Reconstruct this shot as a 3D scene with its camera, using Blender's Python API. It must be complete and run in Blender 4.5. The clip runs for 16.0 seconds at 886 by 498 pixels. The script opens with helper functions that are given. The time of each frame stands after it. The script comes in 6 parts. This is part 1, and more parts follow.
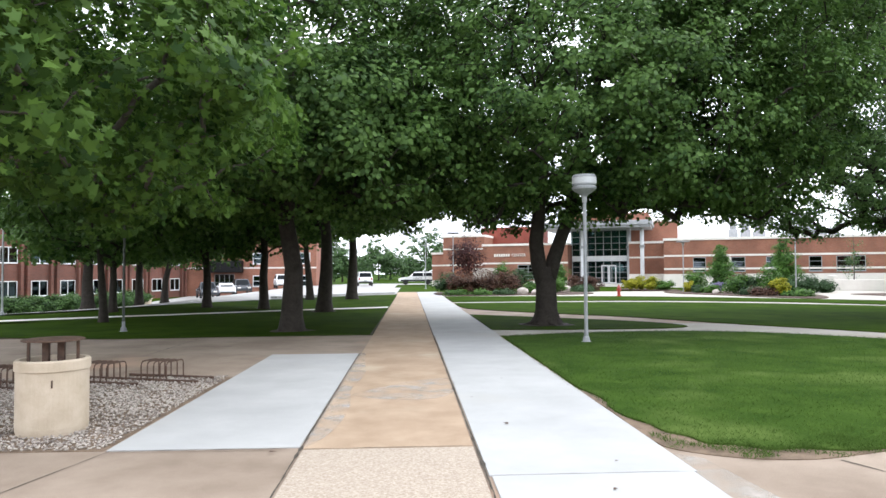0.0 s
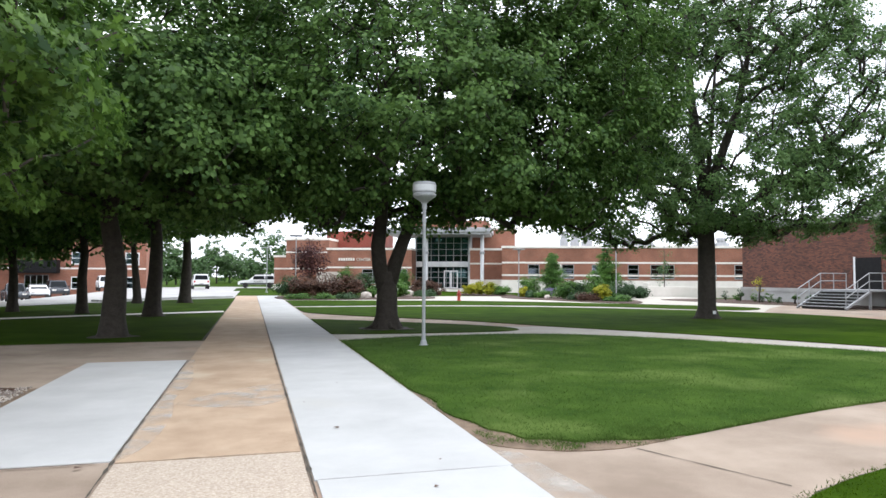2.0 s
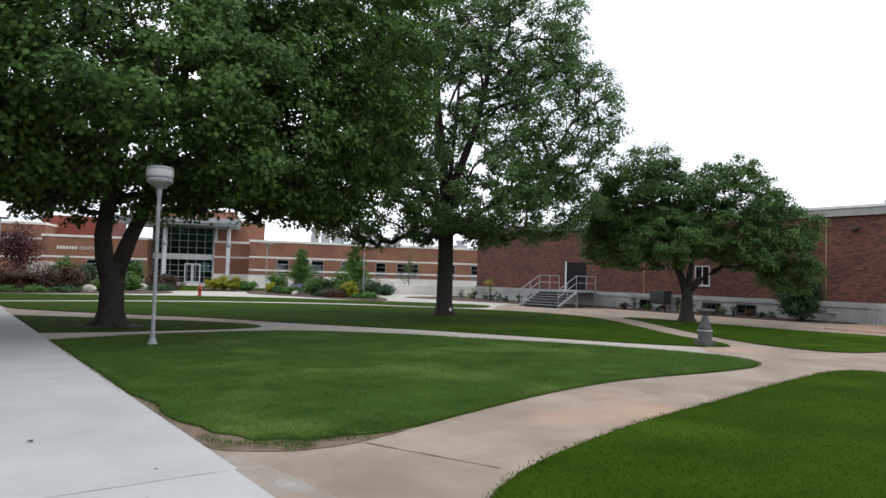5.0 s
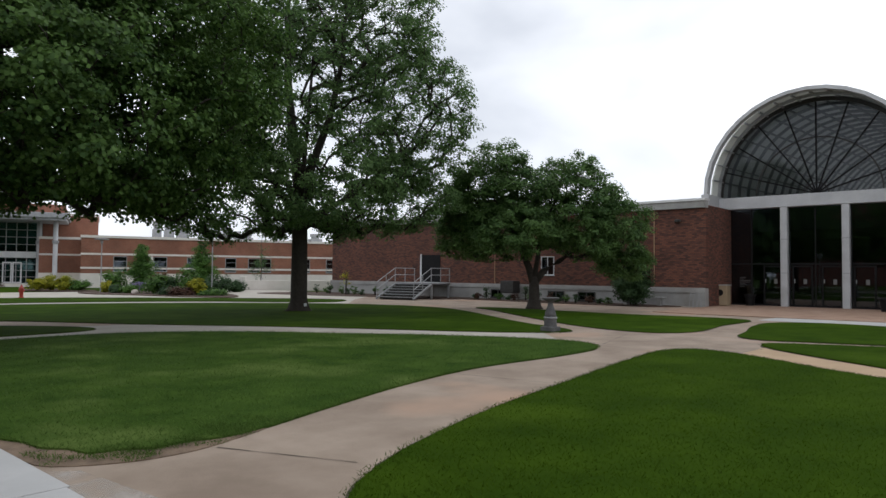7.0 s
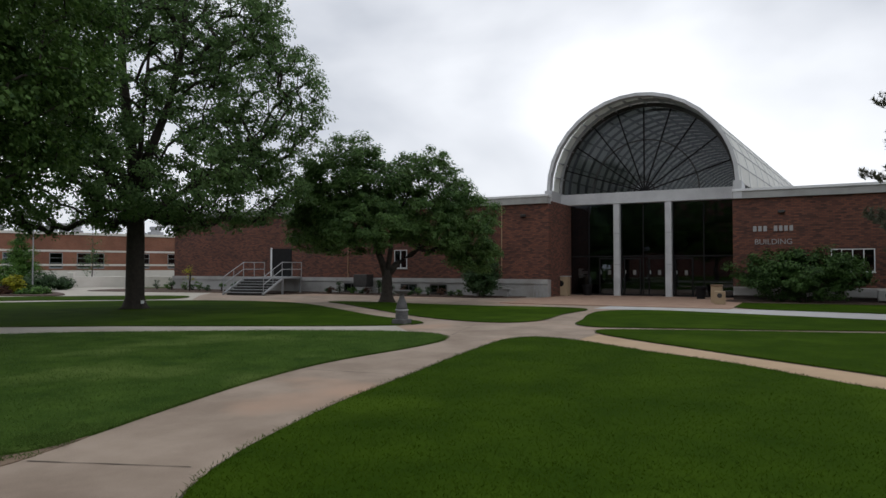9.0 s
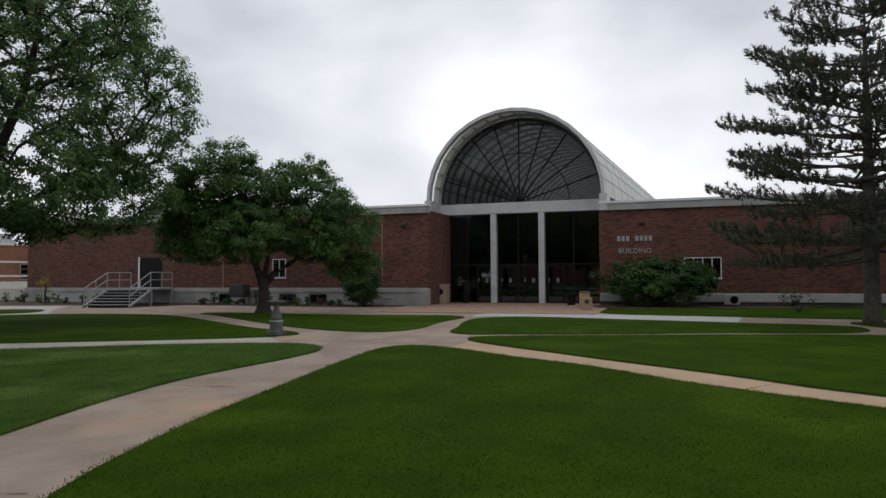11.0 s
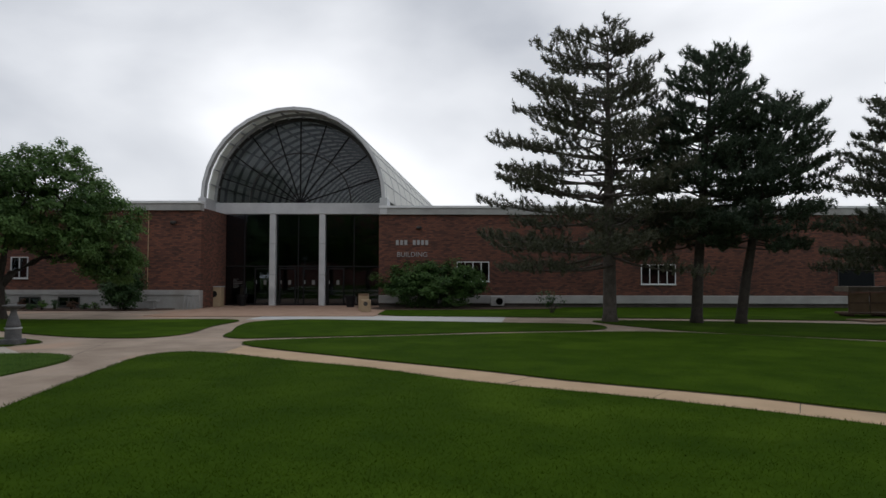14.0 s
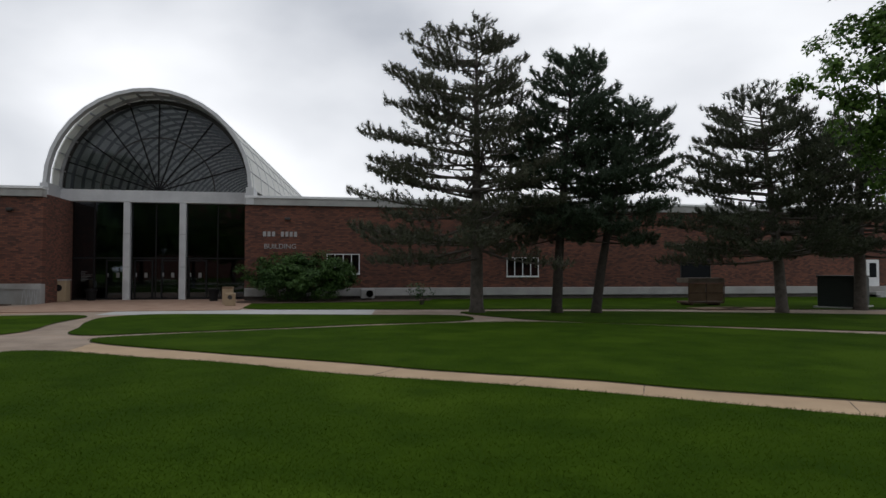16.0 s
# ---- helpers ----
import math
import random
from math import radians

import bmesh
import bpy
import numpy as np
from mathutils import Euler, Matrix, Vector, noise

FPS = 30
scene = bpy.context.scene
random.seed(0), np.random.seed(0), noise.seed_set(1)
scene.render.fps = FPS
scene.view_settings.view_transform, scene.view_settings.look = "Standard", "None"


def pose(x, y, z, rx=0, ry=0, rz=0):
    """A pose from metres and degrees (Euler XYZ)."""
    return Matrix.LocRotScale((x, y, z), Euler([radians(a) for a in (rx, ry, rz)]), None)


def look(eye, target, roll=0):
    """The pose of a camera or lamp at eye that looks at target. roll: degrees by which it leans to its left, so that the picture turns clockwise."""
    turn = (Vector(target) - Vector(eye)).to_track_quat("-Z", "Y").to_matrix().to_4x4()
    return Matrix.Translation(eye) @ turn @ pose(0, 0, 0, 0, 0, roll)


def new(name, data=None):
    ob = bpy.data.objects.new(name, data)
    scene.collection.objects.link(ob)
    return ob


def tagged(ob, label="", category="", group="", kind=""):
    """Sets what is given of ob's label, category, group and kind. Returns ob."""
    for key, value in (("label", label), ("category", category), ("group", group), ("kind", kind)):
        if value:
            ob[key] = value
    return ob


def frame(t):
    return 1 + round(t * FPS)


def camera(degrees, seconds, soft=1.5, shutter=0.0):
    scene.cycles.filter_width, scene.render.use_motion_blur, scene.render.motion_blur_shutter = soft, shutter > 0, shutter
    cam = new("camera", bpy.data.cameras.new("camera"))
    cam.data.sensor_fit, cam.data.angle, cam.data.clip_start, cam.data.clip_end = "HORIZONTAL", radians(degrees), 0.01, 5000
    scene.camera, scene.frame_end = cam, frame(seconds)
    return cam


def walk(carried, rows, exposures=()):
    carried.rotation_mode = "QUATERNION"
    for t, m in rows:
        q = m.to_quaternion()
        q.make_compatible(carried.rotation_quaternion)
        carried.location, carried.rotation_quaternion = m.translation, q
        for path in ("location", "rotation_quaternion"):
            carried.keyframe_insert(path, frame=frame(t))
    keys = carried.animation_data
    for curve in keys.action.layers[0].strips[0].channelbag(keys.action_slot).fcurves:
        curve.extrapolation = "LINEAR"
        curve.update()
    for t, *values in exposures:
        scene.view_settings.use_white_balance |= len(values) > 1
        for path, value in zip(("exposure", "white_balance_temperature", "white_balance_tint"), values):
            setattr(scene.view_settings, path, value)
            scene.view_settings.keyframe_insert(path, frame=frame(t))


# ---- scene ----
cam = camera(66.64, 16.0, soft=1.5)


def shot(x, y, z, yaw, pitch, roll):
    """Camera pose from its place, compass turn, tilt and lean."""
    return pose(x, y, z, 0, 0, -yaw) @ pose(0, 0, 0, 90 + pitch) @ pose(0, 0, 0, 0, 0, roll)


# seconds, x, y, z, turn from the walkway's direction, tilt, lean
PATH = [
    (0.0, 0.000, 0.000, 1.600, 2.89, 2.01, -0.39),
    (0.5, 0.046, 0.001, 1.605, 8.00, 2.31, -0.54),
    (1.0, 0.061, -0.014, 1.602, 11.40, 2.40, 0.41),
    (1.5, 0.086, -0.035, 1.604, 13.90, 2.37, 0.65),
    (2.0, 0.113, -0.082, 1.600, 15.93, 2.36, 0.28),
    (2.5, 0.149, -0.101, 1.600, 19.22, 2.12, 0.38),
    (3.0, 0.189, -0.132, 1.599, 21.93, 2.26, 0.17),
    (3.5, 0.211, -0.121, 1.607, 26.32, 2.28, 0.60),
    (6.0, 0.268, -0.060, 1.606, 42.42, 2.24, 1.41),
    (6.5, 0.245, -0.086, 1.613, 45.53, 2.08, 1.05),
    (7.0, 0.263, -0.073, 1.612, 49.08, 2.04, 0.49),
    (7.5, 0.303, -0.047, 1.593, 53.29, 1.47, -0.01),
    (8.0, 0.339, -0.026, 1.593, 56.88, 1.29, 0.24),
    (8.5, 0.375, -0.058, 1.581, 59.46, 1.14, 0.21),
    (9.0, 0.361, -0.111, 1.591, 61.39, 1.58, 0.05),
    (11.5, 0.288, -0.412, 1.627, 74.38, 1.97, -0.46),
    (12.0, 0.283, -0.372, 1.627, 77.88, 1.75, -0.56),
    (12.5, 0.297, -0.369, 1.618, 81.34, 2.21, -0.36),
    (13.0, 0.306, -0.384, 1.623, 84.13, 2.20, -0.16),
    (13.5, 0.292, -0.424, 1.631, 87.23, 2.32, -0.21),
    (14.0, 0.272, -0.447, 1.640, 89.61, 2.39, 0.08),
    (14.5, 0.269, -0.476, 1.636, 92.07, 2.13, 0.20),
    (15.0, 0.273, -0.488, 1.632, 95.15, 2.01, 0.21),
    (15.5, 0.266, -0.498, 1.627, 97.91, 1.85, 0.04),
    (16.0, 0.258, -0.499, 1.628, 100.50, 1.78, 0.07),
]
EXPOSURES = [(0, 1.20, 6250, 10), (1.5, 1.15, 6250, 10), (3.5, 0.76, 6250, 10), (6.0, 0.05, 6320, 10), (7.5, -0.32, 6400, 10), (9.0, -0.48, 6420, 10), (11.5, -0.59, 6440, 10), (16.0, -0.70, 6440, 10)]
walk(cam, [(r[0], shot(*r[1:])) for r in PATH], EXPOSURES)

# ---- sky, sun ----
world = bpy.data.worlds.new("overcast_sky")
scene.world = world
world.use_nodes = True
wn, wl = world.node_tree.nodes, world.node_tree.links
wn.clear()
w_out = wn.new("ShaderNodeOutputWorld")
w_bg = wn.new("ShaderNodeBackground")
w_sky = wn.new("ShaderNodeTexSky")
w_sky.sky_type = "NISHITA"
w_sky.sun_disc = False
w_sky.sun_elevation = radians(56)
w_sky.sun_rotation = radians(70)
w_tc = wn.new("ShaderNodeTexCoord")
w_map = wn.new("ShaderNodeMapping")
w_map.inputs["Scale"].default_value = (1.0, 1.0, 1.9)
w_n1 = wn.new("ShaderNodeTexNoise")
w_n1.inputs["Scale"].default_value = 2.1
w_n1.inputs["Detail"].default_value = 6
w_n1.inputs["Roughness"].default_value = 0.43
w_n1.inputs["Distortion"].default_value = 0.15
w_ramp = wn.new("ShaderNodeValToRGB")
w_ramp.color_ramp.elements[0].position = 0.36
w_ramp.color_ramp.elements[0].color = (0.90, 0.94, 1.02, 1)
w_ramp.color_ramp.elements[1].position = 0.66
w_ramp.color_ramp.elements[1].color = (1.72, 1.74, 1.78, 1)
w_mul = wn.new("ShaderNodeVectorMath")
w_mul.operation = "SCALE"
w_mul.inputs["Scale"].default_value = 10.0
w_mix = wn.new("ShaderNodeMix")
w_mix.data_type = "RGBA"
w_mix.inputs[0].default_value = 0.93
wl.new(w_tc.outputs["Generated"], w_map.inputs["Vector"])
wl.new(w_map.outputs[0], w_n1.inputs["Vector"])
wl.new(w_n1.outputs["Fac"], w_ramp.inputs["Fac"])
wl.new(w_ramp.outputs["Color"], w_mul.inputs[0])
wl.new(w_sky.outputs[0], w_mix.inputs[6])
wl.new(w_mul.outputs[0], w_mix.inputs[7])
wl.new(w_mix.outputs[2], w_bg.inputs["Color"])
w_bg.inputs["Strength"].default_value = 0.1
wl.new(w_bg.outputs[0], w_out.inputs[0])

sun_data = bpy.data.lights.new("sun", "SUN")
sun_data.energy = 0.5
sun_data.angle = radians(25)
sun_data.color = (1.0, 0.97, 0.92)
sun = new("sun", sun_data)
sun.matrix_world = look((40 * math.sin(radians(70)), 40 * math.cos(radians(70)), 60), (0, 0, 0))


# ---- materials ----
def nodes_of(m):
    m.use_nodes = True
    n = m.node_tree.nodes
    return n, m.node_tree.links, n["Principled BSDF"]


def surf(name, dark, light, scale=3.0, rough=0.8, fine=60.0, bump=0.15, metal=0.0, patch=None, patch_at=0.62, spread=0.25, spec=0.5, piece=0.0):
    """A surface whose colour wanders between two tones at two scales, with fine relief."""
    m = bpy.data.materials.new(name)
    n, l, b = nodes_of(m)
    geo = n.new("ShaderNodeNewGeometry")
    big = n.new("ShaderNodeTexNoise")
    big.inputs["Scale"].default_value = scale
    big.inputs["Detail"].default_value = 5
    big.inputs["Roughness"].default_value = 0.6
    small = n.new("ShaderNodeTexNoise")
    small.inputs["Scale"].default_value = fine
    small.inputs["Detail"].default_value = 3
    l.new(geo.outputs["Position"], big.inputs["Vector"])
    l.new(geo.outputs["Position"], small.inputs["Vector"])
    add = n.new("ShaderNodeMath")
    add.operation = "MULTIPLY_ADD"
    l.new(small.outputs["Fac"], add.inputs[0])
    add.inputs[1].default_value = 0.5
    l.new(big.outputs["Fac"], add.inputs[2])
    ramp = n.new("ShaderNodeValToRGB")
    ramp.color_ramp.elements[0].position = 0.75 - spread
    ramp.color_ramp.elements[1].position = 0.75 + spread
    ramp.color_ramp.elements[0].color = (*dark, 1)
    ramp.color_ramp.elements[1].color = (*light, 1)
    l.new(add.outputs[0], ramp.inputs["Fac"])
    col = ramp.outputs["Color"]
    if patch:
        pn = n.new("ShaderNodeTexNoise")
        pn.inputs["Scale"].default_value = scale * 0.37
        pn.inputs["Detail"].default_value = 8
        l.new(geo.outputs["Position"], pn.inputs["Vector"])
        pr = n.new("ShaderNodeValToRGB")
        pr.color_ramp.elements[0].position = patch_at
        pr.color_ramp.elements[1].position = patch_at + 0.12
        l.new(pn.outputs["Fac"], pr.inputs["Fac"])
        mx = n.new("ShaderNodeMix")
        mx.data_type = "RGBA"
        l.new(pr.outputs["Color"], mx.inputs[0])
        l.new(col, mx.inputs[6])
        mx.inputs[7].default_value = (*patch, 1)
        col = mx.outputs[2]
    if piece:
        inf = n.new("ShaderNodeObjectInfo")
        hs = n.new("ShaderNodeHueSaturation")
        mr = n.new("ShaderNodeMapRange")
        mr.inputs["To Min"].default_value = 1 - piece
        mr.inputs["To Max"].default_value = 1 + piece
        l.new(inf.outputs["Random"], mr.inputs["Value"])
        l.new(mr.outputs[0], hs.inputs["Value"])
        l.new(col, hs.inputs["Color"])
        col = hs.outputs["Color"]
    l.new(col, b.inputs["Base Color"])
    b.inputs["Roughness"].default_value = rough
    b.inputs["Metallic"].default_value = metal
    b.inputs["Specular IOR Level"].default_value = spec
    if bump:
        bp = n.new("ShaderNodeBump")
        bp.inputs["Strength"].default_value = bump
        bp.inputs["Distance"].default_value = 0.01
        l.new(small.outputs["Fac"], bp.inputs["Height"])
        l.new(bp.outputs[0], b.inputs["Normal"])
    return m


def brick(name, c1, c2, mortar, across="Y"):
    """Brickwork on an upright wall; across: the world axis along which its courses run, or XY for a slanting one."""
    m = bpy.data.materials.new(name)
    n, l, b = nodes_of(m)
    geo = n.new("ShaderNodeNewGeometry")
    sep = n.new("ShaderNodeSeparateXYZ")
    l.new(geo.outputs["Position"], sep.inputs[0])
    com = n.new("ShaderNodeCombineXYZ")
    if across == "XY":
        ad = n.new("ShaderNodeMath")
        ad.operation = "SUBTRACT"
        l.new(sep.outputs["X"], ad.inputs[0])
        l.new(sep.outputs["Y"], ad.inputs[1])
        l.new(ad.outputs[0], com.inputs["X"])
    else:
        l.new(sep.outputs[across], com.inputs["X"])
    l.new(sep.outputs["Z"], com.inputs["Y"])
    bt = n.new("ShaderNodeTexBrick")
    bt.inputs["Scale"].default_value = 1.0
    bt.inputs["Brick Width"].default_value = 0.23
    bt.inputs["Row Height"].default_value = 0.078
    bt.inputs["Mortar Size"].default_value = 0.010
    bt.inputs["Mortar Smooth"].default_value = 0.2
    bt.inputs["Bias"].default_value = -0.25
    bt.inputs["Color1"].default_value = (*c1, 1)
    bt.inputs["Color2"].default_value = (*c2, 1)
    bt.inputs["Mortar"].default_value = (*mortar, 1)
    l.new(com.outputs[0], bt.inputs["Vector"])
    st = n.new("ShaderNodeTexNoise")
    st.inputs["Scale"].default_value = 0.5
    st.inputs["Detail"].default_value = 6
    l.new(geo.outputs["Position"], st.inputs["Vector"])
    mr = n.new("ShaderNodeMapRange")
    mr.inputs["From Min"].default_value = 0.3
    mr.inputs["From Max"].default_value = 0.7
    mr.inputs["To Min"].default_value = 0.75
    mr.inputs["To Max"].default_value = 1.2
    l.new(st.outputs["Fac"], mr.inputs["Value"])
    hs = n.new("ShaderNodeHueSaturation")
    l.new(mr.outputs[0], hs.inputs["Value"])
    l.new(bt.outputs["Color"], hs.inputs["Color"])
    l.new(hs.outputs["Color"], b.inputs["Base Color"])
    b.inputs["Roughness"].default_value = 0.85
    bp = n.new("ShaderNodeBump")
    bp.inputs["Strength"].default_value = 0.4
    bp.inputs["Distance"].default_value = 0.008
    bp.invert = True
    l.new(bt.outputs["Fac"], bp.inputs["Height"])
    l.new(bp.outputs[0], b.inputs["Normal"])
    return m


def leaf(name, dark, light, glow=0.3, rough=0.55):
    """Foliage: each leaf its own tone, light passing through it."""
    m = bpy.data.materials.new(name)
    n, l, b = nodes_of(m)
    geo = n.new("ShaderNodeNewGeometry")
    no = n.new("ShaderNodeTexNoise")
    no.inputs["Scale"].default_value = 0.7
    no.inputs["Detail"].default_value = 3
    l.new(geo.outputs["Position"], no.inputs["Vector"])
    ad = n.new("ShaderNodeMath")
    ad.operation = "MULTIPLY_ADD"
    l.new(geo.outputs["Random Per Island"], ad.inputs[0])
    ad.inputs[1].default_value = 0.6
    l.new(no.outputs["Fac"], ad.inputs[2])
    rp = n.new("ShaderNodeValToRGB")
    rp.color_ramp.elements[0].position = 0.4
    rp.color_ramp.elements[1].position = 1.15
    rp.color_ramp.elements[0].color = (*dark, 1)
    rp.color_ramp.elements[1].color = (*light, 1)
    l.new(ad.outputs[0], rp.inputs["Fac"])
    l.new(rp.outputs["Color"], b.inputs["Base Color"])
    b.inputs["Roughness"].default_value = rough
    b.inputs["Specular IOR Level"].default_value = 0.05 if "blades" in name else 0.2
    tr = n.new("ShaderNodeBsdfTranslucent")
    l.new(rp.outputs["Color"], tr.inputs["Color"])
    mx = n.new("ShaderNodeMixShader")
    mx.inputs[0].default_value = glow
    out = n["Material Output"]
    l.new(b.outputs[0], mx.inputs[1])
    l.new(tr.outputs[0], mx.inputs[2])
    l.new(mx.outputs[0], out.inputs["Surface"])
    return m


def glass(name, tint, rough=0.02, clear=0.5, ior=1.6):
    """A pane: part clear tinted, part mirror by Fresnel."""
    m = bpy.data.materials.new(name)
    m.use_nodes = True
    n, l = m.node_tree.nodes, m.node_tree.links
    n.clear()
    out = n.new("ShaderNodeOutputMaterial")
    tr = n.new("ShaderNodeBsdfTransparent")
    tr.inputs["Color"].default_value = (*[clear * c for c in tint], 1)
    gl = n.new("ShaderNodeBsdfGlossy")
    gl.inputs["Roughness"].default_value = rough
    gl.inputs["Color"].default_value = (*tint, 1)
    fr = n.new("ShaderNodeFresnel")
    fr.inputs["IOR"].default_value = ior
    mx = n.new("ShaderNodeMixShader")
    l.new(fr.outputs[0], mx.inputs[0])
    l.new(tr.outputs[0], mx.inputs[1])
    l.new(gl.outputs[0], mx.inputs[2])
    l.new(mx.outputs[0], out.inputs[0])
    return m


M_GRASS = surf("mown_grass", (0.0140, 0.0345, 0.0018), (0.0345, 0.0665, 0.0036), 0.9, 0.95, 60, 0.3, patch=(0.0400, 0.0740, 0.0048), patch_at=0.54, spread=0.3, spec=0.02)
M_GRASS_F = surf("worn_mown_grass", (0.019, 0.045, 0.007), (0.052, 0.094, 0.016), 1.3, 0.95, 60, 0.4, patch=(0.078, 0.118, 0.028), patch_at=0.54, spread=0.20, spec=0.02)
M_BLADE = leaf("grass_blades", (0.0260, 0.0560, 0.0028), (0.0520, 0.0940, 0.0052), 0.4, 0.8)
M_BLADE_F = leaf("worn_grass_blades", (0.040, 0.080, 0.014), (0.090, 0.146, 0.034), 0.45, 0.8)
M_SOIL = surf("bare_soil", (0.085, 0.058, 0.038), (0.22, 0.155, 0.105), 4, 0.95, 80, 0.6)
M_ROOT = surf("bare_root_earth", (0.0165, 0.0121, 0.0083), (0.0550, 0.0413, 0.0303), 5, 0.95, 40, 0.9)
# soil tone darkened to carry the shadow gap along lawn edges
M_EDGE = surf("dark_soil_and_edge_shadow", (0.028, 0.028, 0.013), (0.080, 0.068, 0.040), 6, 0.95, 60, 0.6)
M_PALEWALK = surf("pale_worn_concrete", (0.30, 0.275, 0.235), (0.44, 0.41, 0.36), 0.8, 0.9, 120, 0.12, patch=(0.34, 0.29, 0.24), patch_at=0.6)
M_MULCH = surf("bark_mulch", (0.03, 0.018, 0.012), (0.09, 0.05, 0.032), 9, 0.95, 70, 0.9)
M_WALK = surf("weathered_concrete", (0.195, 0.146, 0.108), (0.325, 0.258, 0.202), 0.8, 0.9, 120, 0.15, patch=(0.37, 0.245, 0.172), patch_at=0.56, spread=0.18)
M_TAN = surf("tan_exposed_aggregate", (0.285, 0.198, 0.130), (0.425, 0.315, 0.220), 1.6, 0.9, 95, 0.6, patch=(0.43, 0.345, 0.25), patch_at=0.58, spread=0.22)
M_TAN2 = surf("pale_tan_aggregate", (0.25, 0.19, 0.135), (0.54, 0.465, 0.39), 45, 0.9, 140, 0.8, spread=0.26)
M_WHITE = surf("new_white_concrete", (0.335, 0.335, 0.332), (0.440, 0.440, 0.436), 0.9, 0.85, 150, 0.1, patch=(0.385, 0.375, 0.355), patch_at=0.56)
M_SMEAR = surf("spilled_concrete_smear", (0.40, 0.36, 0.31), (0.52, 0.50, 0.47), 3, 0.9, 110, 0.3)
M_PINK = surf("tan_walk_concrete", (0.315, 0.218, 0.130), (0.440, 0.318, 0.200), 0.9, 0.9, 120, 0.12, patch=(0.29, 0.215, 0.14), patch_at=0.6)
M_PLAZA = surf("brick_paver_plaza", (0.240, 0.143, 0.094), (0.352, 0.240, 0.173), 1.2, 0.9, 40, 0.2)
M_JOINT = surf("dark_joint", (0.03, 0.025, 0.02), (0.09, 0.075, 0.055), 9, 0.95)
M_ROAD = surf("grey_road_concrete", (0.264, 0.256, 0.248), (0.368, 0.360, 0.352), 0.3, 0.9, 60, 0.1)
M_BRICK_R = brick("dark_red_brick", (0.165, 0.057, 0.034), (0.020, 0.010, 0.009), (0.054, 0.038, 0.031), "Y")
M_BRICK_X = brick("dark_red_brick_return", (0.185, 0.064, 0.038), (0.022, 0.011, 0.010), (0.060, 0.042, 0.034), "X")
M_BRICK_K = brick("orange_red_brick", (0.27, 0.108, 0.066), (0.215, 0.080, 0.049), (0.23, 0.13, 0.092), "XY")
M_BRICK_KD = brick("deep_red_brick", (0.20, 0.035, 0.02), (0.15, 0.028, 0.018), (0.16, 0.06, 0.04), "XY")
M_BRICK_D = brick("dormitory_brick", (0.160, 0.052, 0.034), (0.108, 0.034, 0.023), (0.130, 0.090, 0.072), "Y")
M_CONC = surf("pale_cast_concrete", (0.27, 0.27, 0.262), (0.41, 0.41, 0.40), 0.9, 0.85, 50, 0.1, patch=(0.24, 0.232, 0.215), patch_at=0.58)
M_LIME = surf("limestone_band", (0.62, 0.58, 0.53), (0.76, 0.72, 0.67), 0.9, 0.8, 50, 0.06)
M_WHITEP = surf("white_painted_metal", (0.62, 0.63, 0.64), (0.76, 0.77, 0.78), 1.4, 0.5, 30, 0.03)
M_HALLW = surf("weathered_white_cladding", (0.42, 0.43, 0.445), (0.56, 0.57, 0.58), 1.1, 0.6, 30, 0.05, patch=(0.36, 0.365, 0.37), patch_at=0.6)
M_GREYP = surf("grey_painted_steel", (0.24, 0.25, 0.26), (0.35, 0.36, 0.37), 4, 0.5, 40, 0.03)
M_DARKM = surf("dark_bronze_metal", (0.018, 0.018, 0.018), (0.04, 0.038, 0.036), 6, 0.45, 50, 0.03)
M_RUST = surf("rusty_brown_steel", (0.05, 0.028, 0.02), (0.13, 0.075, 0.05), 14, 0.75, 120, 0.2)
M_CANC = surf("pebbled_beige_concrete", (0.4500, 0.3690, 0.2700), (0.5940, 0.5040, 0.3960), 5, 0.9, 160, 0.4, patch=(0.3780, 0.2970, 0.2160), patch_at=0.62)
M_BARK = surf("dark_grey_bark", (0.0120, 0.0096, 0.0078), (0.0510, 0.0420, 0.0336), 7, 0.95, 24, 1.0, spread=0.35)
M_BARKG = surf("greyish_bark", (0.0400, 0.0336, 0.0288), (0.1200, 0.1040, 0.0880), 6, 0.95, 26, 1.0, spread=0.3)
M_LEAF_NEAR = leaf("bright_maple_leaf", (0.016, 0.050, 0.010), (0.108, 0.198, 0.034), 0.42)
M_LEAF = leaf("maple_leaf", (0.026, 0.066, 0.018), (0.112, 0.200, 0.048), 0.42)
M_LEAF_O = leaf("oak_leaf", (0.052, 0.106, 0.038), (0.138, 0.232, 0.076), 0.5)
M_LEAF_S = leaf("round_tree_leaf", (0.048, 0.104, 0.035), (0.126, 0.220, 0.064), 0.42)
M_NEEDLE = leaf("pine_needle", (0.043, 0.049, 0.035), (0.100, 0.108, 0.068), 0.3, 0.6)
M_NEEDLE_D = leaf("dark_pine_needle", (0.027, 0.045, 0.032), (0.068, 0.098, 0.060), 0.3, 0.6)
M_NEEDLE_G = leaf("grey_green_pine_needle", (0.036, 0.045, 0.031), (0.086, 0.100, 0.060), 0.3, 0.6)
M_SHRUB = leaf("green_shrub_leaf", (0.025, 0.07, 0.012), (0.09, 0.19, 0.03), 0.25)
M_SHRUB_H = leaf("deep_green_bush_leaf", (0.018, 0.050, 0.012), (0.062, 0.125, 0.028), 0.2)
M_SHRUB_D = leaf("dark_shrub_leaf", (0.018, 0.045, 0.016), (0.05, 0.10, 0.035), 0.2)
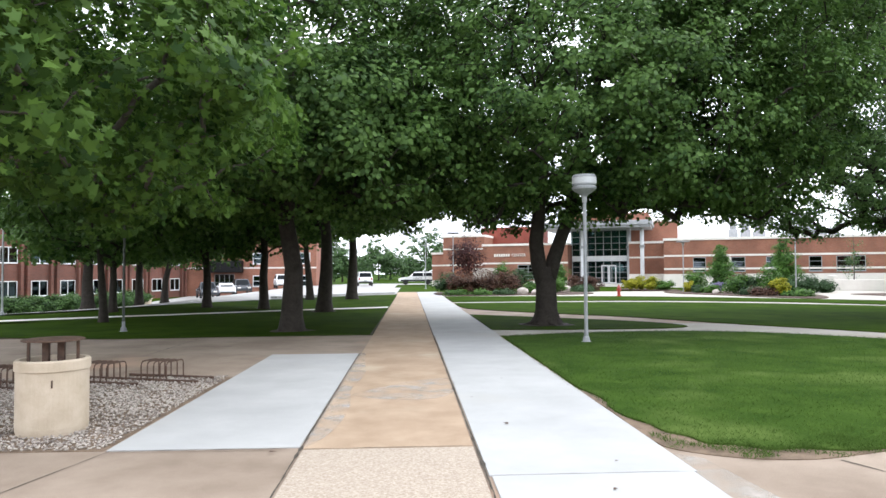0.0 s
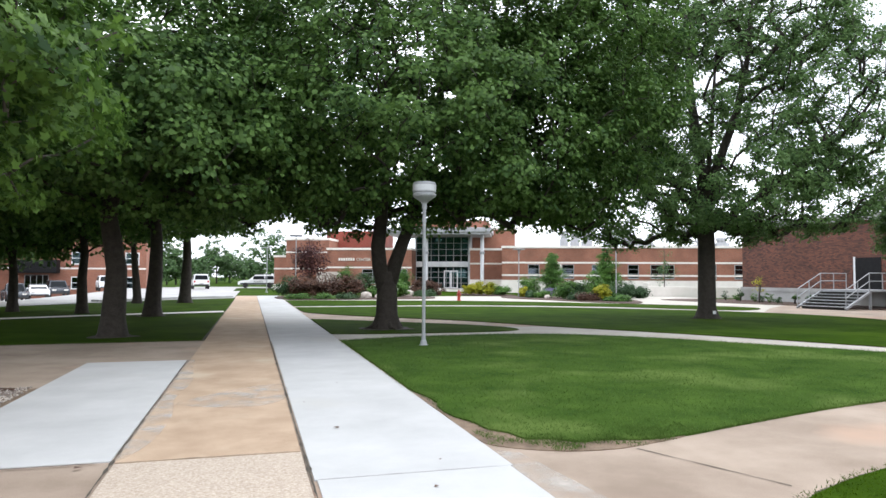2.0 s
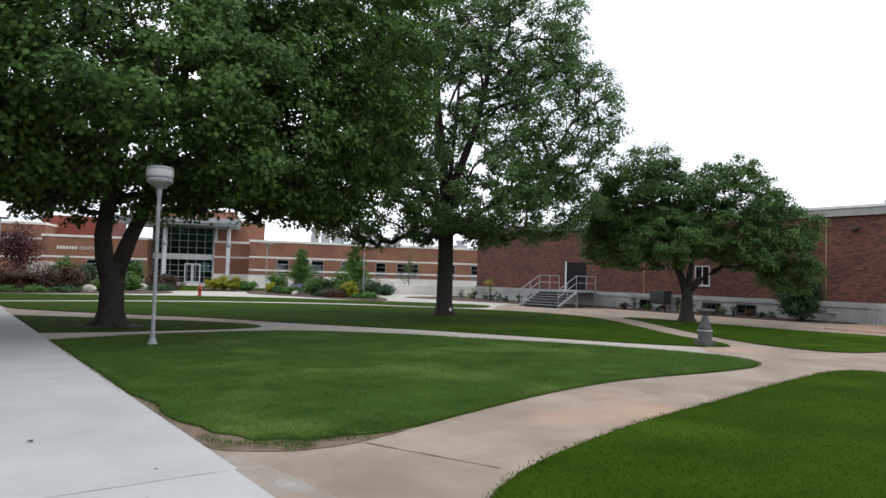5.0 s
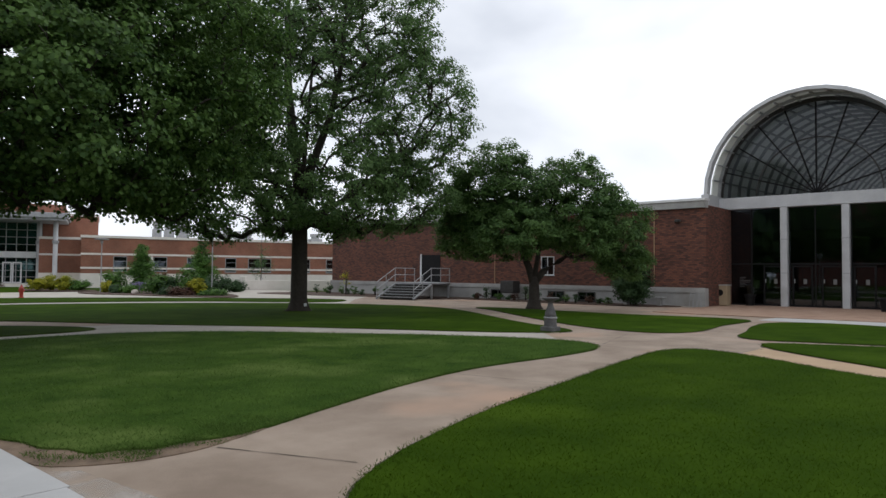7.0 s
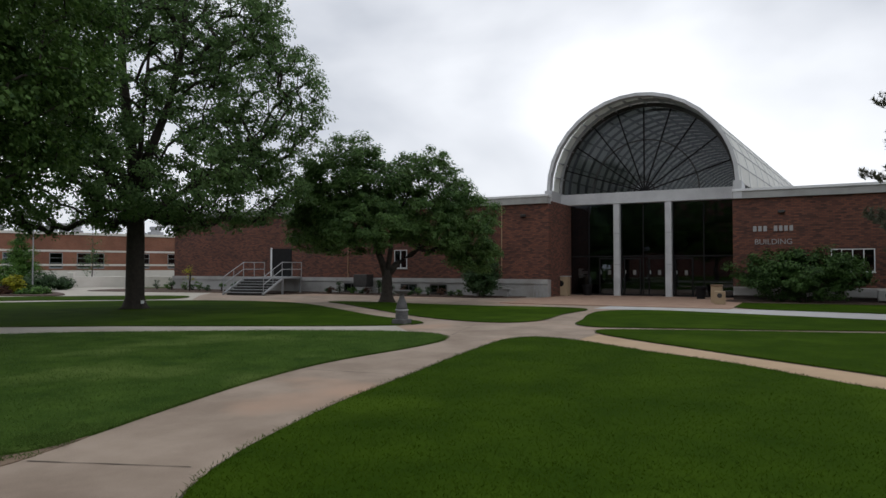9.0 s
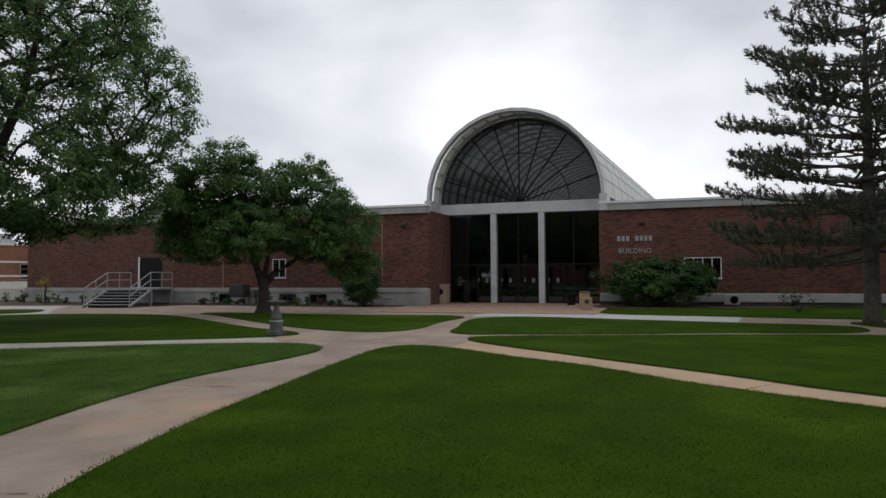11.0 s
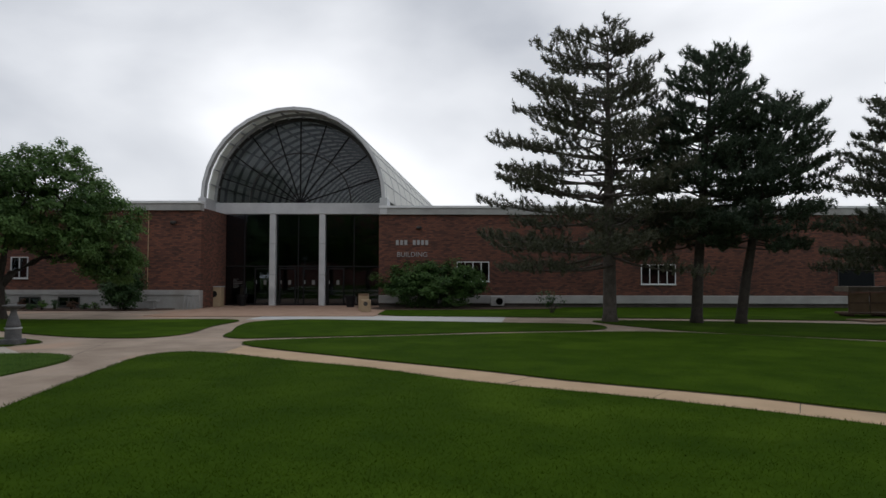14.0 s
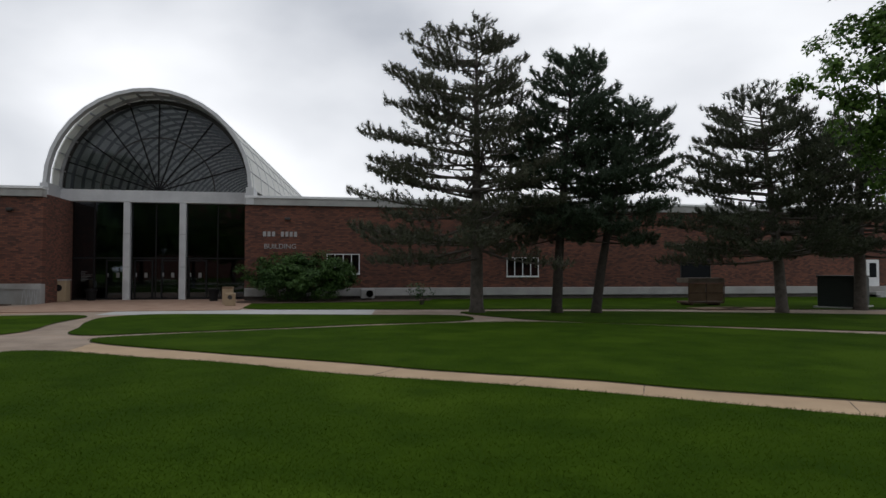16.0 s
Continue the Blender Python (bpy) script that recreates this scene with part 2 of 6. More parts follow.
M_YELLOW = leaf("yellow_green_flowers", (0.1540, 0.1890, 0.0140), (0.3850, 0.3640, 0.0210), 0.25)
M_PURPLE = leaf("purple_shrub_leaf", (0.028, 0.010, 0.011), (0.080, 0.027, 0.025), 0.2)
M_BARBERRY = leaf("red_brown_shrub_leaf", (0.042, 0.020, 0.014), (0.115, 0.058, 0.036), 0.2)
M_LILAC = leaf("lilac_flowers", (0.12, 0.10, 0.20), (0.25, 0.22, 0.35), 0.2)
M_FARLEAF = leaf("far_tree_leaf", (0.036, 0.075, 0.028), (0.095, 0.165, 0.060), 0.3)
M_BASE = surf("dark_base_concrete", (0.035, 0.03, 0.026), (0.085, 0.075, 0.065), 2, 0.9, 50, 0.2)
M_PAPER = surf("grey_paper", (0.1120, 0.1120, 0.1085), (0.1680, 0.1680, 0.1645), 4, 0.8)
M_GLASS = glass("tinted_glass", (0.80, 0.90, 1.0), 0.03, 0.30, 1.85)
M_GLASS_FAN = glass("fan_window_glass", (0.9, 0.95, 1.0), 0.02, 0.46, 1.4)
M_GLASS_B = glass("blue_green_glass", (0.6, 0.85, 0.88), 0.03, 0.12)
M_GLASS_K = glass("teal_curtain_glass", (0.55, 0.85, 0.85), 0.03, 0.5)
M_LOBBY = surf("pale_lobby_wall", (0.22, 0.27, 0.27), (0.34, 0.40, 0.40), 0.5, 0.8)
# near-black colour stands in for the unlit rooms behind the glass
M_INSIDE = surf("dark_painted_interior", (0.05, 0.05, 0.055), (0.10, 0.10, 0.10), 1, 0.8)
M_BLACK = surf("black_plastic", (0.006, 0.006, 0.007), (0.014, 0.014, 0.015), 5, 0.6, spec=0.15)
M_RED = surf("red_enamel", (0.30, 0.03, 0.02), (0.42, 0.05, 0.035), 8, 0.45)
M_STONE = surf("pale_boulder", (0.35, 0.30, 0.26), (0.58, 0.52, 0.47), 3, 0.9, 30, 0.5)
M_BATH = surf("grey_cast_stone", (0.06, 0.06, 0.064), (0.13, 0.13, 0.13), 6, 0.9, 60, 0.4)
M_WOOD = surf("weathered_plywood", (0.1200, 0.0720, 0.0420), (0.2160, 0.1440, 0.0900), 2.5, 0.85, 40, 0.2)
M_WOODG = surf("grey_plywood", (0.0910, 0.0700, 0.0560), (0.1680, 0.1400, 0.1120), 2.5, 0.85, 40, 0.2)
M_CARDBOARD = surf("tan_panel", (0.2976, 0.2232, 0.1364), (0.3844, 0.2976, 0.1922), 3, 0.8)
M_GREENM = surf("dark_green_metal", (0.0030, 0.0084, 0.0066), (0.0072, 0.0156, 0.0120), 4, 0.5)
M_CARW = surf("white_car_paint", (0.70, 0.71, 0.72), (0.80, 0.80, 0.81), 1, 0.25)
M_CARD = surf("dark_grey_car_paint", (0.03, 0.035, 0.042), (0.05, 0.055, 0.065), 1, 0.25)
M_TYRE = surf("tyre_rubber", (0.012, 0.012, 0.012), (0.03, 0.03, 0.03), 8, 0.85)
M_RIM = surf("alloy_rim", (0.4, 0.4, 0.41), (0.55, 0.55, 0.56), 8, 0.35, metal=0.8)
M_CARGLASS = surf("dark_car_glass", (0.006, 0.008, 0.010), (0.012, 0.014, 0.016), 1, 0.3, spec=0.06)
M_POLE = surf("grey_green_pole_paint", (0.05, 0.06, 0.052), (0.09, 0.10, 0.088), 4, 0.6, 40, 0.03)
M_LAMPRED = surf("red_tail_lamp", (0.35, 0.02, 0.015), (0.45, 0.03, 0.02), 8, 0.25)
M_SILVER = surf("brushed_steel_letters", (0.3025, 0.3025, 0.3025), (0.3740, 0.3740, 0.3740), 10, 0.4, metal=0.3)

# a translucent white roofing panel that passes daylight
M_PANEL = surf("translucent_roof_panel", (0.7128, 0.7128, 0.6696), (0.8640, 0.8640, 0.8208), 1.2, 0.5, 25, 0.05)
pn_n, pn_l = M_PANEL.node_tree.nodes, M_PANEL.node_tree.links
pn_t = pn_n.new("ShaderNodeBsdfTranslucent")
pn_t.inputs["Color"].default_value = (0.62, 0.64, 0.62, 1)
pn_m = pn_n.new("ShaderNodeMixShader")
pn_m.inputs[0].default_value = 0.35
pn_l.new(pn_n["Principled BSDF"].outputs[0], pn_m.inputs[1])
pn_l.new(pn_t.outputs[0], pn_m.inputs[2])
pn_l.new(pn_m.outputs[0], pn_n["Material Output"].inputs["Surface"])

# a thin spilled film with ragged, fading edges
sm_n, sm_l = M_SMEAR.node_tree.nodes, M_SMEAR.node_tree.links
sm_noise = sm_n.new("ShaderNodeTexNoise")
sm_noise.inputs["Scale"].default_value = 2.6
sm_noise.inputs["Detail"].default_value = 9
sm_noise.inputs["Roughness"].default_value = 0.65
sm_geo = sm_n.new("ShaderNodeNewGeometry")
sm_ramp = sm_n.new("ShaderNodeValToRGB")
sm_ramp.color_ramp.elements[0].position = 0.40
sm_ramp.color_ramp.elements[1].position = 0.66
sm_ramp.color_ramp.elements[1].color = (0.60, 0.60, 0.60, 1)
sm_l.new(sm_geo.outputs["Position"], sm_noise.inputs["Vector"])
sm_l.new(sm_noise.outputs["Fac"], sm_ramp.inputs["Fac"])
sm_l.new(sm_ramp.outputs["Color"], sm_n["Principled BSDF"].inputs["Alpha"])


# ---- building tools ----
from mathutils.geometry import tessellate_polygon


def mesh_from(name, verts, faces, material):
    me = bpy.data.meshes.new(name)
    me.from_pydata([tuple(v) for v in verts], [], faces)
    me.materials.append(material)
    me.update()
    return me


def part(name, bm, material, parent=None, label="", smooth=False):
    """Links a bmesh as one mesh object under a thing or a part."""
    bmesh.ops.recalc_face_normals(bm, faces=bm.faces)
    me = bpy.data.meshes.new(name)
    bm.to_mesh(me)
    bm.free()
    me.materials.append(material)
    if smooth:
        for p in me.polygons:
            p.use_smooth = True
    ob = new(name, me)
    ob.parent = parent
    return tagged(ob, label=label)


def thing(name, label, category, x=0, y=0, z=0, rz=0, group="", kind=""):
    """An Empty at a thing's base."""
    ob = new(name)
    ob.matrix_basis = pose(x, y, z, 0, 0, rz)
    return tagged(ob, label, category, group, kind)


def box(bm, x0, y0, z0, x1, y1, z1, bevel=0.0):
    m = Matrix.Translation(((x0 + x1) / 2, (y0 + y1) / 2, (z0 + z1) / 2)) @ Matrix.Diagonal((abs(x1 - x0), abs(y1 - y0), abs(z1 - z0), 1))
    made = bmesh.ops.create_cube(bm, size=1, matrix=m)
    if bevel:
        edges = list({e for v in made["verts"] for e in v.link_edges})
        bmesh.ops.bevel(bm, geom=edges, offset=bevel, segments=2, affect="EDGES", profile=0.5)
    return bm


def boxed(*a, **k):
    return box(bmesh.new(), *a, **k)


def lathe(profile, n=24, cx=0.0, cy=0.0, bm=None):
    """A turned shape from (radius, height) pairs."""
    bm = bm or bmesh.new()
    rings = []
    for r, z in profile:
        rings.append([bm.verts.new((cx + r * math.cos(2 * math.pi * i / n), cy + r * math.sin(2 * math.pi * i / n), z)) for i in range(n)])
    for a, b in zip(rings, rings[1:]):
        for i in range(n):
            bm.faces.new((a[i], a[(i + 1) % n], b[(i + 1) % n], b[i]))
    for ring in (rings[0], rings[-1]):
        if len({tuple(v.co) for v in ring}) > 2:
            bm.faces.new(ring)
    return bm


def tube(bm, points, radii, n=8):
    """A tapered round limb along points."""
    pts = [Vector(p) for p in points]
    rings = []
    for i, p in enumerate(pts):
        d = (pts[min(i + 1, len(pts) - 1)] - pts[max(i - 1, 0)]).normalized()
        u = d.orthogonal().normalized() if abs(d.z) < 0.9 else d.cross(Vector((0, 1, 0))).normalized()
        w = d.cross(u)
        r = radii[i] if isinstance(radii, (list, tuple)) else radii
        rings.append([bm.verts.new(p + (u * math.cos(2 * math.pi * k / n) + w * math.sin(2 * math.pi * k / n)) * r) for k in range(n)])
    for a, b in zip(rings, rings[1:]):
        for k in range(n):
            bm.faces.new((a[k], a[(k + 1) % n], b[(k + 1) % n], b[k]))
    bm.faces.new(rings[0])
    bm.faces.new(rings[-1])
    return bm


def curve_round(points, steps=6):
    """A closed smooth outline through points (centripetal, so that it never loops)."""
    p = [Vector((x, y)) for x, y in points]
    out = []
    for i in range(len(p)):
        a, b, c, d = p[i - 1], p[i], p[(i + 1) % len(p)], p[(i + 2) % len(p)]
        t0 = 0.0
        t1 = t0 + max((b - a).length, 1e-4) ** 0.5
        t2 = t1 + max((c - b).length, 1e-4) ** 0.5
        t3 = t2 + max((d - c).length, 1e-4) ** 0.5
        for s in range(steps):
            t = t1 + (t2 - t1) * s / steps
            a1 = a * ((t1 - t) / (t1 - t0)) + b * ((t - t0) / (t1 - t0))
            a2 = b * ((t2 - t) / (t2 - t1)) + c * ((t - t1) / (t2 - t1))
            a3 = c * ((t3 - t) / (t3 - t2)) + d * ((t - t2) / (t3 - t2))
            b1 = a1 * ((t2 - t) / (t2 - t0)) + a2 * ((t - t0) / (t2 - t0))
            b2 = a2 * ((t3 - t) / (t3 - t1)) + a3 * ((t - t1) / (t3 - t1))
            out.append(b1 * ((t2 - t) / (t2 - t1)) + b2 * ((t - t1) / (t2 - t1)))
    return out


def slab(outline, z0, z1):
    """An upright prism on an outline, concave or not."""
    pts = []
    for p in outline:
        if not pts or math.hypot(p[0] - pts[-1][0], p[1] - pts[-1][1]) > 0.002:
            pts.append((p[0], p[1]))
    bm = bmesh.new()
    lo = [bm.verts.new((x, y, z0)) for x, y in pts]
    hi = [bm.verts.new((x, y, z1)) for x, y in pts]
    for t in tessellate_polygon([[Vector((x, y, 0)) for x, y in pts]]):
        if len(set(t)) == 3:
            bm.faces.new([hi[i] for i in t])
    for i in range(len(lo)):
        j = (i + 1) % len(lo)
        bm.faces.new((lo[i], lo[j], hi[j], hi[i]))
    bmesh.ops.recalc_face_normals(bm, faces=bm.faces)
    if sum(f.normal.z * f.calc_area() for f in bm.faces) < 0:
        bmesh.ops.reverse_faces(bm, faces=bm.faces)
    return bm


def many(name, verts, sizes, material, parent=None, label=""):
    """A mesh of many loose faces: verts in order, sizes the corners of each face."""
    me = bpy.data.meshes.new(name)
    verts = np.asarray(verts, dtype=np.float32).reshape(-1, 3)
    sizes = np.asarray(sizes, dtype=np.int32)
    me.vertices.add(len(verts))
    me.vertices.foreach_set("co", verts.ravel())
    me.loops.add(len(verts))
    me.loops.foreach_set("vertex_index", np.arange(len(verts), dtype=np.int32))
    me.polygons.add(len(sizes))
    starts = np.concatenate([[0], np.cumsum(sizes)[:-1]]).astype(np.int32)
    me.polygons.foreach_set("loop_start", starts)
    me.polygons.foreach_set("loop_total", sizes)
    me.materials.append(material)
    me.update(calc_edges=True)
    me.validate()
    ob = new(name, me)
    ob.parent = parent
    return tagged(ob, label=label)


# ---- ground ----
def fall(x, y):
    """The ground drops gently towards the dormitory."""
    a = min(max((-x - 12) / 14, 0), 1)
    b = min(max((y - 22) / 26, 0), 1)
    return -1.25 * a * a * (3 - 2 * a) * b * b * (3 - 2 * b)


g_axis_x = [-1500, -600, -250, -120] + list(range(-80, 81, 4)) + [120, 250, 600, 1500]
g_axis_y = [-1500, -600, -250, -120] + list(range(-80, 141, 4)) + [200, 300, 600, 1500]
g_verts = [(x, y, -0.06 + fall(x, y)) for y in g_axis_y for x in g_axis_x]
g_w = len(g_axis_x)
g_faces = [(j * g_w + i, j * g_w + i + 1, (j + 1) * g_w + i + 1, (j + 1) * g_w + i) for j in range(len(g_axis_y) - 1) for i in range(g_w - 1)]
ground = new("ground", mesh_from("ground", g_verts, g_faces, M_GRASS))
tagged(ground, "mown green grass ground reaching to the horizon", "ground", kind="structure")

pavement = part("pavement", slab([(-12, -34), (34.7, -34), (34.7, 50), (2.2, 56), (-0.95, 56), (-0.95, 17.5), (-12, 17.6)], -0.05, 0.0), M_WALK)
tagged(pavement, "weathered tan concrete paths between the lawns", "pavement", kind="structure")

main_walk = thing("main_walk", "long straight walkway of tan aggregate beside new white concrete", "walkway", kind="structure")
part("aggregate_strip", slab([(-0.97, 6.24), (0.58, 6.24), (0.62, 56), (-0.85, 56)], -0.04, 0.008), M_TAN, main_walk, "tan exposed-aggregate strip")
part("aggregate_strip", slab([(-0.97, -30), (0.58, -30), (0.58, 6.22), (-0.97, 6.22)], -0.04, 0.007), M_TAN2, main_walk, "pale tan exposed-aggregate strip")
for y0, y1 in ((-30, -6), (-5.99, 5.3), (5.31, 17), (17.01, 29), (29.01, 41), (41.01, 56)):
    part("concrete_slab", slab([(0.62, y0), (2.28, y0), (2.25, y1), (0.64, y1)], -0.04, 0.012), M_WHITE, main_walk, "new white concrete slab")
part("concrete_slab", slab([(-2.74, 6.3), (-1.01, 6.3), (-1.01, 13.5), (-2.70, 13.5)], -0.04, 0.012), M_WHITE, main_walk, "new white concrete slab")


def crack(points, width, seed, parent, z=0.014):
    """A ragged dark joint along points."""
    rnd = random.Random(seed)
    bm = bmesh.new()
    row = None
    for (xa, ya), (xb, yb) in zip(points, points[1:]):
        n = max(2, int(math.hypot(xb - xa, yb - ya) / 0.12))
        d = Vector((yb - ya, xa - xb)).normalized()
        for i in range(n):
            t = i / n
            w = width * rnd.uniform(0.3, 1.0) * (2.2 if rnd.random() < 0.06 else 1)
            o = rnd.uniform(-0.3, 0.3) * width
            c = Vector((xa + (xb - xa) * t, ya + (yb - ya) * t))
            a, b = c + d * (o - w), c + d * (o + w)
            now = (bm.verts.new((a.x, a.y, z)), bm.verts.new((b.x, b.y, z)))
            if row:
                bm.faces.new((row[0], row[1], now[1], now[0]))
            row = now
    return part("joint", bm, M_JOINT, parent)


crack([(0.60, 2), (0.60, 16), (0.63, 56)], 0.012, 1, main_walk, 0.0155)
crack([(-0.99, 2), (-0.99, 13.6)], 0.010, 2, main_walk, 0.0155)
crack([(-2.74, 6.26), (-0.99, 6.24)], 0.012, 3, main_walk, 0.0155)
crack([(-0.97, 6.22), (0.6, 6.23)], 0.005, 13, main_walk, 0.0155)
crack([(-2.72, 6.3), (-3.05, 5.0), (-3.3, 4.0)], 0.008, 4, pavement, 0.004)
crack([(0.66, 5.305), (2.26, 5.305)], 0.002, 5, main_walk, 0.0165)
for k, (a, b) in enumerate((((3.62, 5.55), (4.2, 4.12)), ((8.6, 6.9), (8.9, 5.15)), ((13.3, 6.9), (13.75, 5.8)), ((13.9, 7.2), (17.6, 8.2)), ((14.5, 4.6), (16.2, 4.3)),
                            ((12.85, 1.2), (13.75, 0.6)), ((10.75, -1.35), (11.75, -2.05)), ((9.55, -3.25), (10.45, -3.85)), ((8.5, -4.7), (9.45, -5.2)), ((7.0, -6.6), (7.95, -7.2)),
                            ((-9, 15.2), (-1.1, 15.1)), ((-5.2, 13.5), (-5.2, 17.2)))):
    crack([a, b], 0.010, 20 + k, pavement, 0.005)

part("patch", slab(curve_round([(-0.75, 8.9), (0.1, 8.5), (0.55, 8.9), (0.55, 10.2), (0.1, 10.0), (-0.45, 9.4)], 3), 0.0, 0.0122), M_SMEAR, main_walk, "thin smear of spilled concrete")
part("patch", slab(curve_round([(-0.96, 6.3), (-0.78, 6.9), (-0.72, 8.2), (-0.80, 9.4), (-0.70, 10.8), (-0.82, 12.4), (-0.90, 13.6), (-0.96, 13.6), (-0.96, 10)], 3), 0.0, 0.0118), M_SMEAR, main_walk, "thin smear of spilled concrete")
part("patch", slab([(2.24, 3.5), (2.72, 3.5), (2.5, 5.7), (2.27, 5.9)], 0.0, 0.0022), M_SMEAR, pavement, "thin smear of spilled concrete")
part("walk_strip", slab([(14.7, 4.4), (16.4, 4.4), (14.13, 1.66), (11.98, -1.32), (9.63, -4.60), (8.70, -5.53), (7.43, -7.43), (0.5, -17.8), (-1.0, -17.3), (6.60, -6.70), (8.61, -4.21), (9.49, -2.98), (10.81, -0.83), (12.42, 1.03), (13.30, 2.54)], -0.04, 0.004), M_PINK, pavement, "pinkish tan concrete footpath")
part("walk_strip", slab([(2.30, 17.0), (6.8, 17.35), (8.6, 16.9), (10.4, 15.4), (11.9, 13.3), (13.4, 10.9), (14.6, 8.6), (16.0, 9.9), (12.2, 16.4), (9.7, 19.9), (8.1, 20.4), (7.2, 18.55), (4.3, 18.45), (2.30, 18.7)], -0.04, 0.004), M_PALEWALK, pavement, "pale worn concrete footpath")
part("walk_strip", slab([(2.34, 34.6), (11, 33.8), (18, 30.8), (23.5, 26.5), (27, 30), (34.5, 36), (34.5, 49.9), (2.34, 55.6)], -0.04, 0.003), M_PALEWALK, pavement, "pale worn concrete paving")
part("plaza", slab([(28.0, 11.4), (28.3, 2.6), (38.5, 2.6), (38.5, 12.6), (34.4, 12.2), (28.3, 12.2)], -0.04, 0.03), M_PLAZA, pavement, "reddish tan paved plaza")
part("walk_strip", slab([(26.2, 7.3), (26.2, 4.6), (24.7, -2.4), (27.8, -2.8), (28.6, 2.6), (28.2, 7.2)], -0.04, 0.008), M_WHITE, pavement, "new white concrete walk")

LAWN_FRONT = [(2.29, 16.6), (2.29, 16.6), (2.31, 11), (2.32, 9.0), (2.37, 8.7), (2.40, 8.2), (2.34, 7.9), (2.36, 7.3), (2.48, 6.95), (2.52, 6.6), (2.66, 6.4), (2.74, 6.12), (2.98, 6.05), (3.2, 5.88), (3.5, 5.90), (3.8, 5.80), (4.3, 5.85), (5.3, 6.15), (7.3, 6.7), (9.3, 7.0), (12.0, 6.85), (13.4, 6.95), (14.1, 7.35), (14.5, 8.3), (13.5, 11), (11.9, 13.4), (10.4, 15.5), (8.6, 17.0), (6.8, 17.5), (4, 17.2)]
LAWN_BIG = [(2.5, 2.3), (3.45, 3.55), (4.22, 4.02), (6.2, 4.62), (9.22, 5.14), (12.2, 5.6), (14.2, 5.75), (14.85, 5.4), (14.75, 4.6), (13.35, 2.56), (12.47, 1.08), (10.86, -0.78), (9.54, -2.91), (8.65, -4.15), (6.66, -6.60), (3.4, -11.4), (2.6, -11.9), (2.4, -8), (2.36, -2)]
LAWN_SIDE = [(16.5, 4.42), (17.3, 4.55), (17.9, 3.6), (19.0, 0.45), (20.45, -4.9), (20.3, -7.4), (14.9, -14.5), (8, -23.5), (0, -32), (-4, -28), (1, -16.6), (7.47, -7.37), (8.74, -5.49), (9.57, -4.57), (11.05, -2.30), (11.93, -1.27), (14.08, 1.61)]
LAWNS = [
    ("lawn", LAWN_FRONT),
    ("lawn", LAWN_BIG),
    ("lawn", LAWN_SIDE),
    ("lawn", [(2.35, 34.9), (2.35, 34.9), (2.4, 31.0), (2.6, 29.6), (4.5, 26.7), (7.6, 23.3), (9.5, 20), (12, 16.5), (15.9, 10.0), (16.9, 9.6), (17.6, 10.2), (18.5, 12.1), (23.2, 19.1), (23.9, 21.5), (22.9, 25.8), (17.5, 31.4), (11, 34.5)]),
    ("lawn", [(2.28, 25.3), (2.28, 25.3), (2.28, 18.65), (2.28, 18.65), (4.3, 18.4), (7.1, 18.5), (7.9, 18.95), (8.0, 19.6), (7.4, 20.8), (5.4, 22.8)]),
    ("lawn", [(2.35, 45), (2.35, 45), (2.35, 36.2), (2.35, 36.2), (11.2, 36.2), (18.4, 33.0), (23.5, 28.0), (26.3, 30.4), (21, 37), (14.5, 42), (7, 44)]),
    ("lawn", [(24.3, 18.1), (19.2, 11.1), (18.2, 8.8), (18.3, 7.6), (19.3, 7.05), (22.5, 7.3), (25.6, 7.4), (26.2, 8.6), (25.7, 12), (25.7, 19.2), (25.0, 19.3)]),
    ("lawn", [(18.7, 5.65), (20.5, 6.0), (22.5, 6.45), (24.7, 6.55), (25.8, 5.8), (26.1, 4.7), (25.3, 1), (24.5, -2.4), (23.7, -5.4), (22.2, -5.6), (21.2, -4.9), (20.35, -1.65), (19.5, 0.55), (18.4, 4.05), (18.15, 5.0)]),
    ("lawn", [(20.9, -7.7), (22.4, -6.8), (25.6, -5.9), (25.0, -12), (23.1, -17.3), (20.6, -23), (16.5, -31), (8.8, -24), (15.7, -15.3)]),
    ("lawn", [(29.2, 2.3), (27.9, -2.7), (27.2, -8), (25.4, -18.2), (23.6, -28), (22.8, -33), (36.7, -33), (36.7, 2.3)]),
    ("lawn", [(-10.4, 17.9), (-7.7, 17.2), (-4.6, 17.4), (-1.02, 17.55), (-1.02, 17.55), (-0.98, 24), (-0.96, 30.4), (-0.96, 30.4), (-5.4, 28.5), (-12.4, 24.4), (-12.4, 24.4), (-12.5, 19.2)]),
    ("lawn", [(-0.95, 31.9), (-0.95, 31.9), (-0.9, 49), (-0.9, 49), (-4.8, 46.2), (-9.3, 40.2), (-12.4, 36.2), (-12.4, 36.2), (-12.4, 25.6), (-12.4, 25.6), (-5.7, 29.7)]),
]


def widened(outline, by, seed):
    """An outline pushed outward by an uneven hand's breadth."""
    rnd = random.Random(seed)
    p = [Vector((q[0], q[1])) for q in outline]
    p = [q for i, q in enumerate(p) if (q - p[i - 1]).length > 0.02]
    area = sum(a.x * b.y - b.x * a.y for a, b in zip(p, p[1:] + p[:1]))
    out = []
    for i, q in enumerate(p):
        d = (p[(i + 1) % len(p)] - p[i - 1]).normalized()
        out.append(q + Vector((d.y, -d.x)) * (1 if area > 0 else -1) * by * rnd.uniform(0.5, 1.5))
    return out


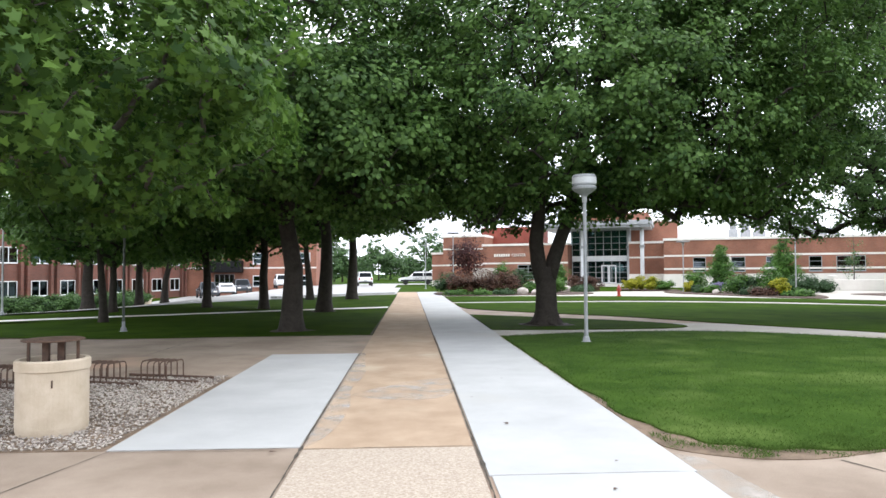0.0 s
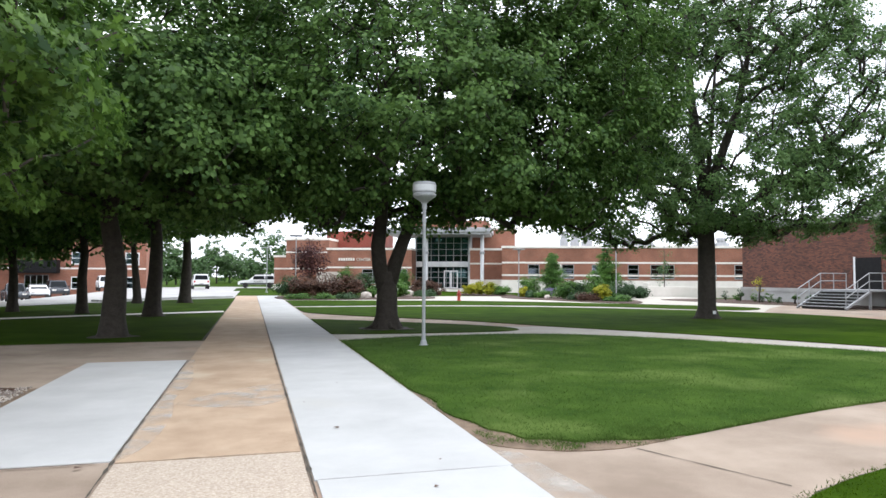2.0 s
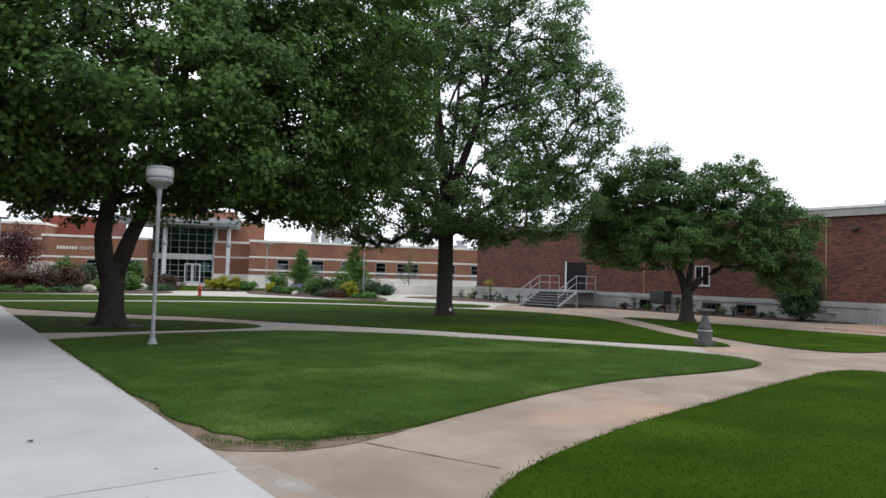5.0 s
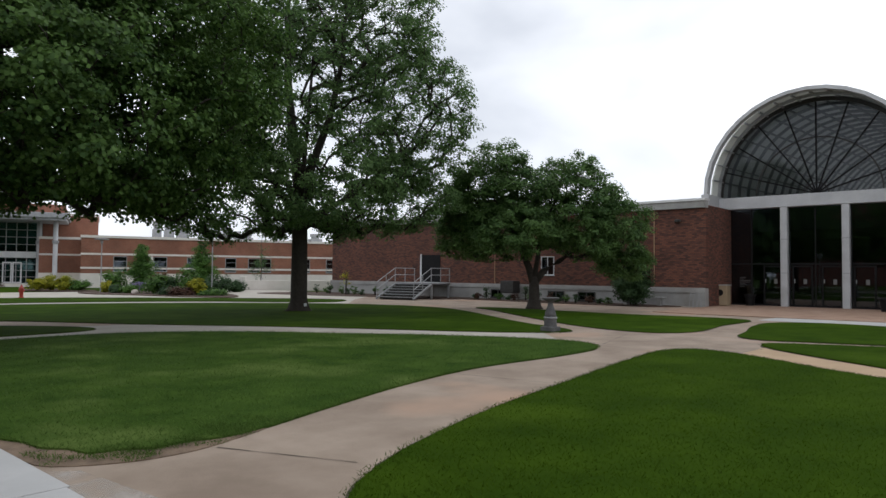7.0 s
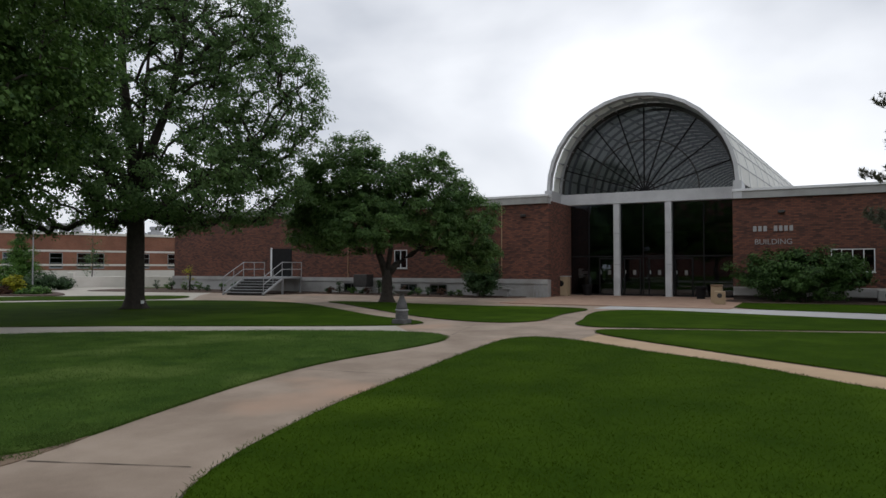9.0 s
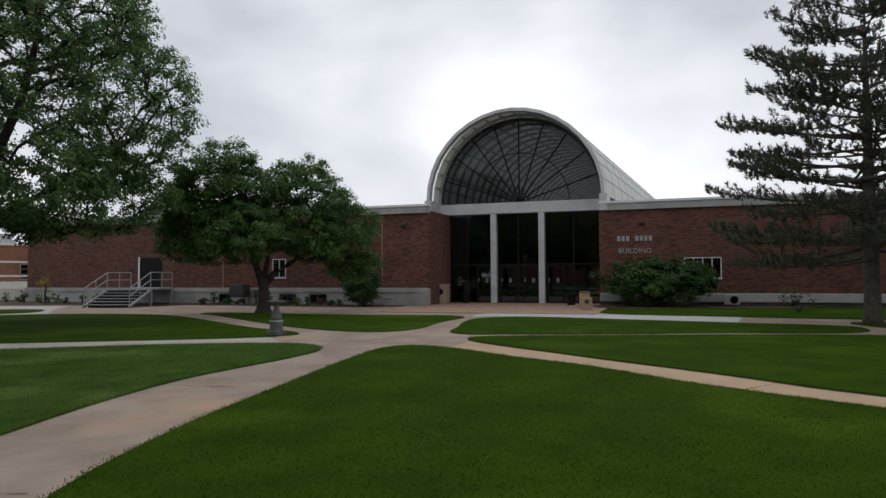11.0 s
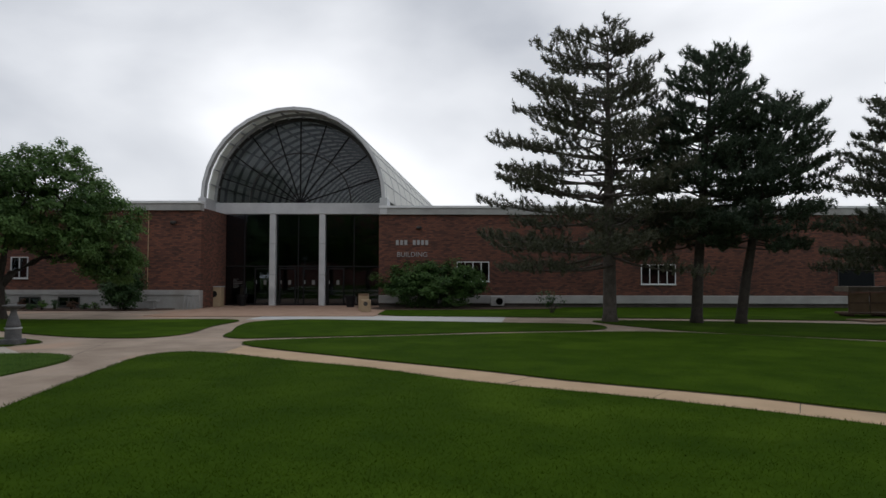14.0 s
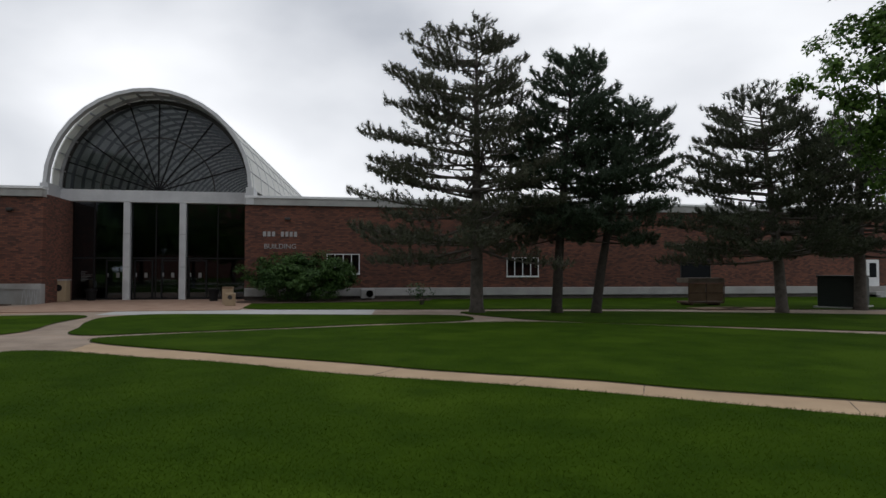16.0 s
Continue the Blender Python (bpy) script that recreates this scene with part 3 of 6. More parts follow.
for k, (nm, outline) in enumerate(LAWNS):
    ob = part(nm, slab(curve_round(outline, 5), -0.045, 0.028), M_GRASS_F if k == 0 else M_GRASS)
    tagged(ob, "mown green lawn with a soft worn edge by the path", "lawn", "lawns between the paths", "structure")
    if k:
        # thin dark strip: trimmed soil plus the lawn edge's painted shadow
        part("soil_shadow_edge", slab(widened(curve_round(outline, 5), 0.03, k), -0.045, 0.012), M_EDGE, ob, "dark edge of trimmed soil and painted shadow")
part("worn_soil", slab(curve_round([(2.31, 6.1), (2.5, 5.86), (2.9, 5.64), (3.4, 5.58), (3.9, 5.70), (4.4, 5.9), (3.8, 6.1), (3.1, 6.3), (2.72, 6.7), (2.6, 7.2), (2.5, 8.0), (2.48, 8.8), (2.31, 9.0), (2.30, 7.6)], 4), -0.02, 0.009), M_SOIL, pavement, "bare worn soil at the lawn corner")

# gravel bed beside the slab
gravel_bed = part("gravel_bed", slab([(-12, 6.4), (-2.78, 6.32), (-2.75, 10.65), (-12, 10.9)], -0.04, 0.006), M_SOIL)
tagged(gravel_bed, "bed of pale river gravel beside the walkway", "gravel bed", kind="structure")
rng = np.random.default_rng(5)
# octahedral pebbles
p_n = 17000
p_c = np.stack([rng.uniform(-7.5, -2.80, p_n), rng.uniform(6.36, 10.7, p_n), rng.uniform(0.008, 0.03, p_n)], 1)
p_s = rng.uniform(0.008, 0.019, (p_n, 3)) * np.array([1.25, 1, 0.7])
p_a = rng.uniform(0, math.tau, p_n)
octa = np.array([(1, 0, 0), (0, 1, 0), (-1, 0, 0), (0, -1, 0), (0, 0, 1), (0, 0, -1)], float)
tri = [(0, 1, 4), (1, 2, 4), (2, 3, 4), (3, 0, 4), (1, 0, 5), (2, 1, 5), (3, 2, 5), (0, 3, 5)]
p_v = octa[None] * p_s[:, None] * rng.uniform(0.75, 1.25, (p_n, 6, 1))
p_ca, p_sa = np.cos(p_a)[:, None], np.sin(p_a)[:, None]
p_v = np.stack([p_v[..., 0] * p_ca - p_v[..., 1] * p_sa, p_v[..., 0] * p_sa + p_v[..., 1] * p_ca, p_v[..., 2]], -1) + p_c[:, None]
p_f = (np.array(tri)[None] + 6 * np.arange(p_n)[:, None, None]).reshape(-1, 3)
M_PEBBLE = leaf("pebble_tones", (0.10, 0.08, 0.07), (0.52, 0.47, 0.42), 0.0, 0.8)
pebbles = new("pebbles", mesh_from("pebbles", p_v.reshape(-1, 3), p_f.tolist(), M_PEBBLE))
pebbles.parent = gravel_bed
tagged(pebbles, "rounded pale grey and tan pebbles", kind="stuff")

# road, parking and far walks
road = thing("road", "pale grey concrete drive and parking by the dormitory", "road", kind="structure")


def draped(outline, lift, step=3.0):
    """A flat sheet that follows the falling ground."""
    bm = slab(outline, 0, 0.01)
    bm.normal_update()
    bmesh.ops.delete(bm, geom=[f for f in bm.faces if abs(f.normal.z) < 0.5], context="FACES")
    for _ in range(4):
        long = [e for e in bm.edges if e.calc_length() > step]
        if not long:
            break
        bmesh.ops.subdivide_edges(bm, edges=long, cuts=1)
        bmesh.ops.triangulate(bm, faces=bm.faces)
    for v in bm.verts:
        v.co.z = fall(v.co.x, v.co.y) + lift
    return bm


part("drive", draped([(-40, 24), (-18.5, 31.5), (-14, 35.5), (-9.9, 41.5), (-5, 48), (-1, 51), (-0.9, 74), (-6, 74), (-14, 84), (-24, 84), (-27, 70), (-30, 46), (-42, 34)], -0.005), M_ROAD, road)
part("parking", draped([(-27, 72), (-6, 74.2), (-1.6, 74.2), (-1.6, 97), (-30, 101)], -0.014), M_ROAD, road)
part("cross_drive", draped([(-60, 96), (60, 88), (60, 97), (-60, 108)], -0.01), M_ROAD, road)
part("footpath", draped([(-30, 15.4), (-14.2, 23.6), (-5.5, 28.7), (-0.98, 30.6), (-0.98, 31.7), (-5.6, 29.5), (-14.4, 24.6), (-30, 16.4)], 0.033), M_LIME, road)
part("footpath", draped([(-40, 17.6), (-17.9, 30.0), (-14.6, 33.6), (-13.4, 35.6), (-14.0, 36.2), (-15.4, 34.2), (-18.3, 31.2), (-40, 18.9)], 0.03), M_LIME, road)

# an added, unseen wall closes the place behind the camera and darkens glass reflections
west = part("reflection_wall", boxed(-62, -80, -1.5, -61, 36, 15), M_BRICK_D)
tagged(west, "added unseen brick wall that darkens the hall's glass reflections", "wall", kind="structure")

# ---- the arched hall ----
def rim(axis, at, u0, u1, a0, a1, z0, z1, t):
    """A rectangular frame in one piece."""
    bm = bmesh.new()
    rows = []
    for u in (u0, u1):
        for e in (0, t):
            pts = [(a0 + e, z0 + e), (a1 - e, z0 + e), (a1 - e, z1 - e), (a0 + e, z1 - e)]
            rows.append([bm.verts.new((at + u, a, z) if axis == "x" else (a, at + u, z)) for a, z in pts])
    for p, q in ((0, 1), (1, 3), (3, 2), (2, 0)):
        for i in range(4):
            j = (i + 1) % 4
            bm.faces.new((rows[p][i], rows[p][j], rows[q][j], rows[q][i]))
    return bm


def window(parent, axis, at, a0, a1, z0, z1, lights=1, bars=0, frame_m=None, pane_m=None, name="window", t=0.06, proud=0.05):
    """A framed window on a wall. axis x: the wall stands at x=at and faces -x; axis y: at y=at, facing -y."""
    frame_m, pane_m = frame_m or M_WHITEP, pane_m or M_GLASS_B

    def b(bm, u0, v0, w0, u1, v1, w1):
        if axis == "x":
            return box(bm, at + u0, v0, w0, at + u1, v1, w1)
        return box(bm, v0, at + u0, w0, v1, at + u1, w1)
    win = part(name, rim(axis, at, -proud, 0.03, a0, a1, z0, z1, t), frame_m, parent)
    for k in range(1, lights):
        c = a0 + (a1 - a0) * k / lights
        part("mullion", b(bmesh.new(), -proud + 0.005, c - t / 2, z0 + t, 0.03, c + t / 2, z1 - t), frame_m, win)
    for k in range(1, bars + 1):
        c = z0 + (z1 - z0) * k / (bars + 1)
        part("glazing_bar", b(bmesh.new(), -proud + 0.01, a0 + t, c - t / 3, 0.03, a1 - t, c + t / 3), frame_m, win)
    part("pane", b(bmesh.new(), -0.012, a0 + t / 2, z0 + t / 2, -0.002, a1 - t / 2, z1 - t / 2), pane_m, win)
    # near-black sheet behind the pane stands for the unlit room
    part("dark_backing", b(bmesh.new(), -0.0005, a0 + t / 2, z0 + t / 2, 0.004, a1 - t / 2, z1 - t / 2), M_INSIDE, win)
    part("sill", b(bmesh.new(), -proud - 0.03, a0 - 0.02, z0 - 0.05, 0.0, a1 + 0.02, z0 - 0.002), frame_m, win)
    return win


XR, XL, XG = 36.8, 34.7, 38.6      # front of the right wing, of the left wing, and the glazing
Y0, Y1 = 3.28, 12.62               # the opening
hall = thing("arched_hall", "long low red brick hall with a barrel-vaulted glass entrance", "building", XG, 8, 0)
hall_inv = Matrix.Translation((-XG, -8, 0))


def skew(bm):
    """The vault runs a few degrees off square behind its ring."""
    bmesh.ops.transform(bm, matrix=Matrix.Translation((36.8, 7.97, 0)) @ Matrix.Rotation(radians(-5), 4, "Z") @ Matrix.Translation((-36.8, -7.97, 0)), verts=bm.verts)
    return bm


def hpart(name, bm, material, label="", smooth=False, parent=None):
    bmesh.ops.transform(bm, matrix=hall_inv, verts=bm.verts)
    return part(name, bm, material, parent or hall, label, smooth)


hpart("wall", boxed(XR, -62, 0.66, XR + 0.4, Y0, 5.03), M_BRICK_R, "dark red brick wall")
hpart("wall", boxed(XL, 12.2, 0.95, XL + 0.4, 41.3, 5.05), M_BRICK_R, "dark red brick wall")
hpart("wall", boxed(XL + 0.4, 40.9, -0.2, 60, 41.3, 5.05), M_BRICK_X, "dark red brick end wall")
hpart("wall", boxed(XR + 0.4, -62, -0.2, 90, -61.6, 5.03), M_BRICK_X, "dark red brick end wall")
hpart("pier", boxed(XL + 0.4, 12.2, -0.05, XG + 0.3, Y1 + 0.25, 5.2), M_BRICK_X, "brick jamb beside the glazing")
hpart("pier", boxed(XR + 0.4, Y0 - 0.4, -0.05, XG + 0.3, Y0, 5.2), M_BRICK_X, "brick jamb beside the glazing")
# darker brown-grey strip below the pale ledge
hpart("foundation", boxed(XR - 0.06, -62, -0.2, XR + 0.4, Y0 - 0.01, 0.22), M_BASE, "dark brown-grey concrete base")
hpart("ledge", boxed(XR - 0.14, -62, 0.22, XR + 0.4, Y0 - 0.008, 0.66, bevel=0.03), M_CONC, "pale concrete ledge")
hpart("foundation", boxed(XL - 0.12, 12.19, -0.2, XL + 0.4, 41.3, 0.95, bevel=0.03), M_CONC, "pale concrete base")
hpart("ledge", boxed(XL - 0.17, 12.19, 0.72, XL - 0.12, 41.3, 0.97), M_CONC, "concrete ledge on the base")
for (xa, ya, yb, zb) in ((XR, -62.1, Y0, 5.03), (XL, 12.2, 41.4, 5.05)):
    hpart("fascia", boxed(xa - 0.14, ya, zb, xa + 0.4, yb, zb + 0.36), M_CONC, "pale grey roof fascia")
    hpart("coping", boxed(xa - 0.2, ya - 0.05, zb + 0.36, xa + 0.5, yb, zb + 0.48), M_WHITEP, "white metal coping")
hpart("roof", boxed(XL + 0.4, 12.9, 4.9, 70, 40.9, 5.1), M_ROAD, "flat roof")
hpart("roof", boxed(XR + 0.4, -61.6, 4.88, 90, 3.0, 5.08), M_ROAD, "flat roof")
# far walls close it
hpart("wall", boxed(98, -62, -0.2, 98.4, 41.3, 5.0), M_BRICK_R, "brick back wall")
# unseen interior, its darkness put into the colour
hpart("inner_floor", boxed(XG + 0.3, 2.4, -0.1, 97, 13.6, 0.0), M_INSIDE, "hall floor coloured dark as unlit")
hpart("inner_wall", boxed(XG + 0.3, 2.9, 0, 97, 3.05, 5.8), M_INSIDE, "hall wall coloured dark as unlit")
hpart("inner_wall", boxed(XG + 0.3, 12.85, 0, 97, 13.0, 5.8), M_INSIDE, "hall wall coloured dark as unlit")
hpart("inner_wall", boxed(56, 3.05, 0, 56.2, 12.85, 4.4), M_INSIDE, "hall wall coloured dark as unlit")
# added deck, not a known part of the hall
hpart("inner_deck", boxed(46, 3.05, 4.5, 97, 12.85, 4.7), M_INSIDE, "added unseen deck coloured dark as unlit")

# added screen: keeps the bright vault out of the lower glass
hpart("sight_screen", boxed(45.7, 3.06, 4.4, 45.95, 12.84, 6.2), M_INSIDE, "added dark screen hiding the bright vault")

# beam and posts
hpart("beam", boxed(XG - 0.35, Y0 - 0.4, 5.2, XG + 0.2, Y1 + 0.4, 5.83, bevel=0.02), M_HALLW, "white beam over the doors")
for py in (9.46, 6.65):
    hpart("post", boxed(XG - 0.33, py - 0.17, 0.0, XG + 0.05, py + 0.17, 5.2, bevel=0.02), M_HALLW, "white entrance post")
    for zc in (1.75, 3.5):
        hpart("band", boxed(XG - 0.345, py - 0.185, zc, XG + 0.06, py + 0.185, zc + 0.03), M_GREYP)
bays = ((Y1, 9.63), (9.29, 6.82), (6.48, Y0))
for ya, yb in bays:
    pane = hpart("pane", boxed(XG + 0.01, yb, 0.05, XG + 0.025, ya, 5.2), M_GLASS, "dark tinted glass")
    for c in (yb + 0.03, (ya + yb) / 2, ya - 0.03):
        hpart("mullion", boxed(XG - 0.03, c - 0.03, 0.0, XG + 0.08, c + 0.03, 5.2), M_BLACK, "black mullion")
    hpart("transom", boxed(XG - 0.028, yb, 2.2, XG + 0.078, ya, 2.28), M_BLACK)
    hpart("transom", boxed(XG - 0.028, yb, 0.0, XG + 0.078, ya, 0.12), M_BLACK)
# doors with paper notices and pulls
for dy in (10.05, 8.65, 7.3, 5.9):
    dr = rim("x", XG, -0.06, -0.032, dy - 0.48, dy + 0.48, 0.03, 2.15, 0.08)
    door = hpart("door", dr, M_BLACK, "black-framed glazed door")
    hpart("notice", boxed(XG - 0.04, dy - 0.20, 1.2, XG - 0.034, dy - 0.04, 1.46), M_PAPER, "paper notice", parent=door)
    hpart("handle", boxed(XG - 0.12, dy + 0.34, 1.25, XG - 0.09, dy + 0.37, 1.45), M_GREYP, "metal pull", parent=door)
for k, w in enumerate((0.3, 0.2, 0.55, 0.5, 0.28, 0.36, 0.24)):
    hpart("notice", boxed(XG - 0.012, 11.75 - w, 1.5 - 0.08 * k, XG - 0.006, 11.75, 1.52 - 0.08 * k), M_PAPER, "line of small white lettering too small to read")

# vault: ring, panels, ribs
VC, VZ, RO, RI = 7.97, 5.92, 5.02, 4.84
SEG = 18


def arc(r, k, n=SEG):
    a = math.pi * k / n
    return VC + r * math.cos(a), VZ + r * math.sin(a)


def ring(x0, x1, r0, r1, n=SEG):
    bm = bmesh.new()
    rows = []
    for k in range(n + 1):
        (ya, za), (yb, zb) = arc(r0, k, n), arc(r1, k, n)
        rows.append([bm.verts.new(p) for p in ((x0, ya, za), (x0, yb, zb), (x1, yb, zb), (x1, ya, za))])
    for a, b in zip(rows, rows[1:]):
        for i in range(4):
            j = (i + 1) % 4
            bm.faces.new((a[i], a[j], b[j], b[i]))
    bm.faces.new(rows[0])
    bm.faces.new(rows[-1])
    return bm


hpart("arch_ring", ring(XR - 0.16, XR + 0.3, RI, RO), M_HALLW, "white faceted arch ring")
for sy in (-1, 1):
    yc = VC + sy * (RI + RO) / 2
    hpart("arch_foot", boxed(XR - 0.17, yc - 0.2, 5.05, XG + 0.1, yc + 0.2, VZ + 0.02), M_HALLW, "white arch foot")
hpart("vault", skew(ring(XR + 0.3, 97, RO - 0.10, RO - 0.03)), M_PANEL, "translucent white vault panels")
for k in range(46):
    x = XR + 1.0 + k * 1.3
    hpart("rib", skew(ring(x - 0.04, x + 0.04, RO - 0.26, RO - 0.105)), M_GREYP)
    if k % 2 == 0:
        hpart("batten", skew(ring(x - 0.03, x + 0.03, RO - 0.029, RO + 0.005)), M_WHITEP)
for k in range(1, SEG):
    y, z = arc(RO - 0.17, k)
    bm = boxed(XR + 0.3, -0.035, -0.05, 96.9, 0.035, 0.05)
    bmesh.ops.rotate(bm, cent=(0, 0, 0), matrix=Matrix.Rotation(math.pi * k / SEG - math.pi / 2, 3, "X"), verts=bm.verts)
    bmesh.ops.translate(bm, vec=(0, y, z), verts=bm.verts)
    hpart("purlin", skew(bm), M_GREYP)
for k in range(1, SEG):
    y, z = arc(RO - 0.02, k)
    hpart("batten", skew(box(bmesh.new(), XR + 0.31, y - 0.02, z - 0.02, 96.8, y + 0.02, z + 0.02)), M_GREYP)
# fan window in the plane of the glazing
FC = 5.83
RF = 4.70
bm = bmesh.new()
vs = [bm.verts.new((XG + 0.02, VC + RF * math.cos(math.pi * k / 36), FC + RF * math.sin(math.pi * k / 36))) for k in range(37)]
bm.faces.new(vs)
hpart("fan_pane", bm, M_GLASS_FAN, "dark glass of the fan window")
for k in range(1, 10):
    a = math.pi * k / 10
    b2 = boxed(XG - 0.06, -0.033, 0.0, XG + 0.05, 0.033, RF)
    bmesh.ops.rotate(b2, cent=(0, 0, 0), matrix=Matrix.Rotation(math.pi / 2 - a, 3, "X"), verts=b2.verts)
    bmesh.ops.translate(b2, vec=(0, VC, FC), verts=b2.verts)
    hpart("fan_bar", b2, M_BLACK)
for rr in (0.55, 2.9):
    bm = bmesh.new()
    rows = []
    for k in range(25):
        a = math.pi * k / 24
        rows.append([bm.verts.new((x, VC + r * math.cos(a), FC + r * math.sin(a))) for x, r in ((XG - 0.045, rr - 0.035), (XG - 0.045, rr + 0.035), (XG + 0.045, rr + 0.035), (XG + 0.045, rr - 0.035))])
    for a, b in zip(rows, rows[1:]):
        for i in range(4):
            bm.faces.new((a[i], a[(i + 1) % 4], b[(i + 1) % 4], b[i]))
    hpart("fan_arc", bm, M_DARKM)
hpart("fan_rim", ring(XG - 0.05, XG + 0.06, RF - 0.06, RF + 0.15, 36), M_DARKM, "dark rim of the fan window")


def letters(text, size, m, parent, material, depth=0.03, label=""):
    cu = bpy.data.curves.new("lettering", "FONT")
    cu.body = text
    cu.size = size
    cu.extrude = depth
    cu.align_x = "CENTER"
    cu.materials.append(material)
    ob = new("lettering", cu)
    ob.parent = parent
    ob.matrix_basis = m
    return tagged(ob, label=label)


for ya, yb, count in ((2.37, 1.68, 3), (1.45, 0.55, 4)):
    pitch = (ya - yb) / count
    for k in range(count):
        hpart("lettering_bar", boxed(XR - 0.05, ya - pitch * (k + 0.72), 3.38, XR - 0.002, ya - pitch * (k + 0.06), 3.64), M_SILVER, "raised metal bar in place of a letter")
letters("BUILDING", 0.37, hall_inv @ pose(XR - 0.03, 1.47, 2.74, 90, 0, -90), hall, M_SILVER, 0.02, "raised metal letters")

for spec in ((-2.7, -0.95, 1.42, 2.48, 4), (-12.77, -10.9, 1.27, 2.34, 4), (-23.45, -21.5, 1.1, 2.25, 1)):
    window(hall, "x", XR - XG, spec[0] - 8, spec[1] - 8, spec[2], spec[3], spec[4], frame_m=M_WHITEP if spec[4] > 1 else M_DARKM, pane_m=M_GLASS if spec[4] > 1 else M_CARGLASS, t=0.04)
window(hall, "x", XL - XG, 21.05 - 8, 21.95 - 8, 1.55, 2.65, 2, frame_m=M_HALLW, pane_m=M_GLASS, t=0.045)
window(hall, "x", XL - XG, 21.05 - 8, 21.95 - 8, 3.45, 4.6, 2, frame_m=M_HALLW, pane_m=M_GLASS, t=0.045)
for wy in (18.3, 20.3, 24.5, 33):
    window(hall, "x", XL - 0.12 - XG, wy - 8, wy + 1.1 - 8, 0.12, 0.62, 2, frame_m=M_DARKM)
for wy in (14.9, 25.4):
    hpart("downpipe", lathe([(0.022, 0.97), (0.022, 5.05)], 8, XL - 0.025, wy), M_PINK, "thin tan conduit")
for (wx, wy, wz) in ((XR, 1.1, 4.25), (XR, -6.5, 4.3), (XR, -18.5, 4.25), (XR, -32.7, 3.4), (XL, 13.6, 4.35)):
    hpart("wall_light", boxed(wx - 0.2, wy - 0.14, wz, wx, wy + 0.14, wz + 0.14, bevel=0.03), M_DARKM, "dark wall light")
# doorway above the outer stairs: a flat panel, the recess's shade put into its colour
hpart("doorway", boxed(XL - 0.03, 30.0, 0.98, XL + 0.02, 31.7, 2.85), M_BLACK, "flat black panel painted as a shaded doorway")
hpart("door_post", boxed(XL - 0.06, 31.7, 0.98, XL + 0.02, 31.82, 2.9), M_WHITEP, "white door jamb")


# ---- trees ----
LEAF_MAPLE = [(0, 0), (0.50, 0.04), (0.33, 0.24), (0.58, 0.54), (0.20, 0.52), (0, 1.0), (-0.20, 0.52), (-0.58, 0.54), (-0.33, 0.24), (-0.50, 0.04)]
LEAF_MID = [(0, 0), (0.42, 0.12), (0.30, 0.50), (0, 1.0), (-0.30, 0.50), (-0.42, 0.12)]
LEAF_KITE = [(0, 0), (0.44, 0.40), (0, 1.0), (-0.44, 0.40)]
LEAF_FAR = [(0, 0), (0.4, 0.45), (0, 1.0), (-0.4, 0.45)]


def leaves(name, centres, normals, size, shape, material, parent, rng, fold=0.25, label=""):
    """Leaves at centres, facing about along normals, each bent and turned its own way."""
    n = len(centres)
    nr = normals + rng.normal(0, 0.45, (n, 3))
    nr /= np.linalg.norm(nr, axis=1, keepdims=True) + 1e-9
    ref = rng.normal(0, 1, (n, 3)) + np.array([0, 0, -0.9])
    u = np.cross(nr, ref)
    u /= np.linalg.norm(u, axis=1, keepdims=True) + 1e-9
    v = np.cross(nr, u)
    s = size * rng.uniform(0.6, 1.2, (n, 1, 1))
    pts = np.array(shape)
    px, py = pts[None, :, 0, None], pts[None, :, 1, None]
    out = centres[:, None] + s * (px * u[:, None] + (py - 0.4) * v[:, None] + fold * (np.abs(px) * 0.9 - py * py * 0.5) * nr[:, None])
    return many(name, out.reshape(-1, 3), np.full(n, len(shape)), material, parent, label)


def clumps(rng, lobes, n_clumps, per, r_clump, shell=0.6, flat=0.65):
    """Points and facings of leaves gathered in clumps over a crown made of ellipsoid lobes (x, y, z, rx, ry, rz)."""
    lobes = np.array(lobes, float)
    vol = lobes[:, 3] * lobes[:, 4] * lobes[:, 5]
    pick = rng.choice(len(lobes), n_clumps, p=vol / vol.sum())
    d = rng.normal(0, 1, (n_clumps, 3))
    d /= np.linalg.norm(d, axis=1, keepdims=True)
    rad = np.where(rng.random(n_clumps) < 0.75, rng.uniform(shell, 1.0, n_clumps), rng.uniform(0.2, shell, n_clumps)) * rng.uniform(0.88, 1.10, n_clumps)
    c = lobes[pick, :3] + d * rad[:, None] * lobes[pick, 3:]
    rc = r_clump * rng.uniform(0.6, 1.35, n_clumps)
    m = rng.poisson(per, n_clumps).clip(4)
    idx = np.repeat(np.arange(n_clumps), m)
    e = rng.normal(0, 1, (len(idx), 3))
    e /= np.linalg.norm(e, axis=1, keepdims=True)
    rr = rng.random(len(idx)) ** 0.45
    off = e * rr[:, None] * rc[idx][:, None] * np.array([1, 1, flat])
    off[:, 2] -= 0.25 * (off[:, 0] ** 2 + off[:, 1] ** 2) / rc[idx]
    pos = c[idx] + off
    nor = e * 0.7 + d[idx] * 0.5 + np.array([0, 0, 0.75])
    return c, pos, nor


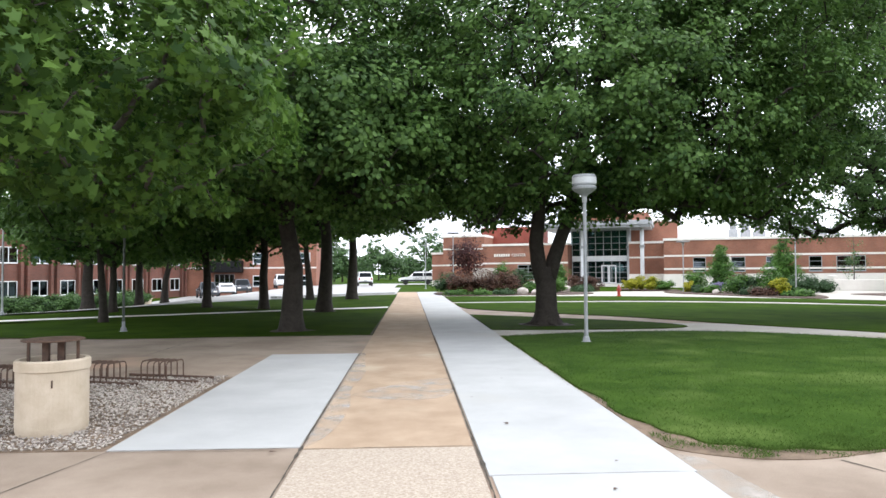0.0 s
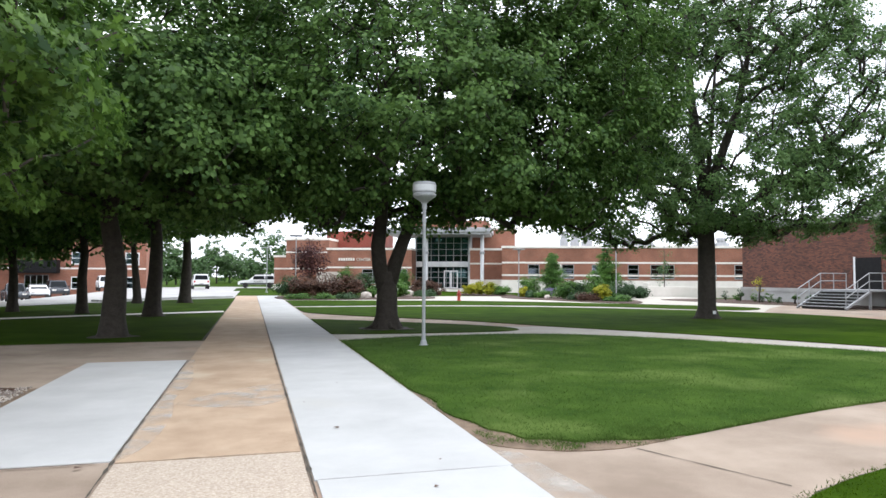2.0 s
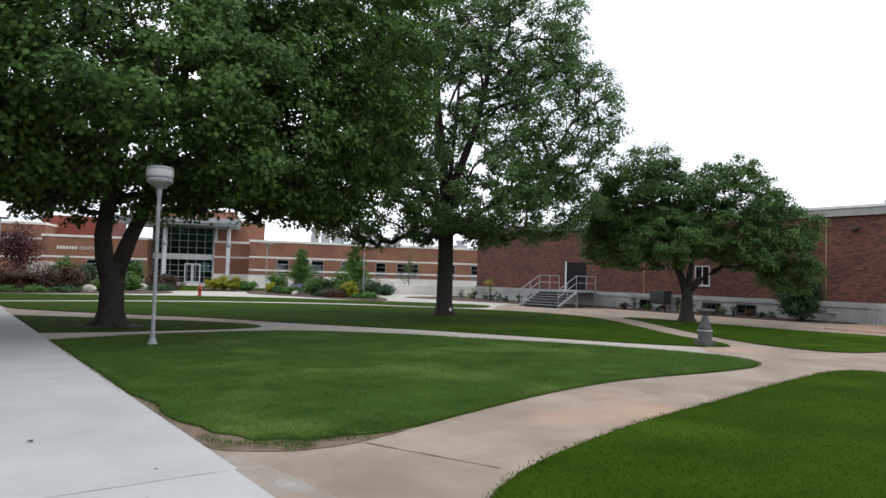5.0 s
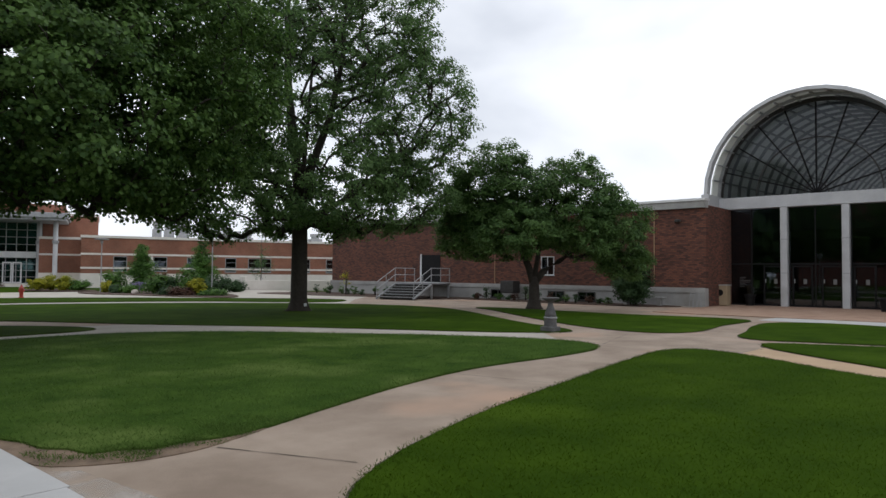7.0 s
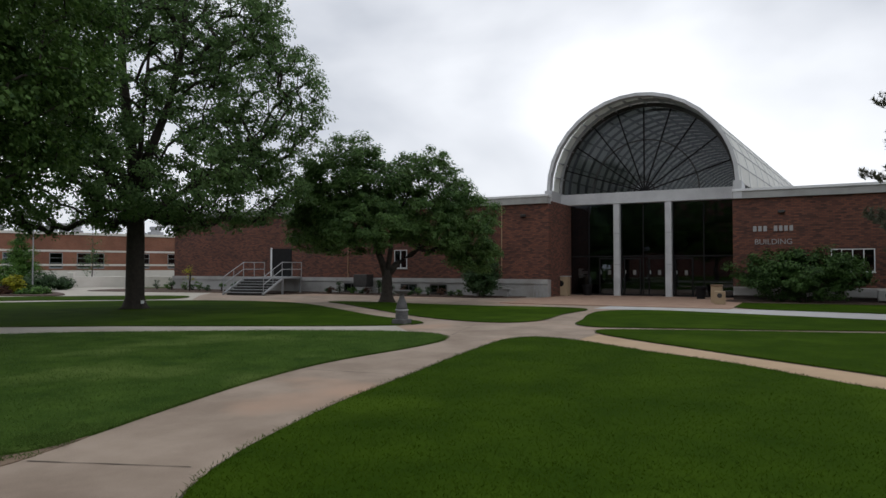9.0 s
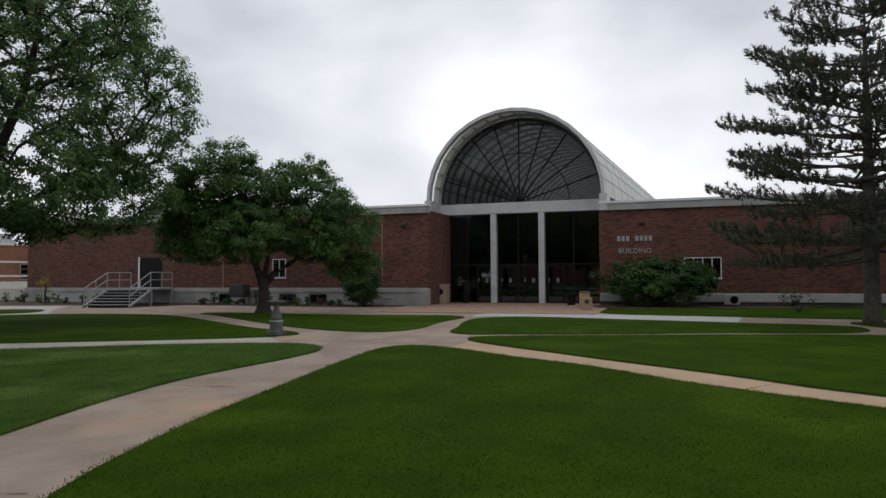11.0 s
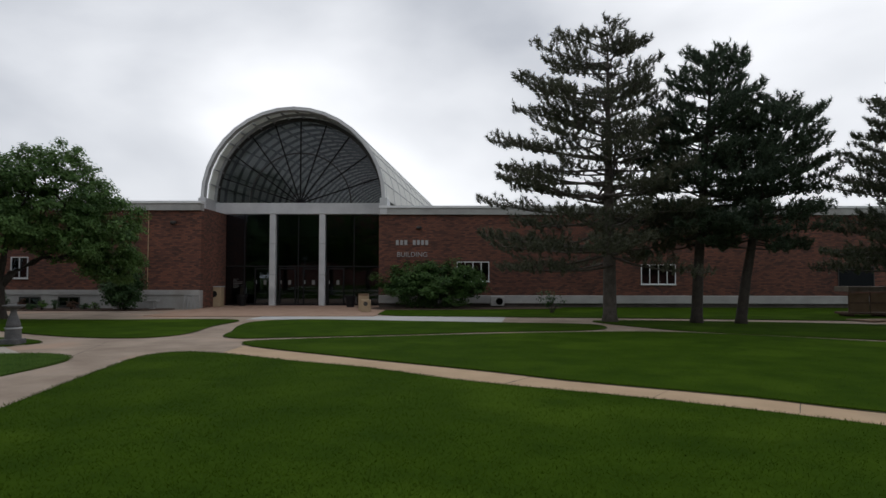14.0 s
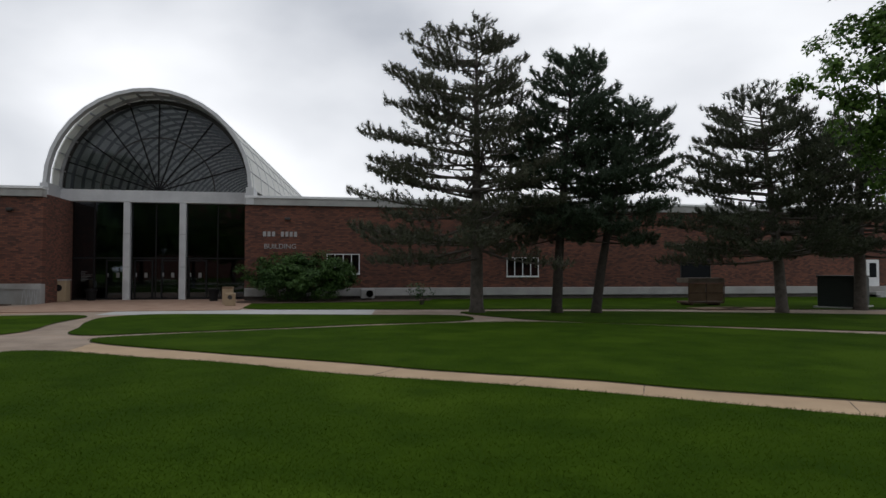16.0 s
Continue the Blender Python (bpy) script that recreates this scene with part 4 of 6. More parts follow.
def crown(rng, lobes, n, per, r_clump, shell=0.35, inner=0.25, flat=0.6):
    """Spray centres kept mostly to the outside of a crown of ellipsoid lobes (x, y, z, rx, ry, rz), and the leaves round them."""
    lobes = np.array(lobes, float)
    area = (lobes[:, 3] * lobes[:, 4] * lobes[:, 5]) ** (2 / 3)
    got = np.zeros((0, 3))
    while len(got) < n:
        pick = rng.choice(len(lobes), n, p=area / area.sum())
        d = rng.normal(0, 1, (n, 3))
        d /= np.linalg.norm(d, axis=1, keepdims=True)
        c = lobes[pick, :3] + d * (rng.random((n, 1)) ** (1 / 3)) * lobes[pick, 3:] * rng.uniform(0.93, 1.07, (n, 1))
        deep = np.max(1 - np.linalg.norm((c[:, None] - lobes[None, :, :3]) / lobes[None, :, 3:], axis=2), axis=1)
        got = np.concatenate([got, c[(deep < shell) | (rng.random(n) < inner)]])
    c = got[:n]
    mid = np.average(lobes[:, :3], axis=0, weights=area)
    out = c - mid
    out /= np.linalg.norm(out, axis=1, keepdims=True) + 1e-9
    rc = r_clump * rng.uniform(0.6, 1.3, n)
    m = rng.poisson(per * (rc / r_clump) ** 1.5).clip(4)
    idx = np.repeat(np.arange(n), m)
    e = rng.normal(0, 1, (len(idx), 3))
    e /= np.linalg.norm(e, axis=1, keepdims=True)
    off = e * (rng.random((len(idx), 1)) ** 0.5) * rc[idx][:, None] * np.array([1, 1, flat])
    off[:, 2] -= 0.35 * (off[:, 0] ** 2 + off[:, 1] ** 2) / rc[idx]
    return c, c[idx] + off, e * 0.55 + out[idx] * 0.6 + np.array([0, 0, 0.7])


def grow(bm, rng, stems, clear, ends, thick, tip=0.011, power=2.2, up=1.1):
    """Wood that reaches every spray: each end joins the nearest limb below it, and limbs thicken with what they carry."""
    cap = 12000
    P, parent = np.zeros((cap, 3)), np.full(cap, -1)
    n = 0
    for pts in stems:
        for a, b in zip(pts, pts[1:]):
            a, b = np.array(a, float), np.array(b, float)
            for t in np.linspace(0, 1, max(2, int(np.linalg.norm(b - a) / 0.3))):
                q = a + (b - a) * t
                if q[2] >= clear:
                    P[n] = q
                    n += 1
    first = n
    near = np.array([np.min(np.linalg.norm(P[:first] - e, axis=1)) for e in ends])
    chains = []
    for k in np.argsort(near):
        e = ends[k]
        d = e - P[:n]
        L = np.linalg.norm(d, axis=1) + 1e-6
        j = int(np.argmin(L * (1 + up * np.clip(0.35 - d[:, 2] / L, 0, None))))
        steps = 1 + int(L[j] / 0.7)
        if n + steps >= cap:
            break
        chain, prev, a = [j], j, P[j].copy()
        for i in range(1, steps + 1):
            t = i / steps
            P[n] = a + (e - a) * t + (np.array([0, 0, 0.35 * L[j] * t * (1 - t)]) + rng.normal(0, 0.045 * L[j], 3) if i < steps else 0)
            parent[n] = prev
            prev = n
            chain.append(n)
            n += 1
        chains.append(chain)
    load = np.zeros(n)
    for chain in chains:
        load[chain[-1]] += 1
    for i in range(n - 1, first - 1, -1):
        load[parent[i]] += load[i]
    for chain in chains:
        r = [min(tip * load[i] ** (1 / power), thick) for i in chain[1:]]
        tube(bm, [P[i] for i in chain], [r[0]] + r, 6 if r[0] > 0.04 else 4)


def tree(x, y, trunk_r, clear, height, lobes, n_clumps, per, r_clump, size, shape, leaf_m, seed, label, bark=None, lean=(0, 0), z=None, shell=0.35, inner=0.25, forks=(), fork=None, tip=0.011, category="tree", name="maple_tree"):
    """A broadleaf tree: flared trunk, branching limbs and a crown of leaf sprays. Lobes are given from the foot."""
    rng = np.random.default_rng(seed)
    z = fall(x, y) if z is None else z
    t = thing(name, label, category, x, y, z)
    c, pos, nor = crown(rng, lobes, n_clumps, per, r_clump, shell, inner)
    bm = bmesh.new()
    foot = [Vector((0, 0, -0.15)), Vector((0, 0, 0.12)), Vector((0, 0, 0.45))]
    if fork:
        tube(bm, foot + [Vector((0, 0, fork * 0.7)), Vector((0, 0, fork))], [trunk_r * 2.3, trunk_r * 1.5, trunk_r * 1.12, trunk_r * 1.02, trunk_r * 0.8], 14)
        stems = [pts for pts, radii in forks if pts[-1][2] > clear]
    else:
        line = [Vector((lean[0] * i / 7 + rng.normal(0, 0.06), lean[1] * i / 7 + rng.normal(0, 0.06), 0.45 + (height - 0.45) * i / 7)) for i in range(1, 8)]
        tube(bm, foot + line, [trunk_r * 1.75, trunk_r * 1.28, trunk_r * 1.05] + [trunk_r * (1 - 0.88 * i / 7) for i in range(1, 8)], 12)
        stems = [[foot[-1]] + line]
    for pts, radii in forks:
        tube(bm, pts, radii, 10)
    grow(bm, rng, stems, clear, c, trunk_r * 0.45, tip)
    part("trunk", bm, bark or M_BARK, t, smooth=True)
    leaves("crown", pos, nor, size, shape, leaf_m, t, rng)
    return t


def seen(az, rows):
    """Lobes given across, away from and above the foot for a viewer looking along a compass turn."""
    ca, sa = math.cos(radians(az)), math.sin(radians(az))
    return [(a * ca + b * sa, -a * sa + b * ca, zz, rx, ry, rz) for a, b, zz, rx, ry, rz in rows]


ROOTS = []
for k in range(9):
    a = k * 0.698 + 0.3 * math.sin(5 * k)
    q = 0.75 + 0.25 * math.sin(3.7 * k)
    ROOTS.append(([(0.26 * math.cos(a), 0.26 * math.sin(a), 0.24), (0.44 * math.cos(a), 0.44 * math.sin(a), 0.07), (0.66 * q * math.cos(a + 0.2), 0.66 * q * math.sin(a + 0.2), 0.03), (0.95 * q * math.cos(a + 0.1), 0.95 * q * math.sin(a + 0.1), -0.03)], [0.13, 0.085 * q, 0.05 * q, 0.03]))
# great maple by the lamp, forked low
tree(4.12, 20.15, 0.30, 4.2, 9.5, [(0, 0, 6.6, 6.2, 6.2, 3.6), (3.8, -0.7, 5.6, 3.9, 3.8, 2.5), (-3.2, -0.6, 5.0, 3.6, 3.6, 2.1), (-2.6, -1.4, 4.3, 2.2, 2.2, 1.4), (0.5, 0, 9.8, 5.0, 5.0, 3.6), (5.4, -1.2, 4.9, 2.4, 2.4, 1.9), (5.2, -1.0, 7.8, 3.2, 3.0, 3.2), (2.5, -2.8, 5.5, 3.0, 2.6, 2.2), (3.6, -0.8, 10.0, 3.2, 3.0, 2.8), (6.2, -2.6, 8.6, 2.4, 2.2, 2.4), (6.5, -3.0, 6.3, 1.8, 1.8, 1.8), (-3.4, -1.0, 8.0, 2.6, 2.4, 2.8)],
     2150, 90, 0.54, 0.140, LEAF_KITE, M_LEAF, 11, "large dark-barked maple with a forked trunk and dense green crown", lean=(0.2, 0.1), fork=1.75,
     forks=[([(0.08, 0, 1.4), (0.25, 0, 2.0), (0.42, 0, 2.5), (0.72, 0.05, 3.2), (0.95, 0.1, 4.0), (1.4, 0.2, 6.5)], [0.24, 0.22, 0.20, 0.18, 0.16, 0.06]), ([(-0.08, 0, 1.3), (-0.23, 0, 1.9), (-0.29, 0, 2.5), (-0.2, 0, 3.3), (-0.1, 0, 5.0), (0, 0, 8.0)], [0.25, 0.235, 0.22, 0.20, 0.15, 0.05])] + ROOTS)
# open-crowned tree on the upper lawn
tree(17.35, 22.55, 0.31, 2.8, 14.5, seen(37.6, [(0.8, 0, 8.6, 5.2, 5.2, 5.6), (3.9, -0.6, 8.3, 3.4, 3.4, 3.2), (2.2, 0, 12.2, 3.4, 3.4, 3.2), (-2.7, 0, 5.4, 3.7, 3.7, 2.6), (2.8, 0, 4.6, 3.8, 3.8, 1.6), (-0.2, 0, 13.6, 3.6, 3.6, 3.0), (-2.0, 0, 10.0, 3.0, 3.0, 3.2), (0.7, -2.5, 5.0, 3.3, 3.0, 1.9)]),
     2150, 80, 0.42, 0.112, LEAF_KITE, M_LEAF_O, 12, "tall airy oak with visible limbs on the lawn", shell=0.30, inner=0.15, tip=0.014, name="oak_tree", fork=4.6,
     forks=[([(0.0, 0.0, 4.3), (0.35, -0.25, 6.0), (0.9, -0.7, 8.0), (1.3, -1.0, 10.5), (1.5, -1.0, 13.0)], [0.21, 0.18, 0.14, 0.10, 0.03]), ([(0.0, 0.0, 4.0), (-0.15, 0.1, 6.0), (-0.45, 0.3, 9.0), (-0.6, 0.3, 12.0), (-0.4, 0.2, 15.0)], [0.24, 0.21, 0.16, 0.10, 0.03]),
            ([(0.0, 0.0, 3.6), (-0.7, 0.55, 5.0), (-1.6, 1.2, 6.8), (-2.4, 1.8, 9.0)], [0.15, 0.12, 0.09, 0.03]), ([(0.0, 0.0, 3.3), (0.9, -0.75, 4.2), (2.2, -1.8, 5.4), (3.6, -2.9, 7.2)], [0.15, 0.12, 0.09, 0.03]), ([(0.0, 0.0, 4.2), (-0.4, -0.7, 5.6), (-0.9, -1.6, 7.6), (-1.0, -2.0, 10.0)], [0.15, 0.12, 0.08, 0.03])] + ROOTS[::2])
# low round tree before the hall
tree(26.5, 17.1, 0.23, 1.7, 4.8, seen(57, [(-2.0, 0, 5.7, 2.1, 2.1, 2.1), (-0.4, 0, 4.9, 2.2, 2.2, 2.2), (1.8, 0, 5.0, 2.1, 2.1, 2.2), (-3.0, 0, 4.6, 1.6, 1.6, 1.7), (3.6, 0, 3.7, 1.6, 1.6, 1.9), (-3.3, 0, 3.5, 1.4, 1.4, 1.5), (-1.0, -0.8, 3.5, 2.2, 2.0, 1.3), (2.6, -0.3, 3.4, 1.8, 1.8, 1.2), (4.1, 0, 2.5, 1.1, 1.1, 1.2), (-2.4, -0.4, 3.1, 1.3, 1.3, 0.9)]),
     980, 125, 0.42, 0.115, LEAF_KITE, M_LEAF_S, 13, "low spreading round-crowned tree with a short forked trunk", name="ornamental_tree", fork=1.5, inner=0.45, shell=0.3,
     forks=[([(0.05, -0.03, 1.25), (0.25, -0.35, 1.75), (0.6, -0.95, 2.2), (1.0, -1.6, 2.7), (1.3, -2.0, 3.6)], [0.17, 0.15, 0.13, 0.11, 0.05]), ([(-0.03, 0.03, 1.2), (-0.15, 0.2, 1.9), (-0.35, 0.5, 2.8), (-0.7, 1.0, 4.2)], [0.18, 0.16, 0.13, 0.05]), ([(0, 0, 1.3), (0.1, -0.1, 2.2), (0.2, -0.3, 4.4)], [0.14, 0.12, 0.04])])
# near maple over the gravel bed
tree(-6.25, 9.35, 0.25, 2.3, 7.0, [(0.9, 0, 5.4, 3.3, 3.3, 3.1), (2.5, -1.4, 4.3, 2.3, 2.3, 1.8), (1.9, 1.6, 4.6, 2.6, 2.6, 2.1), (1.5, -2.9, 4.0, 2.1, 2.0, 1.6), (2.3, -3.4, 4.6, 1.4, 1.4, 1.3), (1.1, 0, 8.2, 2.8, 2.8, 2.0)],
     420, 95, 0.5, 0.130, LEAF_MAPLE, M_LEAF_NEAR, 14, "near maple with bright green lobed leaves over the gravel bed", bark=M_BARKG, lean=(0.4, 0.2))

# the avenue of maples on the other side of the walk
def avenue(x, y, r, seed, R=4.6, clear=2.9, H=9.0, per=62, n=320, tilt=(0, 0), size=0.20):
    return tree(x, y, r, clear, H, [(tilt[0], tilt[1], clear + 2.7, R, R, 2.3), (0, 0, clear + 5.0, R * 0.85, R * 0.85, 2.9), (R * 0.45, -R * 0.3, clear + 1.8, R * 0.55, R * 0.55, 1.5), (-R * 0.45, 0.3 * R, clear + 1.9, R * 0.55, R * 0.55, 1.5)],
                n, per, 0.72, size, LEAF_KITE, M_LEAF, seed, "dark-trunked shade maple beside the walkway", lean=tilt, inner=0.4)


avenue(-3.25, 18.9, 0.29, 21, 5.2, 2.8, 9.5, 120, 620, size=0.16)
avenue(-3.5, 28.1, 0.30, 22, 5.0, 3.2)
avenue(-3.5, 41.5, 0.32, 23, 4.8, 3.6, per=44, size=0.235)
avenue(-6.5, 30.6, 0.21, 24, 3.8, 2.3, 7.5)
avenue(-9.6, 32.6, 0.20, 25, 4.0, 2.0, 7.5)
avenue(-10.2, 23.1, 0.13, 26, 4.0, 1.9, 7.0)
avenue(-12.9, 30.1, 0.16, 27, 4.4, 1.9, 7.5)
avenue(-6.0, 41.2, 0.22, 28, 4.0, 3.2, 8.0, 44, tilt=(-0.8, 0), size=0.235)
avenue(-15.8, 40.4, 0.22, 29, 4.6, 2.2, 8.0, per=44, size=0.235)
avenue(-17.0, 47.9, 0.24, 30, 4.6, 2.2, 8.0, 44, tilt=(0.9, 0), size=0.235)
avenue(-17.2, 37.1, 0.30, 31, 4.6, 2.4, 8.0, per=44, size=0.235)
avenue(-9.9, 14.5, 0.25, 32, 4.0, 3.0, 8.0)
# branch of a tree at the end of the turn
tree(13.85, -16.8, 0.26, 2.4, 8.5, [(0, 0, 6.6, 3.2, 3.2, 3.0), (1.5, 1.7, 6.9, 2.1, 2.1, 1.9), (0.4, 0.3, 9.0, 2.9, 2.9, 2.0), (1.2, 1.2, 5.0, 1.7, 1.7, 1.3)],
     330, 90, 0.42, 0.13, LEAF_MID, M_LEAF_NEAR, 15, "bright green maple whose branches hang beside the lawn")


def pine(x, y, height, r0, clear, spread, seed, needle_m, label, gap=0.5, slim=0.4, lift=0.5, lean=(0, 0), waist=0.25, per=30, sunny=0.0):
    """A pine: straight trunk, whorls of limbs that sag and turn up, and needle tufts like paws on every branchlet."""
    rng = np.random.default_rng(seed)
    t = thing("pine_tree", label, "tree", x, y, 0)
    bm = bmesh.new()

    def axis(h):
        q = (h / height) ** 1.3
        return np.array([lean[0] * q, lean[1] * q, h])
    tube(bm, [(0, 0, -0.1)] + [axis(height * f) for f in (0.03, 0.2, 0.4, 0.6, 0.8, 0.99)], [r0 * 1.35, r0, r0 * 0.88, r0 * 0.7, r0 * 0.5, r0 * 0.3, 0.02], 10)
    tufts, ways = [], []
    zc = clear
    turn = 0.0
    while zc < height * 0.985:
        f = (zc - clear) / (height - clear)
        reach = spread * (1 - f) ** slim * (1 - waist + waist * min(1, f * 4))
        n = int(rng.integers(4, 7))
        turn += rng.uniform(0.3, 0.9)
        for k in range(n):
            a = turn + math.tau * k / n + rng.normal(0, 0.25)
            L = max(0.35, reach * rng.uniform(0.70, 1.10) * (1 + sunny * math.sin(a)))
            d = np.array([math.cos(a), math.sin(a), 0])
            sd = np.array([-d[1], d[0], 0])
            rise = lift * f - 0.14 + rng.normal(0, 0.08)
            base = axis(zc + rng.normal(0, 0.17))

            def on(q):
                return base + d * L * q + np.array([0, 0, L * (rise * q + 0.16 * q * q - 0.06)]) + sd * 0.06 * L * math.sin(3 * q + k)
            rb = 0.012 + 0.011 * L
            tube(bm, [on(q) for q in (0, 0.3, 0.6, 0.85, 1.0)], [rb, rb * 0.8, rb * 0.55, rb * 0.3, rb * 0.15], 5)
            tufts.append(on(1.0))
            ways.append(d * 0.7 + np.array([0, 0, 0.7]))
            q, flip = 0.28 + rng.uniform(0, 0.1), 1
            while q < 0.98:
                p = on(q)
                bl = (0.34 * L * (1.0 - q) + 0.28) * rng.uniform(0.7, 1.25)
                w = d * 0.75 + sd * flip * rng.uniform(0.5, 1.0) + np.array([0, 0, rng.uniform(0.1, 0.5)])
                w /= np.linalg.norm(w)
                e = p + w * bl + np.array([0, 0, 0.10 * bl])
                tube(bm, [p, p + w * bl * 0.5, e], [0.011, 0.008, 0.004], 3)
                for g in ((1.0, 0.5) if bl < 0.4 else (1.0, 0.7, 0.4)):
                    tufts.append(p + (e - p) * g + rng.normal(0, 0.03, 3))
                    ways.append(w * 0.6 + np.array([0, 0, 0.75]) + rng.normal(0, 0.18, 3))
                flip = -flip
                q += 0.19 / L * rng.uniform(0.7, 1.2)
        zc += gap * rng.uniform(0.6, 1.4)
    tufts.append(axis(height))
    ways.append(np.array([0, 0, 1.0]))
    part("trunk", bm, M_BARK if needle_m is M_NEEDLE_D else M_BARKG, t, smooth=True)
    tufts, ways = np.array(tufts), np.array(ways)
    ways /= np.linalg.norm(ways, axis=1, keepdims=True)
    c, w = np.repeat(tufts, per, 0), np.repeat(ways, per, 0)
    dirs = rng.normal(0, 1, c.shape)
    dirs -= w * (dirs * w).sum(1, keepdims=True)
    dirs /= np.linalg.norm(dirs, axis=1, keepdims=True)
    dirs = dirs * rng.uniform(0.5, 1.1, (len(c), 1)) + w * 0.75
    dirs /= np.linalg.norm(dirs, axis=1, keepdims=True)
    ln = rng.uniform(0.11, 0.19, (len(c), 1))
    side = np.cross(dirs, rng.normal(0, 1, c.shape))
    side /= np.linalg.norm(side, axis=1, keepdims=True)
    base = c + w * rng.uniform(-0.24, 0.06, (len(c), 1))
    v = np.stack([base - side * 0.019, base + side * 0.019, base + dirs * ln], 1)
    many("needles", v.reshape(-1, 3), np.full(len(c), 3), needle_m, t)
    return t


pine(25.1, -6.4, 10.7, 0.25, 2.6, 4.8, 41, M_NEEDLE, "tall open pine with drooping limbs and grey trunk", 0.36, 0.42, 0.34, waist=0.05, per=23, sunny=0.2)
pine(24.5, -9.35, 9.7, 0.20, 3.2, 3.1, 42, M_NEEDLE_D, "dense dark green pine standing close to another", 0.25, 0.45, 0.55, (-0.1, -0.7), 0.3, 26)
pine(24.2, -10.8, 7.9, 0.19, 3.0, 2.8, 43, M_NEEDLE_D, "dense dark green pine leaning away from its neighbour", 0.24, 0.42, 0.5, (-0.3, -1.5), 0.3, 26)
pine(23.6, -18.2, 8.5, 0.23, 2.5, 4.3, 44, M_NEEDLE_G, "broad pine with dark needles near the hall", 0.23, 0.42, 0.40, (0.3, 0.7), 0.0, 26)
pine(24.6, -22.6, 7.8, 0.25, 2.8, 3.8, 45, M_NEEDLE_G, "broad pine with dark needles near the hall", 0.28, 0.42, 0.4, waist=0.05, per=24)


# ---- shrubs ----
def shrub(x, y, rx, ry, h, leaf_m, seed, label, size=0.07, n=26, per=60, base_z=None, name="shrub", category="shrub", shape=None, stems=5, up=0.5):
    rng = np.random.default_rng(seed)
    t = thing(name, label, category, x, y, fall(x, y) if base_z is None else base_z)
    c, pos, nor = clumps(rng, [(0, 0, h * up, rx * 0.85, ry * 0.85, h * (1 - up) * 0.88)], n, per, 0.36 * max(rx, h * 0.5) * (0.75 if n > 300 else 1), 0.55)
    keep = pos[:, 2] > 0.02
    bm = bmesh.new()
    for _ in range(stems):
        e = c[rng.integers(len(c))]
        tube(bm, [(rng.normal(0, 0.08 * rx), rng.normal(0, 0.08 * ry), -0.05), (e[0] * 0.4, e[1] * 0.4, e[2] * 0.5), tuple(e)], [0.03, 0.02, 0.008], 5)
    part("stem", bm, M_BARK, t)
    leaves("foliage", pos[keep], nor[keep], size, shape or LEAF_FAR, leaf_m, t, rng)
    return t


def ring_of_mulch(x, y, r, seed):
    rnd = random.Random(seed)
    ob = part("mulch_ring", slab(curve_round([(x + r * rnd.uniform(0.75, 1.15) * math.cos(a * 0.5236), y + r * rnd.uniform(0.75, 1.15) * math.sin(a * 0.5236)) for a in range(12)], 2), 0.0, 0.036), M_ROOT)
    return tagged(ob, "bare earth and roots round a tree's foot", "bare earth", "bare rings under trees", "structure")


ring_of_mulch(4.12, 20.1, 0.8, 1)
ring_of_mulch(-3.25, 18.9, 0.6, 2)
ring_of_mulch(-3.5, 28.1, 0.55, 3)
ring_of_mulch(17.35, 22.5, 0.45, 4)


def at(az, d):
    """A place by compass turn from the walkway and distance."""
    return d * math.sin(radians(az)), d * math.cos(radians(az))


# ---- the far brick centre ----
kx, ky = at(22, 72)
centre = thing("brick_centre", "low modern orange-red brick building with limestone bands and glass entrance", "building", kx, ky, 0, -22)


def kpart(name, bm, m, label="", parent=None, smooth=False):
    return part(name, bm, m, parent or centre, label, smooth)


def banded(x0, y0, x1, y1, top, bands, brick_m=None, base=1.3):
    """A brick block with limestone bands, base and coping."""
    kpart("wall", boxed(x0, y0, base, x1, y1, top - 0.12), brick_m or M_BRICK_K, "orange-red brick wall")
    kpart("base_wall", boxed(x0 - 0.03, y0 - 0.05, -0.3, x1 + 0.03, y1, base), M_LIME, "pale limestone base")
    kpart("coping", boxed(x0 - 0.08, y0 - 0.10, top - 0.12, x1 + 0.08, y1, top + 0.12), M_LIME, "pale limestone coping")
    for z in bands:
        kpart("band", boxed(x0 - 0.02, y0 - 0.04, z, x1 + 0.02, y0 + 0.1, z + 0.18), M_LIME, "pale limestone band")


banded(-1.2, 0, 34, 22, 4.8, (3.05, 1.72))
for w0, w1 in ((1.55, 2.75), (5.1, 6.35), (8.2, 9.3), (11.9, 13.0), (14.2, 15.4), (15.55, 16.6), (19.7, 20.8), (22.6, 23.8)):
    window(centre, "y", 0, w0, w1, 1.52, 2.95, 1, 2, frame_m=M_GREYP, pane_m=M_GLASS, t=0.05)
kpart("pilaster", boxed(4.7, -0.12, 0.2, 5.05, -0.01, 3.0), M_LIME, "pale stone pier")
